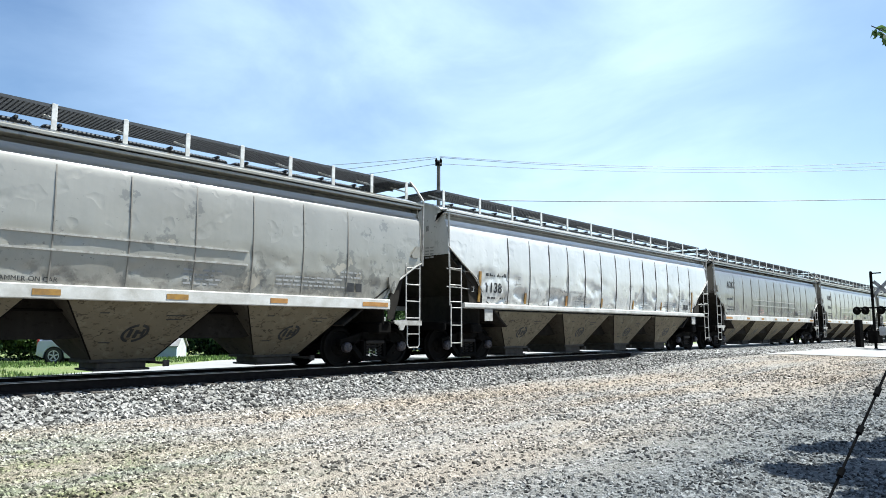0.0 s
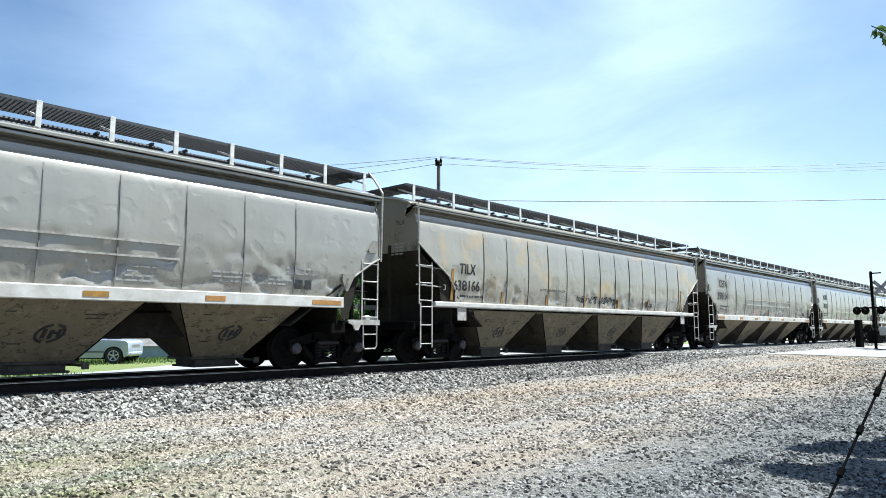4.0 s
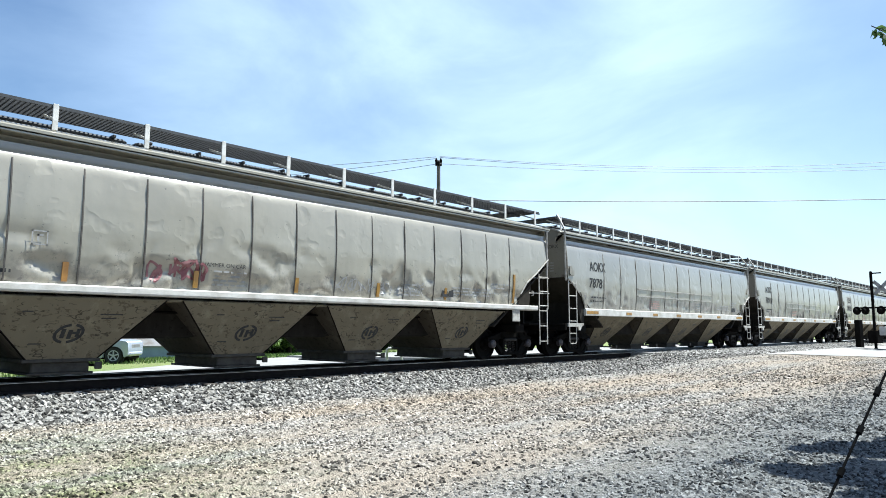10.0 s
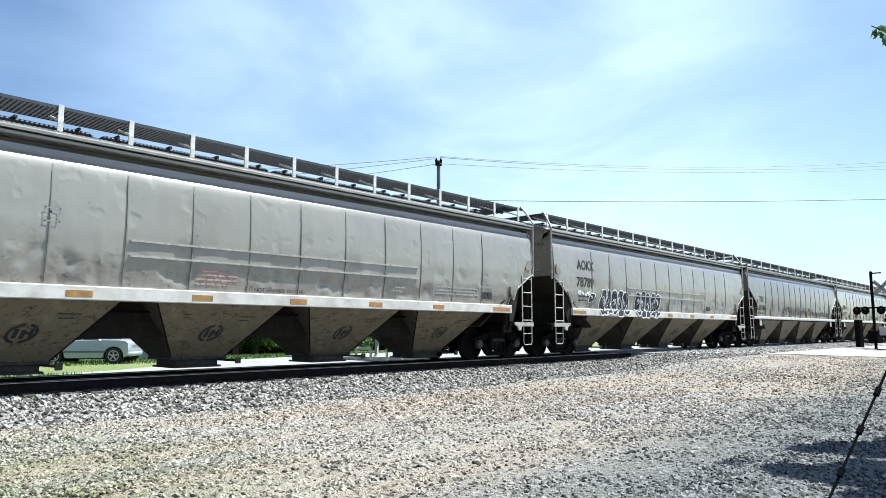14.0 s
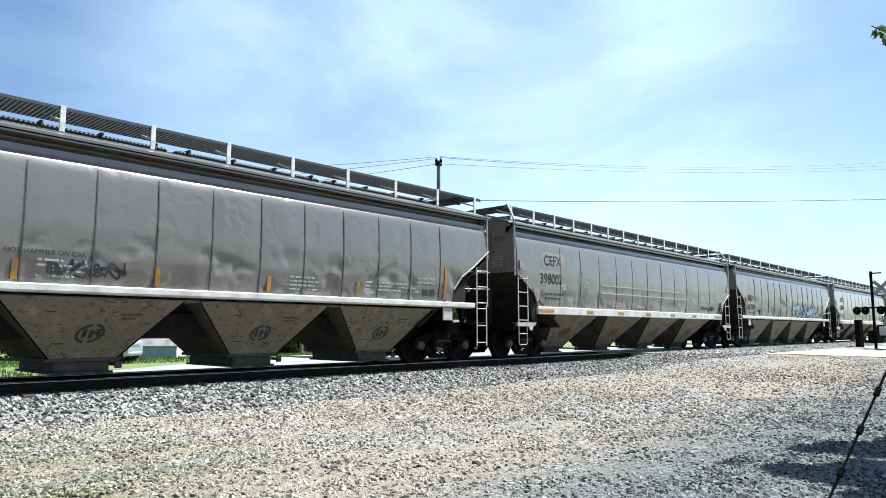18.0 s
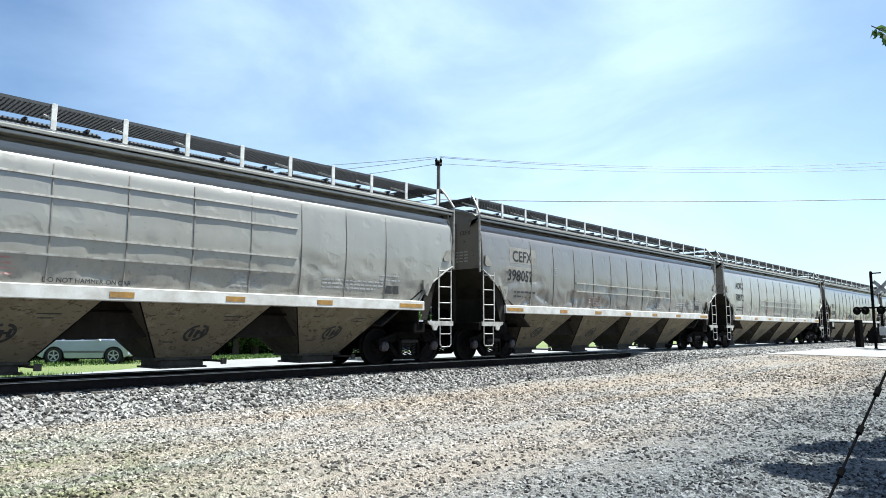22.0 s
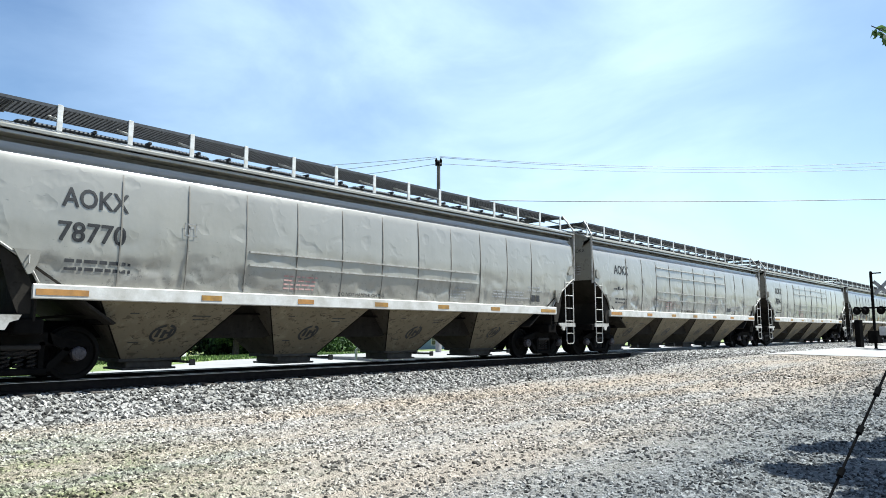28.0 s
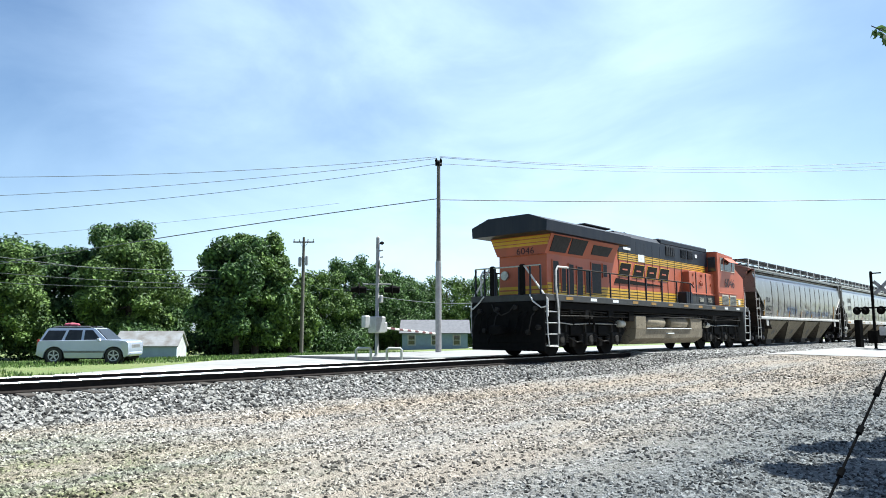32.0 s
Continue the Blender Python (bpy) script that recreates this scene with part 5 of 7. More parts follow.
def build_loco():
    R = tagged(new("diesel_locomotive"), "orange, yellow and black diesel freight locomotive pushing the train", "locomotive")
    # frame and deck
    part("deck", MB().box((-9.40, -1.55, 1.80), (9.10, 1.55, 2.02), 0.015), M_deck, R, "grey walkway deck edge")
    part("underframe", MB().box((-9.0, -0.85, 1.30), (8.8, 0.85, 1.80), 0.03).box((-9.3, -1.45, 1.55), (9.0, 1.45, 1.79), 0.02), M_under, R)
    for cx in (-6.2, 6.45):
        part("traction_motor", MB().box((cx - 2.6, -0.58, 0.28), (cx + 2.6, 0.58, 1.32), 0.1).box((cx - 2.2, -1.2, 1.2), (cx + 2.2, 1.2, 1.34), 0.02), M_under, R, "sooty motors and bolster")
    rngp = random.Random(31)
    for s in (-1, 1):
        for z, y in ((1.50, 1.40), (1.42, 1.30), (1.36, 1.42)):
            xs = [-8.6 + 1.9 * k for k in range(10)]
            part("underframe_pipe", MB().tube([(x, s * (y + rngp.uniform(-0.05, 0.05)), z + rngp.uniform(-0.04, 0.04)) for x in xs], 0.024, 6), M_rub, R)
        for k in range(16):
            x = rngp.uniform(-8.4, 8.0)
            if -3.4 < x < 3.2:
                continue
            w, h = rngp.uniform(0.12, 0.4), rngp.uniform(0.12, 0.3)
            part("valve_box", MB().box((x, s * 1.18, 1.54 - h), (x + w, s * 1.44, 1.56), 0.02), M_rub if k % 3 else M_under, R)
            part("hose", MB().tube([(x + w, s * 1.36, 1.45), (x + w + 0.1, s * 1.38, 1.2), (x + w + 0.25, s * 1.3, 1.05), (x + w + 0.4, s * 1.25, 1.2)], 0.02, 6), M_under, R)
    for x in np.arange(-8.2, 8.6, 1.55):
        part("deck_reflector", MB().box((x, -1.558, 1.86), (x + 0.42, -1.552, 1.96)), M_yellow if int(x * 10) % 3 else M_white, R)
    # long hood
    part("long_hood", MB().box((-8.5, -1.0, 2.02), (4.96, 1.0, 4.05), 0.02), M_orange, R, "orange long hood")
    part("hood_roof", MB().prism([(-1.015, 3.90), (-1.015, 4.55), (-0.85, 4.74), (0.85, 4.74), (1.015, 4.55), (1.015, 3.90)], -3.62, 5.22, 'x').box((0.15, -1.02, 4.55), (5.22, 1.02, 4.80), 0.05), M_lblack, R, "black hood roof")
    for s in (-1, 1):
        panel("upper_stripe", -3.62, 4.96, 3.60, 3.895, s * 1.008, M_lyellow, R, 0.004, "yellow stripe band")
        panel("lower_stripe", -8.48, 4.0, 2.06, 2.46, s * 1.008, M_lyellow, R, 0.004, "yellow stripe band")
        for z in (2.14, 2.24, 2.36, 3.66, 3.74, 3.84):
            x0, x1 = (-8.48, 4.0) if z < 3 else (-3.62, 4.96)
            panel("pinstripe", x0, x1, z, z + 0.022, s * 1.013, M_lblack, R, 0.004)
    # hood doors as raised panels with dark seams
    for i in range(9):
        x = -3.55 + i * 0.72
        panel("door_seam", x, x + 0.018, 2.06, 4.4, -1.012, M_lblack, R, 0.008)
    # air intake vents high on the hood
    for x0, x1 in ((0.65, 1.55), (2.2, 2.75), (2.92, 3.46)):
        v = panel("intake_vent", x0, x1, 4.10, 4.50, -1.03, M_grille, R, 0.015)
        for j in range(5):
            part("slat", MB().box((x0 + (x1 - x0) * (j + .5) / 5 - 0.012, -1.06, 4.12), (x0 + (x1 - x0) * (j + .5) / 5 + 0.012, -1.046, 4.48)), M_lblack, v)
    panel("notice", 3.75, 3.98, 4.22, 4.38, -1.03, M_white, R, 0.006)
    panel("notice", -3.2, -2.6, 4.02, 4.12, -1.03, M_white, R, 0.006)
    panel("notice", -1.95, -1.4, 3.62, 3.92, -1.02, M_white, R, 0.006)
    # black wordmark as plain slanted blocks, with the wedge below
    for i in range(4):
        x = -3.62 + i * 1.16
        part("wordmark_edge", MB().prism([(x - 0.03, 2.955), (x + 0.88, 2.955), (x + 1.11, 3.505), (x + 0.20, 3.505)], -1.0, -1.020), M_lyellow, R)
        part("wordmark_block", MB().prism([(x, 2.98), (x + 0.86, 2.98), (x + 1.07, 3.48), (x + 0.21, 3.48)], -1.0, -1.026), M_under, R, "plain black slanted block")
        for u0, u1, z0, z1 in ((0.22, 0.62, 3.20, 3.26),):
            k0, k1 = (z0 - 2.98) * 0.42, (z1 - 2.98) * 0.42
            part("wordmark_slot", MB().prism([(x + u0 + k0, z0), (x + u1 + k0, z0), (x + u1 + k1, z1), (x + u0 + k1, z1)], -1.0, -1.030), M_orange, R)
    part("wordmark_wedge", MB().prism([(-3.95, 2.66), (-3.80, 2.86), (0.3, 2.74), (0.3, 2.72), (-1.0, 2.68)], -1.0, -1.022), M_under, R)
    # radiator section with overhanging wings
    wing = [(-1.56, 4.07), (-1.58, 4.42), (-0.85, 4.68), (0.85, 4.68), (1.58, 4.42), (1.56, 4.07)]
    part("radiator_wing", MB().prism(wing, -9.30, -3.60, 'x'), M_lblack, R, "wide black radiator roof overhang")
    part("radiator_flare", MB().prism([(-1.0, 3.42), (-1.32, 4.13), (1.32, 4.13), (1.0, 3.42)], -8.6, -4.0, 'x'), M_orange, R)
    for x0, x1 in ((-8.42, -7.42), (-7.28, -6.30), (-5.80, -4.55)):
        def slant(y):
            return 3.42 + (y - 1.0) / 0.32 * 0.71
        mb = MB()
        ya, yb = (1.04, 1.27) if x0 < -6 else (1.08, 1.23)
        mb.loft([[(x0 + 0.04, -ya - 0.02, slant(ya)), (x1, -ya - 0.02, slant(ya)), (x1 + 0.0, -ya + 0.03, slant(ya)), (x0 + 0.04, -ya + 0.03, slant(ya))],
                 [(x0, -yb - 0.02, slant(yb)), (x1 + (0.12 if x0 > -6 else 0.06), -yb - 0.02, slant(yb)), (x1 + 0.06, -yb + 0.03, slant(yb)), (x0, -yb + 0.03, slant(yb))]])
        part("radiator_screen", mb, M_grille, R, "dark radiator screen")
    for x0, x1, z0, z1 in ((-8.15, -7.80, 2.12, 3.2), (-7.62, -7.35, 2.2, 3.0), (-7.15, -6.85, 2.1, 3.15), (-6.62, -6.25, 2.1, 3.1), (-6.05, -5.78, 2.2, 3.0), (-5.62, -4.95, 2.2, 3.3), (-4.8, -4.5, 2.85, 3.3)):
        panel("equipment_door", x0, x1, z0, z1, -1.01, M_grille, R, 0.015, "dark hood door")
        panel("door_frame", x0 - 0.04, x0, z0 - 0.04, z1 + 0.04, -1.012, M_orange, R, 0.022)
    # rear end of the hood
    for z0, z1, m in ((3.72, 3.80, M_lyellow), (3.83, 3.93, M_lyellow), (3.96, 4.04, M_lyellow), (2.10, 2.2, M_lyellow), (2.25, 2.35, M_lyellow)):
        part("rear_stripe", MB().box((-8.615 if z0 > 3 else -8.515, -1.0 - max(0, z0 - 3.42) * 0.42, z0), (-8.597 if z0 > 3 else -8.495, 1.0 + max(0, z0 - 3.42) * 0.42, z1)), m, R)
    me = text_mesh("6046", 0.38)
    for v in me.vertices:
        v.co = (-8.615, 0.16 - v.co.x, 3.44 + v.co.y * 0.85)
    link("rear_number", me, M_lblack, R)
    part("rear_headlight", MB().lathe([(0.16, -8.58), (0.16, -8.5)], 14, 'x', (0, 0.72, 2.75)), M_silver, R)
    # rear pilot and platform rail
    part("rear_pilot", MB().box((-9.42, -1.5, 0.45), (-9.32, 1.5, 1.80), 0.02).prism([(-1.5, 0.2), (1.5, 0.2), (1.5, 0.5), (-1.5, 0.5)], -9.40, -9.30, 'x'), M_under, R, "black end plate")
    mb = MB().box((-9.4, -0.12, 0.75), (-9.95, 0.12, 0.98), 0.03).box((-9.85, -0.2, 0.70), (-10.1, 0.2, 1.02), 0.04)
    mb.tube([(-9.42, 0.45, 1.0), (-9.7, 0.5, 0.6), (-9.9, 0.4, 0.4), (-10.0, 0.3, 0.6)], 0.03)
    mb.tube([(-9.42, -0.5, 1.3), (-9.62, -0.5, 0.95), (-9.6, -0.2, 0.85), (-9.42, -0.1, 1.25)], 0.02)
    part("rear_coupler", mb, M_under, R)
    for i, y in enumerate((-1.15, -0.85, -0.6, 0.3, 0.62, 0.9, 1.2)):
        part("end_hose", MB().tube([(-9.42, y, 1.45), (-9.56, y + 0.04, 1.3), (-9.60, y + 0.1, 0.95 - 0.05 * (i % 3)), (-9.52, y + 0.18, 0.75), (-9.46, y + 0.22, 0.9)], 0.024, 6), M_rub if i % 3 == 0 else M_under, R)
    for y, z in ((-1.2, 1.55), (-0.4, 1.6), (0.35, 1.55), (1.1, 1.5), (-1.3, 0.95), (-0.9, 0.8), (0.9, 0.85)):
        part("end_fitting", MB().lathe([(0.07, -9.52), (0.09, -9.50), (0.09, -9.42)], 10, 'x', (0, y, z)), M_rub, R)
    part("jumper_cable", MB().tube([(-9.44, -0.35, 1.70), (-9.55, -0.2, 1.45), (-9.55, 0.1, 1.35), (-9.5, 0.45, 1.50), (-9.44, 0.6, 1.72)], 0.022, 6), M_rub, R)
    for y in (-0.62, 0.62):
        part("corner_post", MB().box((-9.42, y - 0.09, 2.0), (-9.28, y + 0.09, 3.02), 0.03), M_under, R, "thick black end post")
    for y in (-1.35, -0.95, -0.5, 0.5, 0.95, 1.35):
        part("rail_post", MB().box((-9.40, y - 0.025, 2.02), (-9.35, y + 0.025, 2.95)), M_lblack, R)
    part("end_rail", MB().tube([(-9.38, -1.35, 2.95), (-9.38, 1.35, 2.95)], 0.025), M_silver, R)
    # steps and curved handrails at the corners facing out
    for s, xa in ((-1, -9.36), (1, 9.06)):
        for y in (-1, 1):
            x0, x1 = (xa, xa - s * 0.62)
            for j, z in enumerate((0.36, 0.72, 1.08, 1.44)):
                part("step", MB().box((x0, y * 1.28, z), (x1, y * 1.56, z + 0.035), 0.005), M_silver, R)
            part("step_side", MB().prism([(x1, 0.30), (x1 - s * 0.06, 0.30), (x1 - s * 0.22, 1.85), (x1 - s * 0.02, 1.85)], y * 1.2, y * 1.54), M_deck, R)
            part("corner_handrail", MB().tube([(x1 - s * 0.05, y * 1.57, 0.75), (x1 - s * 0.03, y * 1.57, 1.6), (x1 + s * 0.08, y * 1.57, 2.3), (x1 + s * 0.08, y * 1.57, 2.78), (x1 - s * 0.02, y * 1.57, 2.92), (x1 - s * 0.7, y * 1.54, 2.93)][:6 if s < 0 else 4], 0.034 if s < 0 else 0.026), M_bright, R, "curved white handrail", True)
            part("corner_handrail", MB().tube([(x0, y * 0.64, 2.98), (x0, y * 0.74, 2.93), (x0 - s * 0.02, y * 1.42, 2.05), (x0 - s * 0.02, y * 1.57, 1.85), (x0 - s * 0.01, y * 1.58, 1.30)], 0.034), M_bright, R, "curved white handrail", True)
            part("grab_loop", MB().tube([(x0 + s * 0.06, y * 0.95, 2.0), (x0 + s * 0.12, y * 1.12, 1.78), (x0 + s * 0.10, y * 1.42, 1.58), (x0 + s * 0.02, y * 1.56, 1.62)], 0.024), M_bright, R, "bent white grab iron", True)
            part("step_rail", MB().tube([(x0, y * 1.57, 1.3), (x0 - s * 0.03, y * 1.57, 0.75), (x0 - s * 0.10, y * 1.57, 0.36), (x1, y * 1.57, 0.34)], 0.02), M_bright, R, "", True)
    # side railing
    for y in (-1, 1):
        part("side_rail", MB().tube([(-8.6, y * 1.50, 2.92), (2.0, y * 1.50, 2.92), (2.35, y * 1.50, 2.75)], 0.024), M_rub, R, "walkway handrail")
        for x in np.arange(-8.0, 2.2, 1.42):
            part("rail_post", MB().box((x - 0.025, y * 1.48, 2.0), (x + 0.025, y * 1.53, 2.92), 0.004), M_lblack, R)
    # equipment cabinet ahead of the cab
    part("cabinet", MB().box((2.35, -1.30, 2.02), (5.2, 1.30, 3.52), 0.02), M_orange, R, "orange equipment cabinet")
    part("cabinet_base", MB().box((2.33, -1.315, 2.03), (5.19, 1.315, 2.48), 0.01), M_deck, R)
    for x in (3.05, 4.2):
        panel("door_edge", x, x + 0.06, 2.10, 3.50, -1.31, M_lblack, R, 0.012)
    for x in (3.3, 4.3):
        v = panel("vent", x, x + 0.5, 2.15, 2.36, -1.325, M_grille, R, 0.01)
        for j in range(4):
            part("slat", MB().box((x + 0.02, -1.345, 2.17 + j * 0.05), (x + 0.48, -1.336, 2.19 + j * 0.05)), M_louver, v)
    for x in (2.75, 3.6, 3.75, 4.75):
        part("hinge", MB().lathe([(0.02, 2.9), (0.02, 3.05)], 6, 'z', (x, -1.32, 0)).lathe([(0.02, 3.3), (0.02, 3.42)], 6, 'z', (x, -1.32, 0)), M_orange, R)
    part("latch", MB().box((3.42, -1.36, 3.0), (3.62, -1.30, 3.06), 0.01).box((3.5, -1.38, 2.98), (3.54, -1.33, 3.14), 0.01), M_orange, R)
    part("cabinet_ledge", MB().box((2.3, -1.345, 2.50), (5.2, -1.29, 2.56), 0.01), M_orange, R)
    part("toolbox", MB().box((1.65, -1.45, 2.03), (2.3, -1.05, 2.55), 0.02), M_lblack, R)
    # cab and nose, one welded shell
    shell = [(5.20, 2.03), (8.56, 2.03), (8.62, 2.2), (8.60, 3.48), (7.50, 3.92), (7.28, 4.42), (7.15, 4.52), (5.20, 4.62)]
    mb = MB()
    rings = []
    for y, k in ((-1.50, 0.06), (-1.44, 0.0), (1.44, 0.0), (1.50, 0.06)):
        cx, cz = 7.0, 3.2
        rings.append([(x + (cx - x) * k * 0.2, y, z + (cz - z) * k * 0.3) for x, z in shell])
    mb.loft(rings)
    cab = part("cab", mb, M_orange, R, "orange cab with sloping nose")
    part("cab_roof", MB().prism([(-1.40, 4.52), (-0.9, 4.66), (0.9, 4.66), (1.40, 4.52)], 5.22, 7.2, 'x'), M_orange, cab, "sunlit cab roof")
    part("roof_unit", MB().box((5.4, -0.6, 4.62), (6.1, 0.6, 4.78), 0.03), M_orange, cab)
    for s in (-1, 1):
        panel("cab_window", 5.62, 5.95, 3.76, 4.36, s * 1.505, M_glassdark, cab, 0.012, "dark side window")
        panel("cab_window", 6.08, 7.0, 3.76, 4.32, s * 1.505, M_glassdark, cab, 0.012, "dark side window")
        panel("cab_window", 7.08, 7.36, 3.76, 4.25, s * 1.505, M_glassdark, cab, 0.012)
        for (a, b, c, d) in ((5.58, 7.42, 3.71, 3.75), (5.58, 5.61, 3.72, 4.4), (7.38, 7.42, 3.72, 4.25)):
            panel("window_frame", a, b, c, d, s * 1.508, M_louver, cab, 0.014)
        part("awning", MB().prism([(s * 1.49, 4.36), (s * 1.49, 4.40), (s * 1.80, 4.14), (s * 1.79, 4.12)], 6.0, 7.2, 'x'), M_orange, cab, "orange window awning")
        panel("cab_line", 5.3, 7.6, 2.62, 2.66, s * 1.51, M_orange, cab, 0.02)
        panel("cab_stripe", 5.25, 8.52, 2.06, 2.44, s * 1.502, M_lyellow, cab, 0.004)
        for z in (2.12, 2.22, 2.34):
            panel("pinstripe", 5.25, 8.52, z, z + 0.03, s * 1.506, M_lblack, cab, 0.005)
        for x0 in (5.62, 6.62):
            g = panel("louver_panel", x0, x0 + 0.82, 2.07, 2.56, s * 1.512, M_louver, cab, 0.012, "pale louvered panel")
            for j in range(7):
                part("slat", MB().box((x0 + 0.04, s * 1.525, 2.10 + j * 0.062), (x0 + 0.78, s * 1.540, 2.12 + j * 0.062)), M_deck, g)
        panel("notice", 7.75, 8.0, 2.12, 2.36, s * 1.512, M_white, cab, 0.006)
    me = text_mesh("6046", 0.60)
    for v in me.vertices:
        v.co = (6.0 + v.co.x * 1.12, -1.512, 2.96 + v.co.y)
    link("cab_number", me, M_lblack, cab, "black number")
    part("cab_rear_window", MB().box((5.16, -1.42, 3.66), (5.21, -1.05, 4.36), 0.01), M_glassdark, cab)
    part("horn", MB().lathe([(0.10, 0.0), (0.04, 0.3), (0.03, 0.4)], 10, 'x', (-1.5, -0.2, 4.86)).lathe([(0.09, 0.0), (0.04, -0.3), (0.03, -0.4)], 10, 'x', (-1.3, 0.1, 4.88)).box((-1.75, -0.3, 4.74), (-1.0, 0.3, 4.80)), M_lblack, R, "roof horns")
    part("exhaust_stack", MB().box((-2.9, -0.3, 4.74), (-2.2, 0.3, 4.84), 0.03), M_lblack, R)
    part("radiator_grating", MB().box((-5.6, -0.8, 4.76), (-3.7, 0.8, 4.82), 0.02), M_grate, R)
    # fuel tank and air reservoirs
    part("fuel_tank", MB().prism([(-1.05, 0.32), (-1.42, 0.55), (-1.46, 0.92), (1.46, 0.92), (1.42, 0.55), (1.05, 0.32)], -3.2, 3.2, 'x'), M_tank, R, "tan-grey fuel tank")
    for x0, x1, y in ((-3.18, -2.30, 1.45), (1.95, 3.18, 1.45), (-2.3, 1.95, 0.9)):
        part("tank_box", MB().box((x0, -y, 0.90), (x1, y, 1.42), 0.03), M_tank if y > 1 else M_under, R)
    for s in (-1, 1):
        for x0, x1 in ((-2.15, -0.42), (0.10, 1.78)):
            part("air_reservoir", MB().lathe([(0.02, x0), (0.15, x0 + 0.03), (0.225, x0 + 0.14), (0.225, x1 - 0.14), (0.15, x1 - 0.03), (0.02, x1)], 18, 'x', (0, s * 1.22, 1.17)), M_tank, R, "cylindrical air reservoir", True)
        part("tank_ledge", MB().box((-2.3, s * 1.42, 0.92), (1.9, s * 1.49, 0.96)).box((-0.55, s * 1.44, 0.72), (0.05, s * 1.53, 0.76)), M_white, R)
        part("filler", MB().box((-3.7, s * 1.25, 1.2), (-3.3, s * 1.45, 1.6), 0.02), M_dark, R)
    # six-wheel trucks
    wheel = MB()
    for s in (-1, 1):
        wheel.lathe([(0.10, s * 0.62), (0.18, s * 0.62), (0.44, s * 0.69), (0.56, s * 0.685), (0.56, s * 0.715), (0.535, s * 0.725), (0.53, s * 0.82), (0.44, s * 0.82), (0.2, s * 0.77), (0.08, s * 0.80)], 28)
    wheel.lathe([(0.09, -1.15), (0.09, 1.15)], 12)
    wm = wheel.mesh("wheelset", True)
    for cx in (-6.2, 6.45):
        for s in (-1, 1):
            y0, y1 = s * 1.0, s * 1.16
            out = [(-2.62, 0.80), (-2.55, 1.12), (-1.2, 1.20), (1.2, 1.20), (2.55, 1.12), (2.62, 0.80)]
            for q in (1.85, 0.0, -1.85):
                out += [(q + 0.52, 0.66), (q + 0.36, 0.36), (q - 0.36, 0.36), (q - 0.52, 0.66)]
            mb = MB().prism(out, y0, y1)
            mb.box((-1.25, y1, 0.70), (-0.6, y1 + s * 0.06, 1.02), 0.02).box((0.6, y1, 0.70), (1.25, y1 + s * 0.06, 1.02), 0.02).box((-2.6, y1, 1.06), (2.6, y1 + s * 0.04, 1.14), 0.01)
            fr = part("truck_frame", mb.turned(Matrix.Translation((cx, 0, 0))), M_under, R, "cast truck side frame")
            for q in (-1.85, 0, 1.85):
                part("journal_box", MB().box((cx + q - 0.24, s * 1.02, 0.34), (cx + q + 0.24, s * 1.22, 0.78), 0.03).lathe([(0.15, s * 1.21), (0.15, s * 1.27), (0.11, s * 1.29)], 14, 'y', (cx + q, 0, 0.55)).box((cx + q - 0.34, s * 1.16, 0.80), (cx + q - 0.26, s * 1.24, 1.1)).box((cx + q + 0.26, s * 1.16, 0.80), (cx + q + 0.34, s * 1.24, 1.1)), M_rub, fr, "dusty journal box")
                for k in (-0.46, 0.46):
                    part("coil_spring", MB().lathe([(0.07 + 0.03 * (j % 2), 0.44 + 0.035 * j) for j in range(9)], 10, 'z', (cx + q + k, s * 1.12, 0)), M_rub, fr)
            for q in (-0.92, 0.92):
                part("brake_rigging", MB().tube([(cx + q - 0.4, s * 1.2, 0.62), (cx + q, s * 1.24, 0.46), (cx + q + 0.4, s * 1.2, 0.50)], 0.03, 6).box((cx + q - 0.1, s * 0.98, 0.3), (cx + q + 0.1, s * 1.14, 0.62), 0.02), M_rub, fr)
            part("sand_pipe", MB().tube([(cx - 2.5, s * 1.2, 1.4), (cx - 2.66, s * 1.18, 0.9), (cx - 2.5, s * 0.9, 0.3)], 0.025, 6).tube([(cx + 2.5, s * 1.2, 1.4), (cx + 2.66, s * 1.18, 0.9), (cx + 2.5, s * 0.9, 0.3)], 0.025, 6), M_rub, fr)
            for q in (-2.25, 2.25):
                part("brake_cylinder", MB().lathe([(0.10, cx + q - 0.22), (0.13, cx + q - 0.2), (0.13, cx + q + 0.18), (0.06, cx + q + 0.22)], 12, 'x', (0, s * 1.22, 1.10)), M_louver, fr, "pale brake cylinder", True)
            part("brake_pipe", MB().tube([(cx - 2.0, s * 1.22, 1.12), (cx - 1.2, s * 1.24, 1.06), (cx, s * 1.24, 1.10), (cx + 1.9, s * 1.24, 1.08)], 0.022), M_silver, fr)
        for q in (-1.85, 0, 1.85):
            link("wheelset", wm, M_wheel, R, "large steel wheelset", (cx + q, 0, 0.53))
    return R


LOCO = build_loco()
LOCO.matrix_basis = pose(-404.15, TY, RT)
TRAIN.append((LOCO, -404.15))


# ================= beyond the track =================
def sheet(name, pts, material, label, category, thick=0.12, kind="structure"):
    """A paved slab from a plan polygon with heights at its corners."""
    n = len(pts)
    mb = MB()
    mb.loft([[(x, y, z - thick) for x, y, z in pts], [(x, y, z) for x, y, z in pts]])
    ob = part(name, mb, material, None)
    return tagged(ob, label, category, kind=kind)


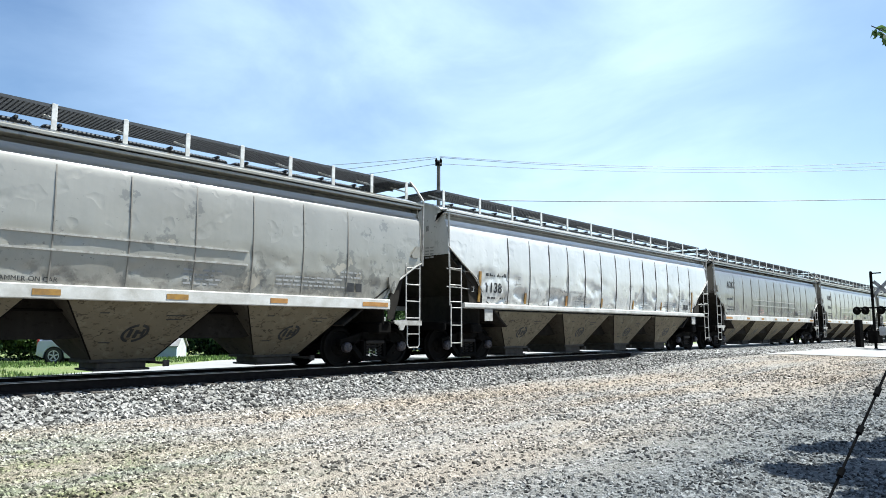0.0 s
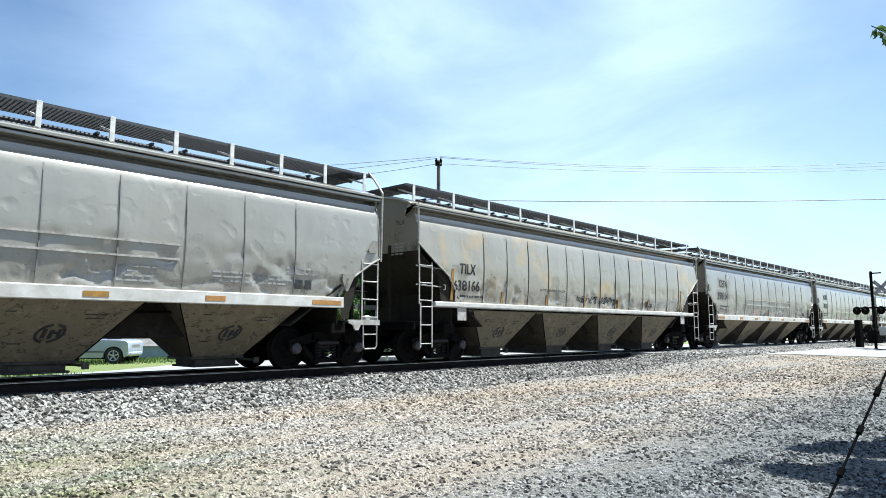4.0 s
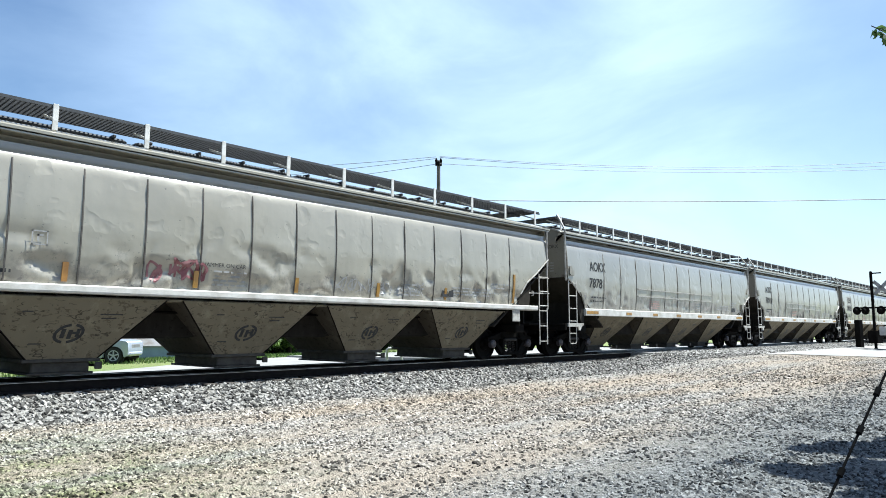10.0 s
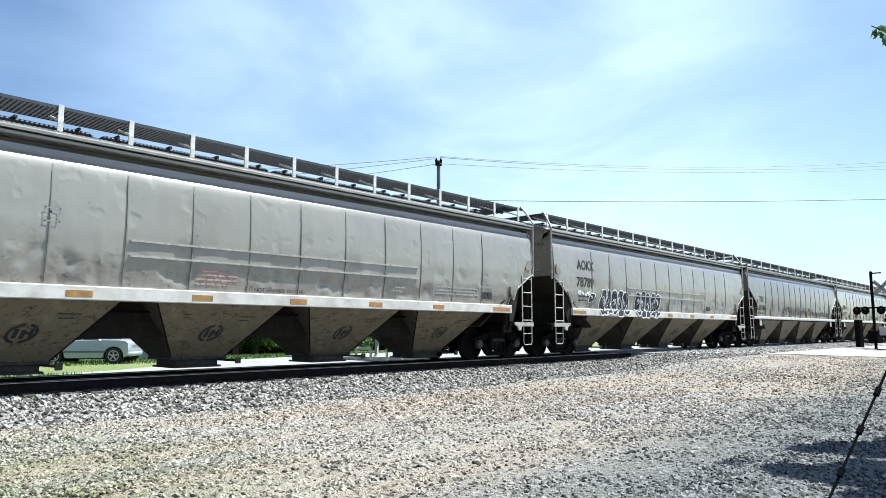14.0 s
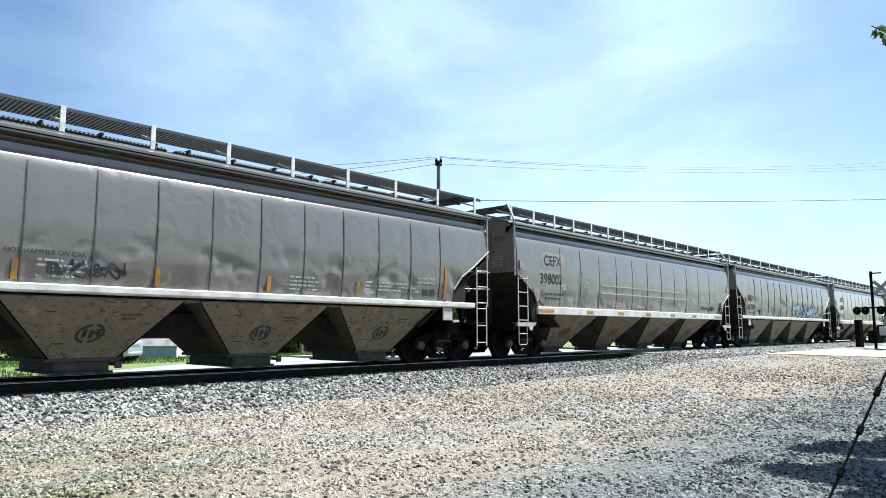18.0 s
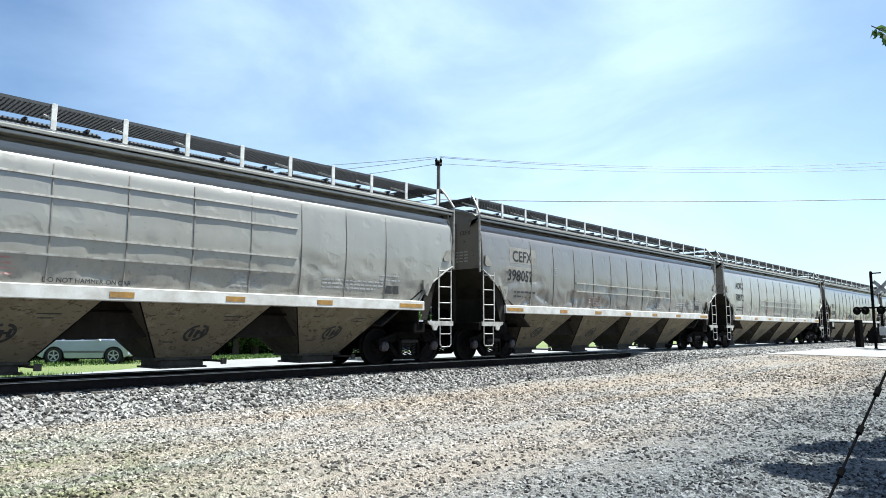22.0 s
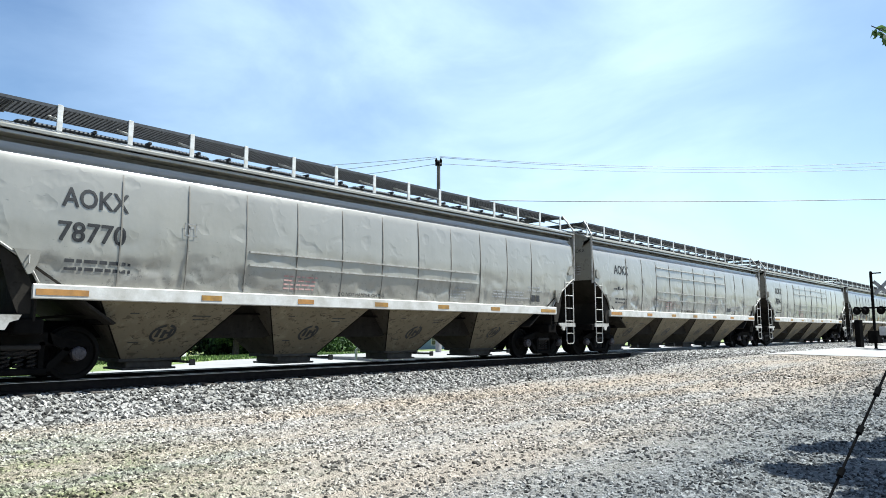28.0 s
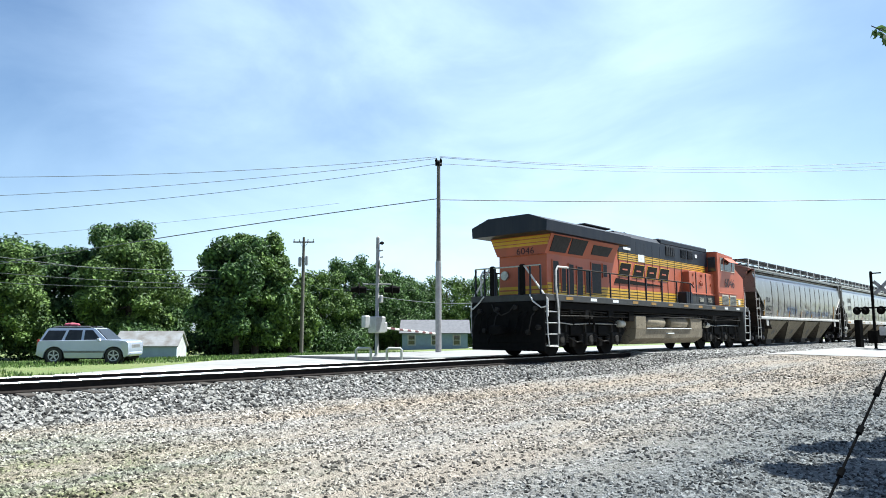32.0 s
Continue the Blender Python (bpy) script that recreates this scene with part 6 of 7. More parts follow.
def near_road():
    """Road that rises to the crossing and bends away on this side."""
    ys = [12.2, 11.7, 11.2, 10.5, 9.8, 9.0, 8.0, 6.5, 4.5, 2, -4, -12, -60]
    left = [25, 26.8, 29.5, 33.0, 36.0, 37.8, 39.3, 41.0, 42.4, 43.5, 45, 47, 56]
    rows = []
    for y, x0 in zip(ys, left):
        rows.append([(x0 + (60 + (12.2 - y) * 0.25 - x0) * i / 8, y) for i in range(9)])
    mb = MB()
    for off in (0.028, -0.2):
        o = len(mb.v)
        for r in rows:
            for x, y in r:
                mb.v.append((x, y, max(ground_height(x, y) + off, RT - 0.012 + (off - 0.028) if y > 12.1 else -9)))
        for j in range(len(rows) - 1):
            for i in range(8):
                mb.f.append((o + j * 9 + i, o + j * 9 + i + 1, o + (j + 1) * 9 + i + 1, o + (j + 1) * 9 + i))
    tagged(part("road", mb, M_road, None), "pale sunlit concrete road leading over the crossing", "road", kind="structure")


near_road()
sheet("road_beyond", [(25, 15.3, RT - 0.012), (45, 15.3, RT - 0.012), (45, 19.0, 0.30), (45, 32.0, 0.02), (22, 32.0, 0.02), (22, 20.5, 0.22)], M_road, "pale road beyond the crossing", "road", 0.3)
sheet("side_road", [(5.5, 24.9, -0.12), (22, 21.6, -0.06), (22, 32.0, -0.05), (17.5, 31.6, -0.08), (14.5, 29.6, -0.10), (11.0, 27.2, -0.11), (5.5, 25.3, -0.12)], M_road, "pale gravel side road along the track", "road", 0.3)
sheet("gravel_apron", [(45.004, 18.6, 0.03), (240, 18.6, 0.03), (240, 30.0, 0.02), (45.004, 30.0, 0.02)], M_road, "pale gravel strip along the far side of the track", "road", 0.3)
crossing = tagged(new("crossing_panels"), "concrete crossing panels laid flush with the rails", "level crossing", kind="structure")
for i in range(13):
    for y0, y1 in ((-1.55, -0.80), (-0.68, 0.68), (0.80, 1.55)):
        part("panel", MB().box((25.0 + i * 2.5, TY + y0, RT - 0.25), (27.47 + i * 2.5, TY + y1, RT - 0.014), 0.012), M_road, crossing)

M_bark = surface("tree_bark", (0.10, 0.08, 0.06), (0.05, 0.04, 0.03), 0.9, 0, 6, 0.7, 30, 0.6)


def leaf_material(name, a, b_):
    m, n, l, b = nodes_of(name)
    geo = n.new("ShaderNodeNewGeometry")
    tc = n.new("ShaderNodeTexCoord").outputs["Object"]
    c = ramp(n, l, geo.outputs["Random Per Island"], 0.0, 1.0, (*a, 1), (*b_, 1))
    c = mix(n, l, ramp(n, l, noise_node(n, l, tc, 0.6, 3), 0.4, 0.65, (0, 0, 0, 1), (0.6, 0.6, 0.6, 1)), c, tuple(x * 0.55 for x in a))
    l.new(c, b.inputs["Base Color"])
    b.inputs["Roughness"].default_value = 0.6
    b.inputs["Specular IOR Level"].default_value = 0.25
    tr = n.new("ShaderNodeBsdfTranslucent")
    l.new(c, tr.inputs["Color"])
    ms = n.new("ShaderNodeMixShader")
    ms.inputs[0].default_value = 0.22
    l.new(b.outputs[0], ms.inputs[1])
    l.new(tr.outputs[0], ms.inputs[2])
    l.new(ms.outputs[0], n["Material Output"].inputs["Surface"])
    return m


M_leaf = leaf_material("broad_leaves", (0.014, 0.038, 0.014), (0.15, 0.25, 0.075))
M_leaf2 = leaf_material("yellowish_leaves", (0.024, 0.055, 0.014), (0.20, 0.30, 0.075))


def leaves_mesh(name, centres, radii, count, size, rng):
    """Leaf sprays spread through overlapping clumps, thicker towards their outsides."""
    C, Rr = np.array(centres), np.array(radii)
    k = rng.choice(len(C), count, p=(Rr ** 2) / (Rr ** 2).sum())
    d = rng.normal(size=(count, 3))
    d /= np.linalg.norm(d, axis=1)[:, None]
    rad = Rr[k] * (0.45 + 0.85 * rng.uniform(0, 1, count) ** 1.1)
    p = C[k] + d * rad[:, None] * np.array([1, 1, 0.85])
    n = d + rng.normal(size=(count, 3)) * 0.7 + np.array([0, 0, 0.4])
    n /= np.linalg.norm(n, axis=1)[:, None]
    u = np.cross(n, rng.normal(size=(count, 3)))
    u /= np.linalg.norm(u, axis=1)[:, None]
    v = np.cross(n, u)
    s = size * rng.uniform(0.6, 1.4, count)[:, None]
    q = np.stack([p - u * s, p - v * s * 0.55, p + u * s, p + v * s * 0.55], 1)
    q[:, 1] += n * s * 0.2
    q[:, 3] += n * s * 0.2
    f = np.arange(count * 4).reshape(-1, 4)
    me = bpy.data.meshes.new(name)
    me.from_pydata(q.reshape(-1, 3).tolist(), [], f.tolist())
    return me


def tree(x, y, h, r, seed, material, label, lean=0.0, count=6000, leaf=0.30, low=0.22):
    rng = np.random.RandomState(seed)
    z0 = ground_height(x, y) - 0.05
    T = tagged(new("tree"), label, "tree", "trees beyond the road")
    T.location = (x, y, z0)
    mb = MB()
    mb.tube([(0, 0, 0), (0.05, 0.03, h * 0.2), (lean * 0.4, 0.05, h * 0.5), (lean, 0, h * 0.8)], [0.030 * h, 0.024 * h, 0.016 * h, 0.006 * h], 8)
    part("trunk", mb, M_bark, T, "brown bark trunk", True)
    centres, radii = [], []
    for i in range(120):
        a = rng.uniform(0, 2 * math.pi)
        zz = h * rng.uniform(low + 0.12, 0.93)
        rr = r * (1.0 - 0.60 * abs(zz / h - 0.50) / 0.48) * rng.uniform(0.25, 1.0) ** 0.6
        c = (rr * math.cos(a) + lean * zz / h, rr * math.sin(a), zz)
        centres.append(c)
        radii.append(r * rng.uniform(0.09, 0.21))
        if i < 7:
            lb = MB().tube([(lean * 0.2, 0, h * rng.uniform(0.25, 0.5)), (c[0] * 0.6, c[1] * 0.6, zz * 0.85), c], [0.010 * h, 0.006 * h, 0.002 * h], 6)
            part("limb", lb, M_bark, T)
    centres.append((lean, 0, h * 0.88)); radii.append(r * 0.15)
    centres.append((lean, 0, h * 0.55)); radii.append(r * 0.4)
    cr = link("crown", leaves_mesh("crown", centres, radii, count, leaf, rng), material, T, "dense leafy crown with gaps")
    return T


TREES = [
    # x, y, height, radius, yellowish
    (14.0, 92, 15.0, 6.5, 0), (20.5, 88, 14.5, 6.2, 0), (26.5, 84, 14.0, 6.0, 0), (31.5, 79, 17.0, 5.4, 0), (29.0, 70, 13.2, 5.4, 1), (36.0, 78, 9.0, 4.6, 0), (10.0, 76, 12.0, 6.0, 0), (19, 76, 12.5, 5.0, 1),
    (35.6, 57.0, 12.8, 4.9, 1), (33.0, 56.0, 11.4, 4.4, 0), (39.4, 56.8, 6.5, 2.8, 1),
    (56.0, 74, 11.8, 5.2, 1), (62.5, 75, 14.6, 5.4, 0), (68.0, 76, 14.0, 5.6, 0), (50.0, 80, 10.2, 5.5, 0), (74, 78, 12.0, 5.4, 0),
    (84.0, 84, 13.5, 6.0, 0), (90.0, 82, 14.0, 6.0, 1), (97, 78, 14.5, 6.0, 0), (105, 76, 14.0, 6.2, 0), (46.0, 68, 7.0, 4.2, 1),
]
for i, (x, y, h, r, k) in enumerate(TREES):
    tree(x, y, h * 0.94, r, 40 + i, M_leaf2 if k else M_leaf, "tall broad-leaved tree with a %s green crown" % ("yellowish" if k else "dark"), count=34000 if x < 45 else 18000, leaf=0.19, low=0.02)


def hedge(x, y, w, d, h, seed, label):
    rng = np.random.RandomState(seed)
    n = int(w / 1.1) + 2
    cs = [(rng.uniform(-w / 2, w / 2), rng.uniform(-d / 2, d / 2), h * rng.uniform(0.2, 0.6)) for _ in range(n * 2)]
    rs = [h * rng.uniform(0.3, 0.5) for _ in cs]
    ob = new("shrubs", leaves_mesh("shrubs", cs, rs, int(700 * w), 0.2, rng))
    ob.data.materials.append(M_leaf)
    ob.location = (x, y, ground_height(x, y))
    tagged(ob, label, "shrubs", kind="stuff")
    return ob


for i, (x, y, w, d, h) in enumerate([(22, 78, 26, 5, 5.0), (31, 62, 12, 3, 3.0), (52, 72, 22, 4, 4.2), (66, 82, 26, 4, 5.0), (92, 86, 30, 4, 5.5), (38.5, 60, 8, 3, 2.6)]):
    hedge(x, y, w, d, h, 70 + i, "dark green undergrowth below the trees")

# grass tufts between the side road and the vehicle
rng_g = np.random.RandomState(5)
tn = 16000
tx = rng_g.uniform(-8, 34, tn)
ty = rng_g.uniform(26.6, 46, tn)
ty = np.where((tx > 8) & (ty < 32.2), ty + 6.0, ty)
tx, ty = np.append(tx, rng_g.uniform(-8, 9, 6000)), np.append(ty, rng_g.uniform(19.5, 26.5, 6000))
tn += 6000
tz = np.array([ground_height(a, b) for a, b in zip(tx, ty)])
th = rng_g.uniform(0.06, 0.2, tn)
ta = rng_g.uniform(0, math.pi, tn)
q = np.stack([np.stack([tx - 0.03 * np.cos(ta), ty - 0.03 * np.sin(ta), tz], 1), np.stack([tx + 0.03 * np.cos(ta), ty + 0.03 * np.sin(ta), tz], 1),
              np.stack([tx + rng_g.uniform(-.06, .06, tn), ty + rng_g.uniform(-.06, .06, tn), tz + th], 1)], 1)
gm = bpy.data.meshes.new("grass")
gm.from_pydata(q.reshape(-1, 3).tolist(), [], np.arange(tn * 3).reshape(-1, 3).tolist())
gm.materials.append(M_leaf2)
tagged(new("grass", gm), "rough sunlit grass beside the road", "grass", kind="stuff")

# ---- poles and wires ----
M_pole = surface("weathered_pole_wood", (0.15, 0.135, 0.12), (0.09, 0.08, 0.072), 0.9, 0, 3, 0.6, 25, 0.4)
M_polegrey = surface("grey_steel_pole", (0.36, 0.35, 0.34), (0.26, 0.25, 0.25), 0.6, 0.2, 4)
M_wire = surface("weathered_wire", (0.16, 0.17, 0.18), (0.12, 0.12, 0.13), 0.6, 0.4, 4)
M_palewire = surface("bare_aluminium_wire", (0.62, 0.63, 0.63), (0.5, 0.5, 0.5), 0.45, 0.3, 4)
M_insul = surface("grey_porcelain", (0.34, 0.35, 0.37), (0.25, 0.25, 0.26), 0.35, 0, 6)


def utility_pole(name, x, y, z0, h, r0, r1, label, arm=0.0, cans=0):
    T = tagged(new(name), label, "utility pole")
    T.location = (x, y, z0)
    part("pole", MB().lathe([(r0, 0), (r0 * 0.9, h * 0.4), (r1, h - 0.04), (r1 * 0.7, h)], 12, 'z'), M_pole, T, "tapered wooden pole", True)
    d = Vector((0.735, -0.678, 0))
    if arm:
        a = MB().box((-arm, -0.05, h - 0.55), (arm, 0.05, h - 0.43), 0.01).turned(pose(0, 0, 0, 0, 0, -47))
        part("crossarm", a, M_pole, T)
        for q in (-arm + 0.08, -arm * 0.4, arm * 0.4, arm - 0.08):
            part("insulator", MB().lathe([(0.05, h - 0.42), (0.07, h - 0.36), (0.04, h - 0.28), (0.06, h - 0.24), (0.02, h - 0.18)], 8, 'z', (q * 0.68, -q * 0.73, 0)), M_insul, T)
        part("brace", MB().tube([(-arm * 0.4, 0, h - 0.5), (0, 0, h - 1.1), (arm * 0.4, 0, h - 0.5)], 0.02).turned(pose(0, 0, 0, 0, 0, -47)), M_pole, T)
    for i in range(cans):
        s = -1 if i == 0 else 1
        part("transformer_can", MB().lathe([(0.05, h - 2.85), (0.15, h - 2.8), (0.16, h - 2.05), (0.13, h - 1.95), (0.05, h - 1.9)], 14, 'z', (s * 0.22, -s * 0.24, 0.12 * i)), M_insul, T, "grey transformer can", True)
    return T


pole_a = utility_pole("utility_pole", 38.08, 53.11, ground_height(38, 53.1), 11.0, 0.19, 0.12, "wooden utility pole with crossarm and transformers beside the road", 1.0, 2)
pole_b = utility_pole("utility_pole", 30.69, 28.67, 0.0, 12.1, 0.17, 0.11, "tall weathered wooden utility pole beside the road")
part("pole_top_bracket", MB().box((-0.16, -0.16, 11.75), (0.16, 0.16, 12.0), 0.02).lathe([(0.07, 12.0), (0.09, 12.1), (0.03, 12.25)], 8, 'z', (-0.1, 0.1, 0)).lathe([(0.07, 12.0), (0.09, 12.1), (0.03, 12.25)], 8, 'z', (0.1, -0.1, 0)), M_dark, pole_b)
part("steel_sleeve", MB().lathe([(0.19, 0.0), (0.19, 5.6), (0.175, 5.7)], 12, 'z'), M_polegrey, pole_b, "pale lower sleeve")


def wire(a, b, sag, r=0.014, label="dark overhead power line"):
    a, b = Vector(a), Vector(b)
    pts = []
    for i in range(25):
        t = i / 24
        p = a.lerp(b, t)
        p.z -= sag * 4 * t * (1 - t)
        pts.append(p)
    ob = part("power_line", MB().tube(pts, r, 5), M_wire, None)
    return tagged(ob, label, "power line", "power lines")


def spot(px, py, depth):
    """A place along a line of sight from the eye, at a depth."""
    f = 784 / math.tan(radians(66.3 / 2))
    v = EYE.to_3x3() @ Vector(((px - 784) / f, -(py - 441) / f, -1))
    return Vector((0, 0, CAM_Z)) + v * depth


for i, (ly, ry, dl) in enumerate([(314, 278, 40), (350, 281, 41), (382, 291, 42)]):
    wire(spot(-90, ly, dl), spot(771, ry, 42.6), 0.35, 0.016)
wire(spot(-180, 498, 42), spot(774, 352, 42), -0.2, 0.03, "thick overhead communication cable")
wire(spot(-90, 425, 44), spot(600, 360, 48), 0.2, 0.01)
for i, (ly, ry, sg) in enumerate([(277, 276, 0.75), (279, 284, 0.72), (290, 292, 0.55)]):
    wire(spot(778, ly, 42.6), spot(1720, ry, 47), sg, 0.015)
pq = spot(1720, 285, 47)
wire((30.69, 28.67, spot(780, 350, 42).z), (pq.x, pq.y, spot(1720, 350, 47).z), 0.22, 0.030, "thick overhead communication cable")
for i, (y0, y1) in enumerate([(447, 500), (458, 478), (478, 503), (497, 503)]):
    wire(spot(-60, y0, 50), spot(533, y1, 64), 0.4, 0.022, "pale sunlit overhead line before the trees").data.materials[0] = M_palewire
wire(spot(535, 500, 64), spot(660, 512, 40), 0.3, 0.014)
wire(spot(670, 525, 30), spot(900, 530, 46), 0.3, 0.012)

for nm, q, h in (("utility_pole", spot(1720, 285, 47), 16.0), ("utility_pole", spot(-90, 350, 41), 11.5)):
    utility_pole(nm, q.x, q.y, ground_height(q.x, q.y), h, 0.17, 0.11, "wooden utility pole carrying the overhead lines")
# ---- far crossing signal ----
M_alu = surface("aluminium_signal_paint", (0.50, 0.51, 0.52), (0.38, 0.38, 0.38), 0.5, 0.3, 6)
M_redw = surface("dark_red_gate_stripe", (0.12, 0.02, 0.018), (0.08, 0.02, 0.018), 0.5)
SIG = tagged(new("crossing_signal"), "grey level-crossing signal mast with lowered striped gate", "crossing signal")
SIG.location = (18.75, 20.97, 0.35)
part("mast", MB().lathe([(0.14, 0), (0.075, 0.1), (0.075, 4.9), (0.03, 4.95)], 12, 'z'), M_polegrey, SIG, "", True)
part("gate_mechanism", MB().box((-0.28, -0.24, 0.95), (0.28, 0.24, 1.62), 0.03).box((0.28, -0.1, 1.0), (0.5, 0.1, 1.4), 0.02), M_alu, SIG, "grey gate mechanism box")
part("counterweight", MB().box((-0.75, -0.12, 1.15), (-0.45, 0.12, 1.65), 0.03), M_alu, SIG)
arm_dir = Vector((0.908, 0.416, 0)).normalized()
for i in range(14):
    p0 = arm_dir * (0.4 + i * 0.5)
    p1 = arm_dir * (0.4 + (i + 1) * 0.5)
    z = 1.18 - 0.02 * i
    part("gate_stripe", MB().tube([(p0.x, p0.y, z), (p1.x, p1.y, z - 0.02)], 0.05, 6), M_white if i % 2 else M_redw, SIG)
right = Vector((0.678, -0.735, 0))
for u in (-0.75, 0.62):
    c = right * u
    lamp = part("lamp_hood", MB().tube([c + Vector((0, 0, 2.72)) - right * 0.34, c + Vector((0, 0, 2.74)), c + Vector((0, 0, 2.72)) + right * 0.30], [0.10, 0.15, 0.13], 12), M_dark, SIG, "long dark lamp hood")
    part("lamp_disc", MB().tube([c + Vector((0, 0, 2.74)) - right * 0.02, c + Vector((0, 0, 2.74)) + right * 0.02], 0.24, 18), M_dark, lamp, "round black lamp backing")
part("lamp_arm", MB().tube([right * -0.6 + Vector((0, 0, 2.95)), right * 0.55 + Vector((0, 0, 2.95))], 0.03), M_polegrey, SIG)
for z in (4.05, 4.32, 3.3):
    part("bracket", MB().tube([Vector((0, 0, z)), right * 0.22 + Vector((0, 0, z + 0.05))], 0.035, 6), M_alu, SIG)
for a in (40, -40):
    part("crossbuck_blade", MB().box((-0.02, -0.6, -0.115), (0.02, 0.6, 0.115), 0.005).turned(Matrix.Translation((0.1, 0, 3.6)) @ pose(0, 0, 0, a, 0, -42)), M_polegrey, SIG)
part("bell", MB().lathe([(0.03, 4.6), (0.10, 4.64), (0.08, 4.70), (0.02, 4.74)], 12, 'z', (0.12, -0.12, 0)), M_dark, SIG)
part("cable_box", MB().box((0.1, -0.1, 2.2), (0.26, 0.1, 2.5), 0.02), M_alu, SIG)


def guard(x, y, z):
    g = tagged(new("guard_rail"), "grey pipe guard rail around the signal foundation", "guard rail", "guard rails")
    g.location = (x, y, z)
    g.rotation_euler = (0, 0, radians(-47))
    part("guard_pipe", MB().tube([(-0.3, 0, -0.1), (-0.3, 0, 0.32), (-0.24, 0, 0.38), (0.24, 0, 0.38), (0.3, 0, 0.32), (0.3, 0, -0.1)], 0.055, 8), M_alu, g, "", True)


guard(18.40, 21.38, 0.30)
guard(19.24, 20.44, 0.30)

# ---- near crossing signal, by the road ----
S2 = tagged(new("crossing_signal"), "dark level-crossing signal with crossbuck and flashing-lamp arms", "crossing signal")
S2.location = (51.2, 9.37, 0.20)
S2.rotation_euler = (0, 0, radians(-20))
part("mast", MB().lathe([(0.15, 0), (0.085, 0.1), (0.085, 5.0), (0.03, 5.05)], 12, 'z'), M_dark, S2, "", True)
part("top_arm", MB().box((-0.03, -0.65, 4.85), (0.03, 0.05, 4.93)), M_dark, S2)
part("lamp_arm", MB().box((-0.05, -1.2, 2.62), (0.05, 1.2, 2.72)), M_dark, S2)
for y in (-1.05, -0.5, 0.5, 1.05):
    d = part("lamp_disc", MB().lathe([(0.02, -0.05), (0.27, -0.04), (0.27, 0.0), (0.02, 0.0)], 16, 'x', (0, y, 2.50)), M_dark, S2, "round black lamp backing")
    part("lamp_hood", MB().lathe([(0.12, -0.25), (0.14, -0.02)], 14, 'x', (0, y, 2.50)), M_dark, d)
for a in (42, -42):
    part("crossbuck_blade", MB().box((0.08, -0.62, -0.115), (0.11, 0.62, 0.115), 0.005).turned(Matrix.Translation((0, -0.55, 3.95)) @ pose(0, 0, 0, a, 0, 0)), M_polegrey, S2)
part("gate_mechanism", MB().box((-0.3, -0.3, 0.4), (0.3, 0.3, 1.2), 0.03).box((-0.2, 0.85, 0.0), (0.2, 1.2, 1.9), 0.03), M_dark, S2)
part("counterweight", MB().box((-0.15, -0.8, 0.9), (0.15, -0.35, 1.45), 0.03), M_alu, S2)
part("foundation", MB().box((-0.5, -0.9, -0.3), (0.5, 0.6, 0.05), 0.02), M_road, S2)

# ---- shed and house ----
M_tin = surface("white_tin_roof", (0.27, 0.275, 0.28), (0.15, 0.135, 0.12), 0.45, 0.1, 1.2, 0.6)
M_bluewall = surface("blue_grey_siding", (0.22, 0.29, 0.38), (0.18, 0.235, 0.31), 0.7, 0, 2)
M_shingle = surface("grey_shingles", (0.15, 0.15, 0.165), (0.10, 0.10, 0.11), 0.9, 0, 3)
M_wpaint = surface("white_wall_paint", (0.46, 0.46, 0.46), (0.36, 0.36, 0.355), 0.6, 0, 2)


def gable(name, x, y, z, turn, w, d, hw, hr, wall, wall2, roof, label, over=0.25):
    T = tagged(new(name), label, name)
    T.matrix_basis = pose(x, y, z, 0, 0, turn)
    part("front_wall", MB().box((-w / 2, -d / 2, 0), (w / 2, -d / 2 + 0.12, hw)), wall, T)
    part("back_wall", MB().box((-w / 2, d / 2 - 0.12, 0), (w / 2, d / 2, hw)), wall, T)
    for s in (-1, 1):
        part("gable_wall", MB().prism([(-d / 2 + 0.12, 0), (d / 2 - 0.12, 0), (d / 2 - 0.12, hw), (0, hr - 0.08), (-d / 2 + 0.12, hw)], s * w / 2, s * (w / 2 - 0.12), 'x'), wall2, T)
        k = hr - hw
        part("roof_slope", MB().prism([(0, hr), (s * (d / 2 + over), hw - k * over / (d / 2)), (s * (d / 2 + over), hw - k * over / (d / 2) + 0.1), (0, hr + 0.12)], -w / 2 - over, w / 2 + over, 'x'), roof, T)
    return T


shed = gable("shed", 23.24, 51.51, ground_height(23, 51.5), -40, 4.4, 3.0, 0.95, 1.95, M_bluewall, M_wpaint, M_tin, "small low shed with white tin roof beside the trees", 0.12)
house = gable("house", 71.0, 67.0, ground_height(71, 67) - 0.15, -47, 9.0, 7.0, 2.55, 4.2, M_bluewall, M_bluewall, M_shingle, "single-storey blue-grey house with grey shingle roof", 0.4)
for x in (-3.2, 0.0, 3.0):
    w = part("window", MB().box((x - 0.45, -3.56, 0.85), (x + 0.45, -3.505, 2.15), 0.01), M_glassdark, house, "white-framed window")
    for (a, b, c, d) in ((-0.55, -0.42, 0.75, 2.25), (0.42, 0.55, 0.75, 2.25), (-0.42, 0.42, 2.12, 2.25), (-0.42, 0.42, 0.75, 0.88), (-0.42, 0.42, 1.45, 1.53)):
        part("window_frame", MB().box((x + a, -3.59, c), (x + b, -3.50, d)), M_wpaint, w)
part("porch_step", MB().box((4.7, -3.6, 0), (5.6, -2.2, 0.5), 0.02), M_wpaint, house)


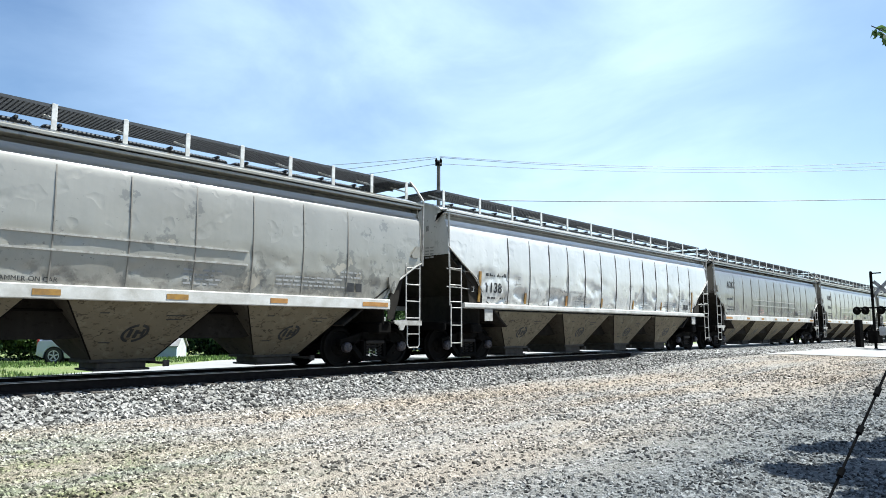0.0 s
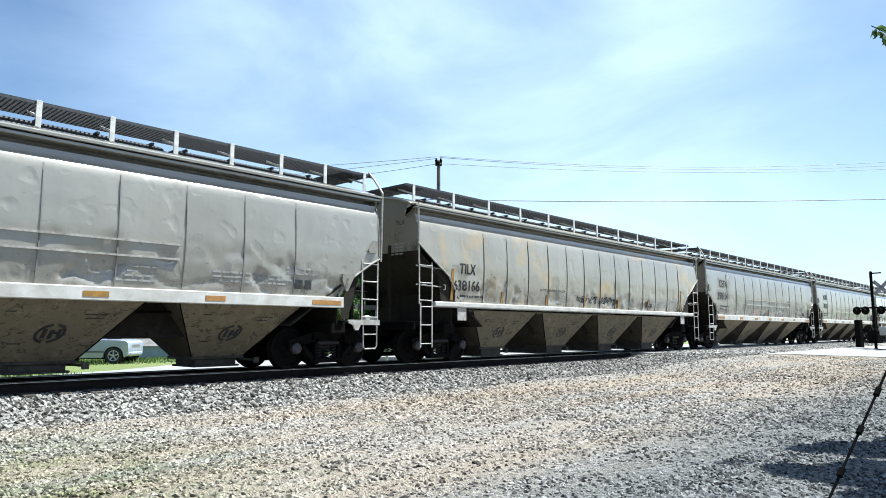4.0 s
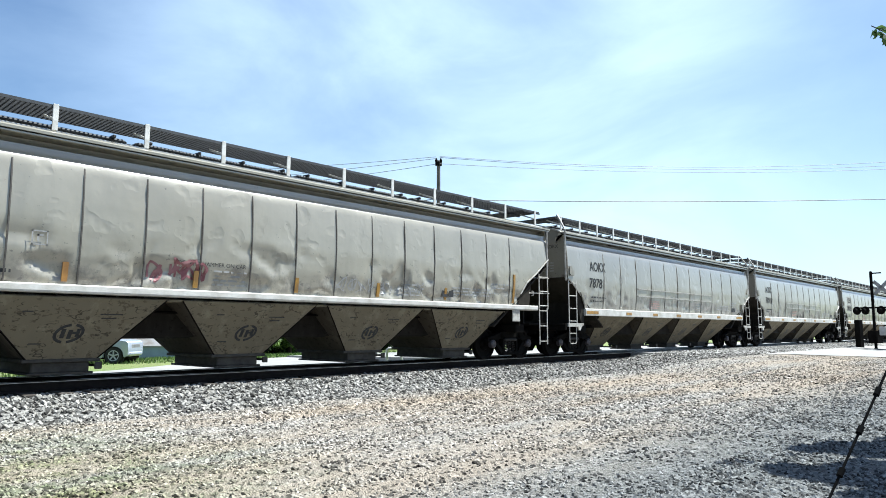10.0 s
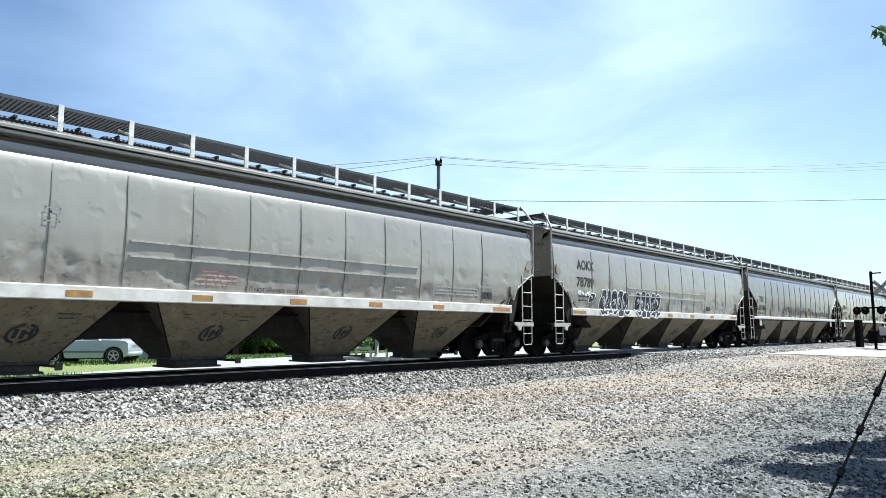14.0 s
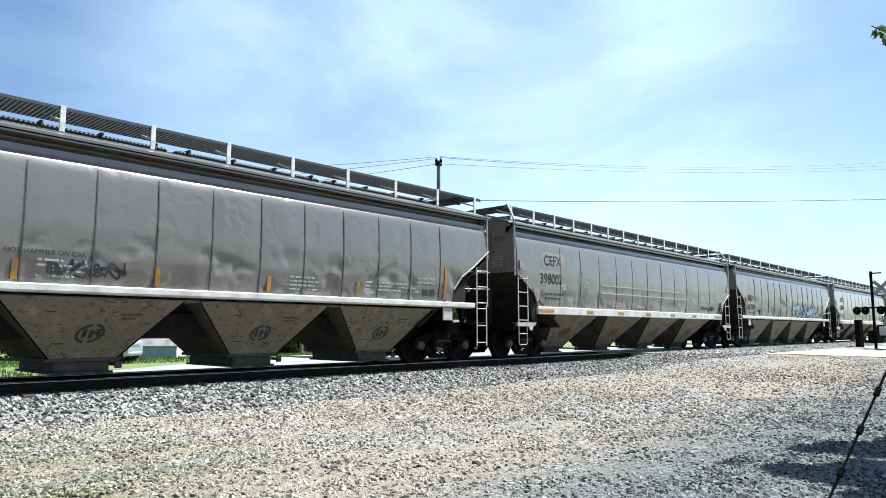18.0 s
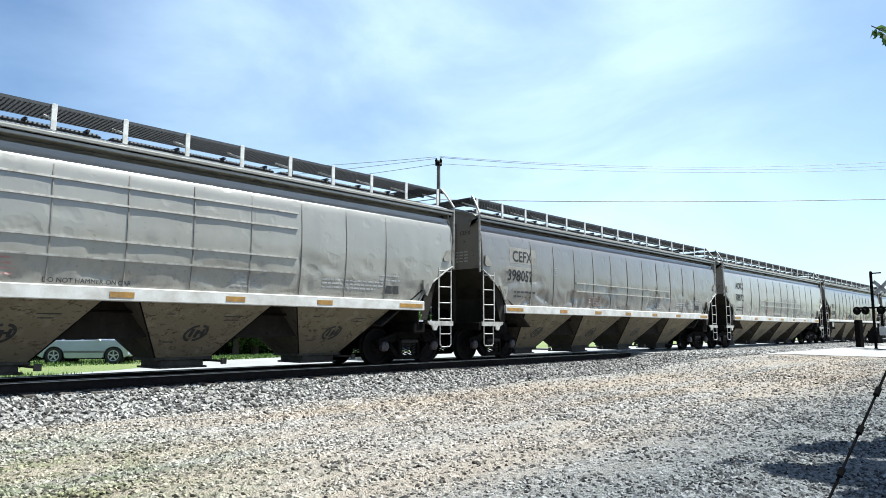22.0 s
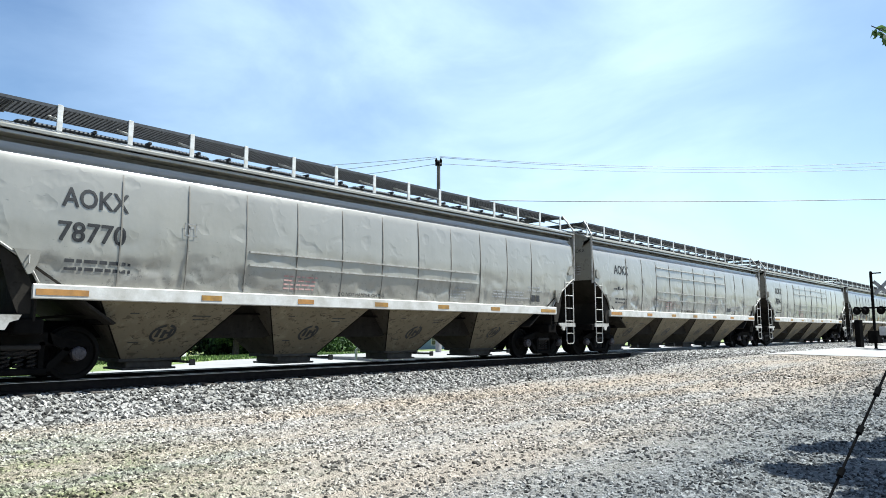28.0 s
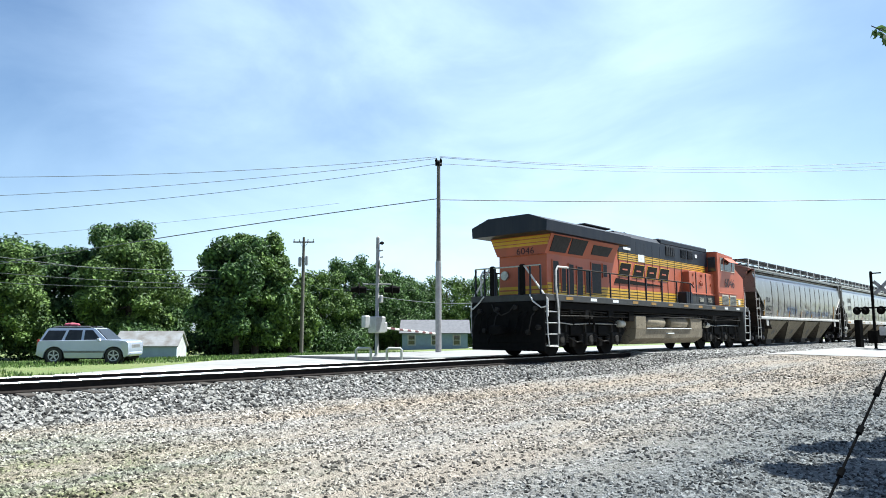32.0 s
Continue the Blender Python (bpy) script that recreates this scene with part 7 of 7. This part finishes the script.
# ---- waiting vehicle ----
M_carpaint = surface("silver_car_paint", (0.41, 0.45, 0.56), (0.36, 0.40, 0.50), 0.24, 0.35, 1.0, 0.15, 40, 0, 0.6)
M_carglass = surface("dark_tinted_car_glass", (0.012, 0.014, 0.018), (0.02, 0.022, 0.026), 0.12, 0, 3, 0.2, 40, 0, 0.25)
M_tyre = surface("tyre_rubber", (0.018, 0.018, 0.018), (0.03, 0.03, 0.03), 0.85)
M_trim = surface("grey_plastic_trim", (0.16, 0.165, 0.17), (0.1, 0.1, 0.1), 0.6)
M_lampglass = surface("headlamp_glass", (0.7, 0.72, 0.74), (0.5, 0.5, 0.52), 0.12, 0, 5, 0.2, 40, 0, 0.7)
M_bag = surface("faded_red_canvas", (0.42, 0.10, 0.14), (0.25, 0.05, 0.08), 0.8)
M_redlamp = surface("red_lamp_glass", (0.35, 0.02, 0.02), (0.25, 0.02, 0.02), 0.2, 0, 5, 0.2, 40, 0, 0.6)


def build_suv():
    S = tagged(new("suv"), "silver sport utility vehicle waiting on the grass by the road", "car")
    lower = [(-2.32, 0.45), (-2.36, 0.75), (-2.32, 1.08), (-2.24, 1.20), (1.04, 1.25), (1.76, 1.235), (2.16, 1.18), (2.25, 1.08), (2.29, 0.66), (2.22, 0.42), (2.05, 0.34)]
    arch = lambda cx: [(cx + 0.52 * math.cos(a), 0.38 + 0.52 * math.sin(a)) for a in np.linspace(0.0, math.pi, 9)]
    outline = lower + arch(1.52) + [(0.9, 0.30), (-0.9, 0.30)] + arch(-1.48) + [(-2.05, 0.32)]
    mb = MB()
    for s in (-1, 1):
        mb.loft([[(x, s * 0.80, z) for x, z in outline], [(x, s * 0.97, z) for x, z in outline], [(x * 0.992, s * 1.0, 0.1 + z * 0.9) for x, z in outline]])
    core = lower + [(2.0, 0.32), (-2.0, 0.32)]
    mb.loft([[(x, -0.79, z) for x, z in core], [(x, 0.79, z) for x, z in core]])
    part("body", mb, M_carpaint, S, "silver painted lower body", True)
    green = [(-2.26, 1.14), (-1.98, 1.78), (-1.82, 1.86), (0.30, 1.86), (0.48, 1.80), (1.14, 1.22)]
    mb = MB().loft([[(x, s * (0.965 if z < 1.3 else 0.80), z) for x, z in green] for s in (-1, 1)])
    part("cabin", mb, M_carpaint, S, "silver cabin and roof", True)
    for s in (-1, 1):
        def pane(pts, nm="side_window"):
            yy = lambda z: s * (0.975 - (z - 1.2) / 0.62 * 0.155)
            part(nm, MB().loft([[(x, yy(z) - s * 0.02, z) for x, z in pts], [(x, yy(z) + s * 0.008, z) for x, z in pts]]), M_carglass, S, "dark tinted window")
        pane([(-2.10, 1.22), (-1.14, 1.22), (-0.98, 1.72), (-1.86, 1.72)])
        pane([(-0.98, 1.22), (-0.16, 1.22), (-0.16, 1.74), (-0.84, 1.74)])
        pane([(-0.02, 1.22), (0.86, 1.22), (0.36, 1.74), (-0.02, 1.74)])
        part("side_trim", MB().box((-1.0, s * 0.985, 0.58), (1.05, s * 1.008, 0.68), 0.01), M_trim, S)
        part("mirror", MB().box((0.72, s * 0.98, 1.16), (0.86, s * 1.18, 1.34), 0.03), M_carpaint, S)
        part("headlight", MB().box((2.00, s * 0.60, 0.82), (2.25, s * 0.985, 1.02), 0.03), M_lampglass, S)
        part("tail_light", MB().box((-2.36, s * 0.80, 0.85), (-2.24, s * 0.985, 1.25), 0.02), M_redlamp, S)
        part("roof_rail", MB().tube([(-1.7, s * 0.70, 1.85), (-1.6, s * 0.70, 1.93), (0.1, s * 0.70, 1.93), (0.25, s * 0.70, 1.87)], 0.02), M_trim, S)
        for x in (-1.48, 1.52):
            ty = part("tyre", MB().lathe([(0.27, s * 0.74), (0.40, s * 0.73), (0.425, s * 0.78), (0.425, s * 0.95), (0.40, s * 0.995), (0.27, s * 0.985)], 24, 'y', (x, 0, 0.425)), M_tyre, S, "black tyre", True)
            part("wheel_well", MB().lathe([(0.02, s * 0.802), (0.515, s * 0.802), (0.52, s * 0.88), (0.50, s * 0.88), (0.49, s * 0.812), (0.02, s * 0.812)], 24, 'y', (x, 0, 0.40)), M_tyre, S, "black wheel well")
            rim = MB().lathe([(0.275, s * 0.90), (0.28, s * 0.99), (0.24, s * 0.985), (0.23, s * 0.92)], 20, 'y', (x, 0, 0.425))
            rim.lathe([(0.01, s * 0.99), (0.07, s * 0.985), (0.08, s * 0.94)], 10, 'y', (x, 0, 0.425))
            for j in range(5):
                a = j * 2 * math.pi / 5
                rim.tube([(x, s * 0.955, 0.425), (x + 0.25 * math.cos(a + 0.3), s * 0.96, 0.425 + 0.25 * math.sin(a + 0.3))], 0.05, 6)
            part("rim", rim, M_alu, ty, "five-spoke alloy rim")
    part("windshield", MB().loft([[(1.10, y, 1.235), (0.51, y * 0.84, 1.79), (0.55, y * 0.84, 1.80), (1.16, y, 1.245)] for y in (-0.86, 0.86)]), M_carglass, S, "dark windshield")
    part("grille", MB().box((2.20, -0.58, 0.70), (2.275, 0.58, 1.0), 0.02), M_trim, S)
    part("bumper", MB().box((2.02, -0.90, 0.38), (2.33, 0.90, 0.66), 0.1), M_carpaint, S)
    part("rear_bumper", MB().box((-2.44, -0.92, 0.42), (-2.26, 0.92, 0.68), 0.06), M_carpaint, S)
    part("underbody", MB().box((-2.2, -0.75, 0.24), (2.2, 0.75, 0.40), 0.05), M_dark, S)
    part("roof_bag", MB().lathe([(0.02, -0.42), (0.10, -0.34), (0.14, 0.0), (0.10, 0.34), (0.02, 0.42)], 12, 'x', (-1.15, 0.1, 2.0)), M_bag, S, "faded red bag on the roof")
    part("roof_basket", MB().box((-1.7, -0.6, 1.88), (-0.1, 0.6, 1.91), 0.01).tube([(-1.7, -0.6, 1.95), (-0.1, -0.6, 1.95), (-0.1, 0.6, 1.95), (-1.7, 0.6, 1.95), (-1.7, -0.6, 1.95)], 0.02), M_dark, S, "dark roof rack")
    return S


suv = build_suv()
suv.matrix_basis = pose(12.85, 34.9, ground_height(12.85, 34.9) - 0.01, 0, 0, -44) @ Matrix.Diagonal((0.91, 0.91, 0.91, 1))
post = part("marker_post", MB().box((-0.05, -0.02, 0), (0.05, 0.02, 0.9), 0.004).turned(pose(0, 0, 0, 0, 8, 0)), M_tie, None)
post.location = (6.9, 30.6, 0.0)
tagged(post, "short dark leaning post in the grass", "post")
# ---- near the viewer: guy wire and the tree at the lot's edge ----
G = tagged(new("guy_wire"), "dark steel guy wire with clamps running to its anchor", "guy wire")
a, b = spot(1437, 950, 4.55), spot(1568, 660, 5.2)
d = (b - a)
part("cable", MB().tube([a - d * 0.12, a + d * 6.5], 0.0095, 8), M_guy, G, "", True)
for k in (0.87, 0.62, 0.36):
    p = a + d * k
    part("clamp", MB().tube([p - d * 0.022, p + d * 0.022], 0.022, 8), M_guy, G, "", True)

NT = tagged(new("tree"), "leafy shade tree at the edge of the gravel lot", "tree")
rng = np.random.RandomState(12)
part("trunk", MB().tube([(14.3, -0.6, -0.05), (14.2, -0.5, 1.6), (13.8, -0.2, 3.2), (13.0, 0.2, 4.8), (12.4, 0.5, 6.9)], [0.24, 0.2, 0.17, 0.1, 0.04], 10), M_bark, NT, "brown bark trunk", True)
part("limb", MB().tube([(13.3, 0.1, 4.3), (12.0, 0.7, 4.9), (10.9, 1.25, 5.25), (10.05, 1.62, 5.37)], [0.07, 0.045, 0.02, 0.006], 6), M_bark, NT, "thin outer branch")
base_cs = [(12.45, 0.50, 7.0), (12.9, 0.05, 7.0), (13.4, -0.5, 7.1), (13.9, -1.0, 7.0), (14.5, -1.6, 7.2), (11.15, 0.35, 6.9), (11.5, -0.05, 7.0), (12.0, -0.6, 7.0), (12.5, -1.1, 7.1), (13.0, -1.6, 7.0), (11.3, -0.6, 7.0), (11.8, -1.2, 7.1), (13.8, -0.2, 7.6)]
base_rs = [0.33, 0.40, 0.55, 0.65, 0.9, 0.33, 0.38, 0.5, 0.6, 0.8, 0.42, 0.55, 0.55]
boughs = [(12.27, 0.90), (12.8, 0.74), (13.0, 0.41), (13.4, 0.13), (10.85, 0.76), (10.75, 0.47), (10.7, 0.25), (11.66, 0.18), (11.73, -0.11), (10.67, -0.08), (10.67, -0.34),
          (10.1, -0.11), (9.9, -0.41), (13.2, -0.24), (11.75, -0.53), (10.4, -0.71), (9.6, -0.6), (11.2, -0.3), (12.4, -0.4)]
for bx, by in ((11.2, 0.35), (10.3, -0.3), (12.3, 0.6)):
    part("limb", MB().tube([(12.9, 0.15, 5.2), ((12.9 + bx) / 2, (0.15 + by) / 2, 6.4), (bx, by, 7.0)], [0.06, 0.04, 0.012], 6), M_bark, NT)
cs = [(p + 0.3, q - 0.4, z) for p, q, z in base_cs] + [(p + 0.27, q - 0.30, 7.05) for p, q in boughs]
rs = base_rs + [0.23] * len(boughs)
link("crown", leaves_mesh("crown", cs, rs, 36000, 0.12, rng), M_leaf, NT, "leafy green crown")
link("twig_leaves", leaves_mesh("twig_leaves", [(10.12, 1.55, 5.29), (10.34, 1.46, 5.30), (10.5, 1.3, 4.98)], [0.09, 0.12, 0.05], 30, 0.062, rng), M_leaf, NT, "hanging leaves at the branch tip")


# ================= the train's run =================
NUDGE_T = (0, 1, 2, 3, 4, 7, 10, 11, 12, 13, 14, 16, 19, 20, 21, 22, 23, 24, 25, 29, 30, 31, 32)
NUDGE_D = (-.04, -.24, .10, .10, 0, .04, -.04, -.28, -.05, .12, .1, .12, 0, -.25, .24, .08, -.03, -.03, .02, -.03, -.33, .08, 0)


def run(t):
    """Metres that the train has gone at t seconds, with its small surges."""
    return 13.505 * t - 0.225 * (t - 16) ** 2 / 100 + float(np.interp(t, NUDGE_T, NUDGE_D))


def motions():
    times = [0.0, 1.0, 2.0, 3.0, 4.0] + [float(t) for t in range(5, 33)]
    for root, s0 in TRAIN:
        walk(root, [(t, pose(s0 + run(t), TY, RT)) for t in times])
        for w in root.children:
            if not w.name.startswith("wheelset"):
                continue
            x, r = w.location.x, w.location.z
            rows = []
            base = w.location.copy()
            for fr in range(0, 32 * FPS + 1):
                t = fr / FPS
                s = s0 + x + run(t)
                if -11 < s < 36 or fr in (0, 32 * FPS):
                    a = max(-11.0, min(36.0, s)) / r
                    rows.append((t, Matrix.LocRotScale(base, Euler((0, a, 0)).to_quaternion(), None)))
            walk(w, rows)


motions()
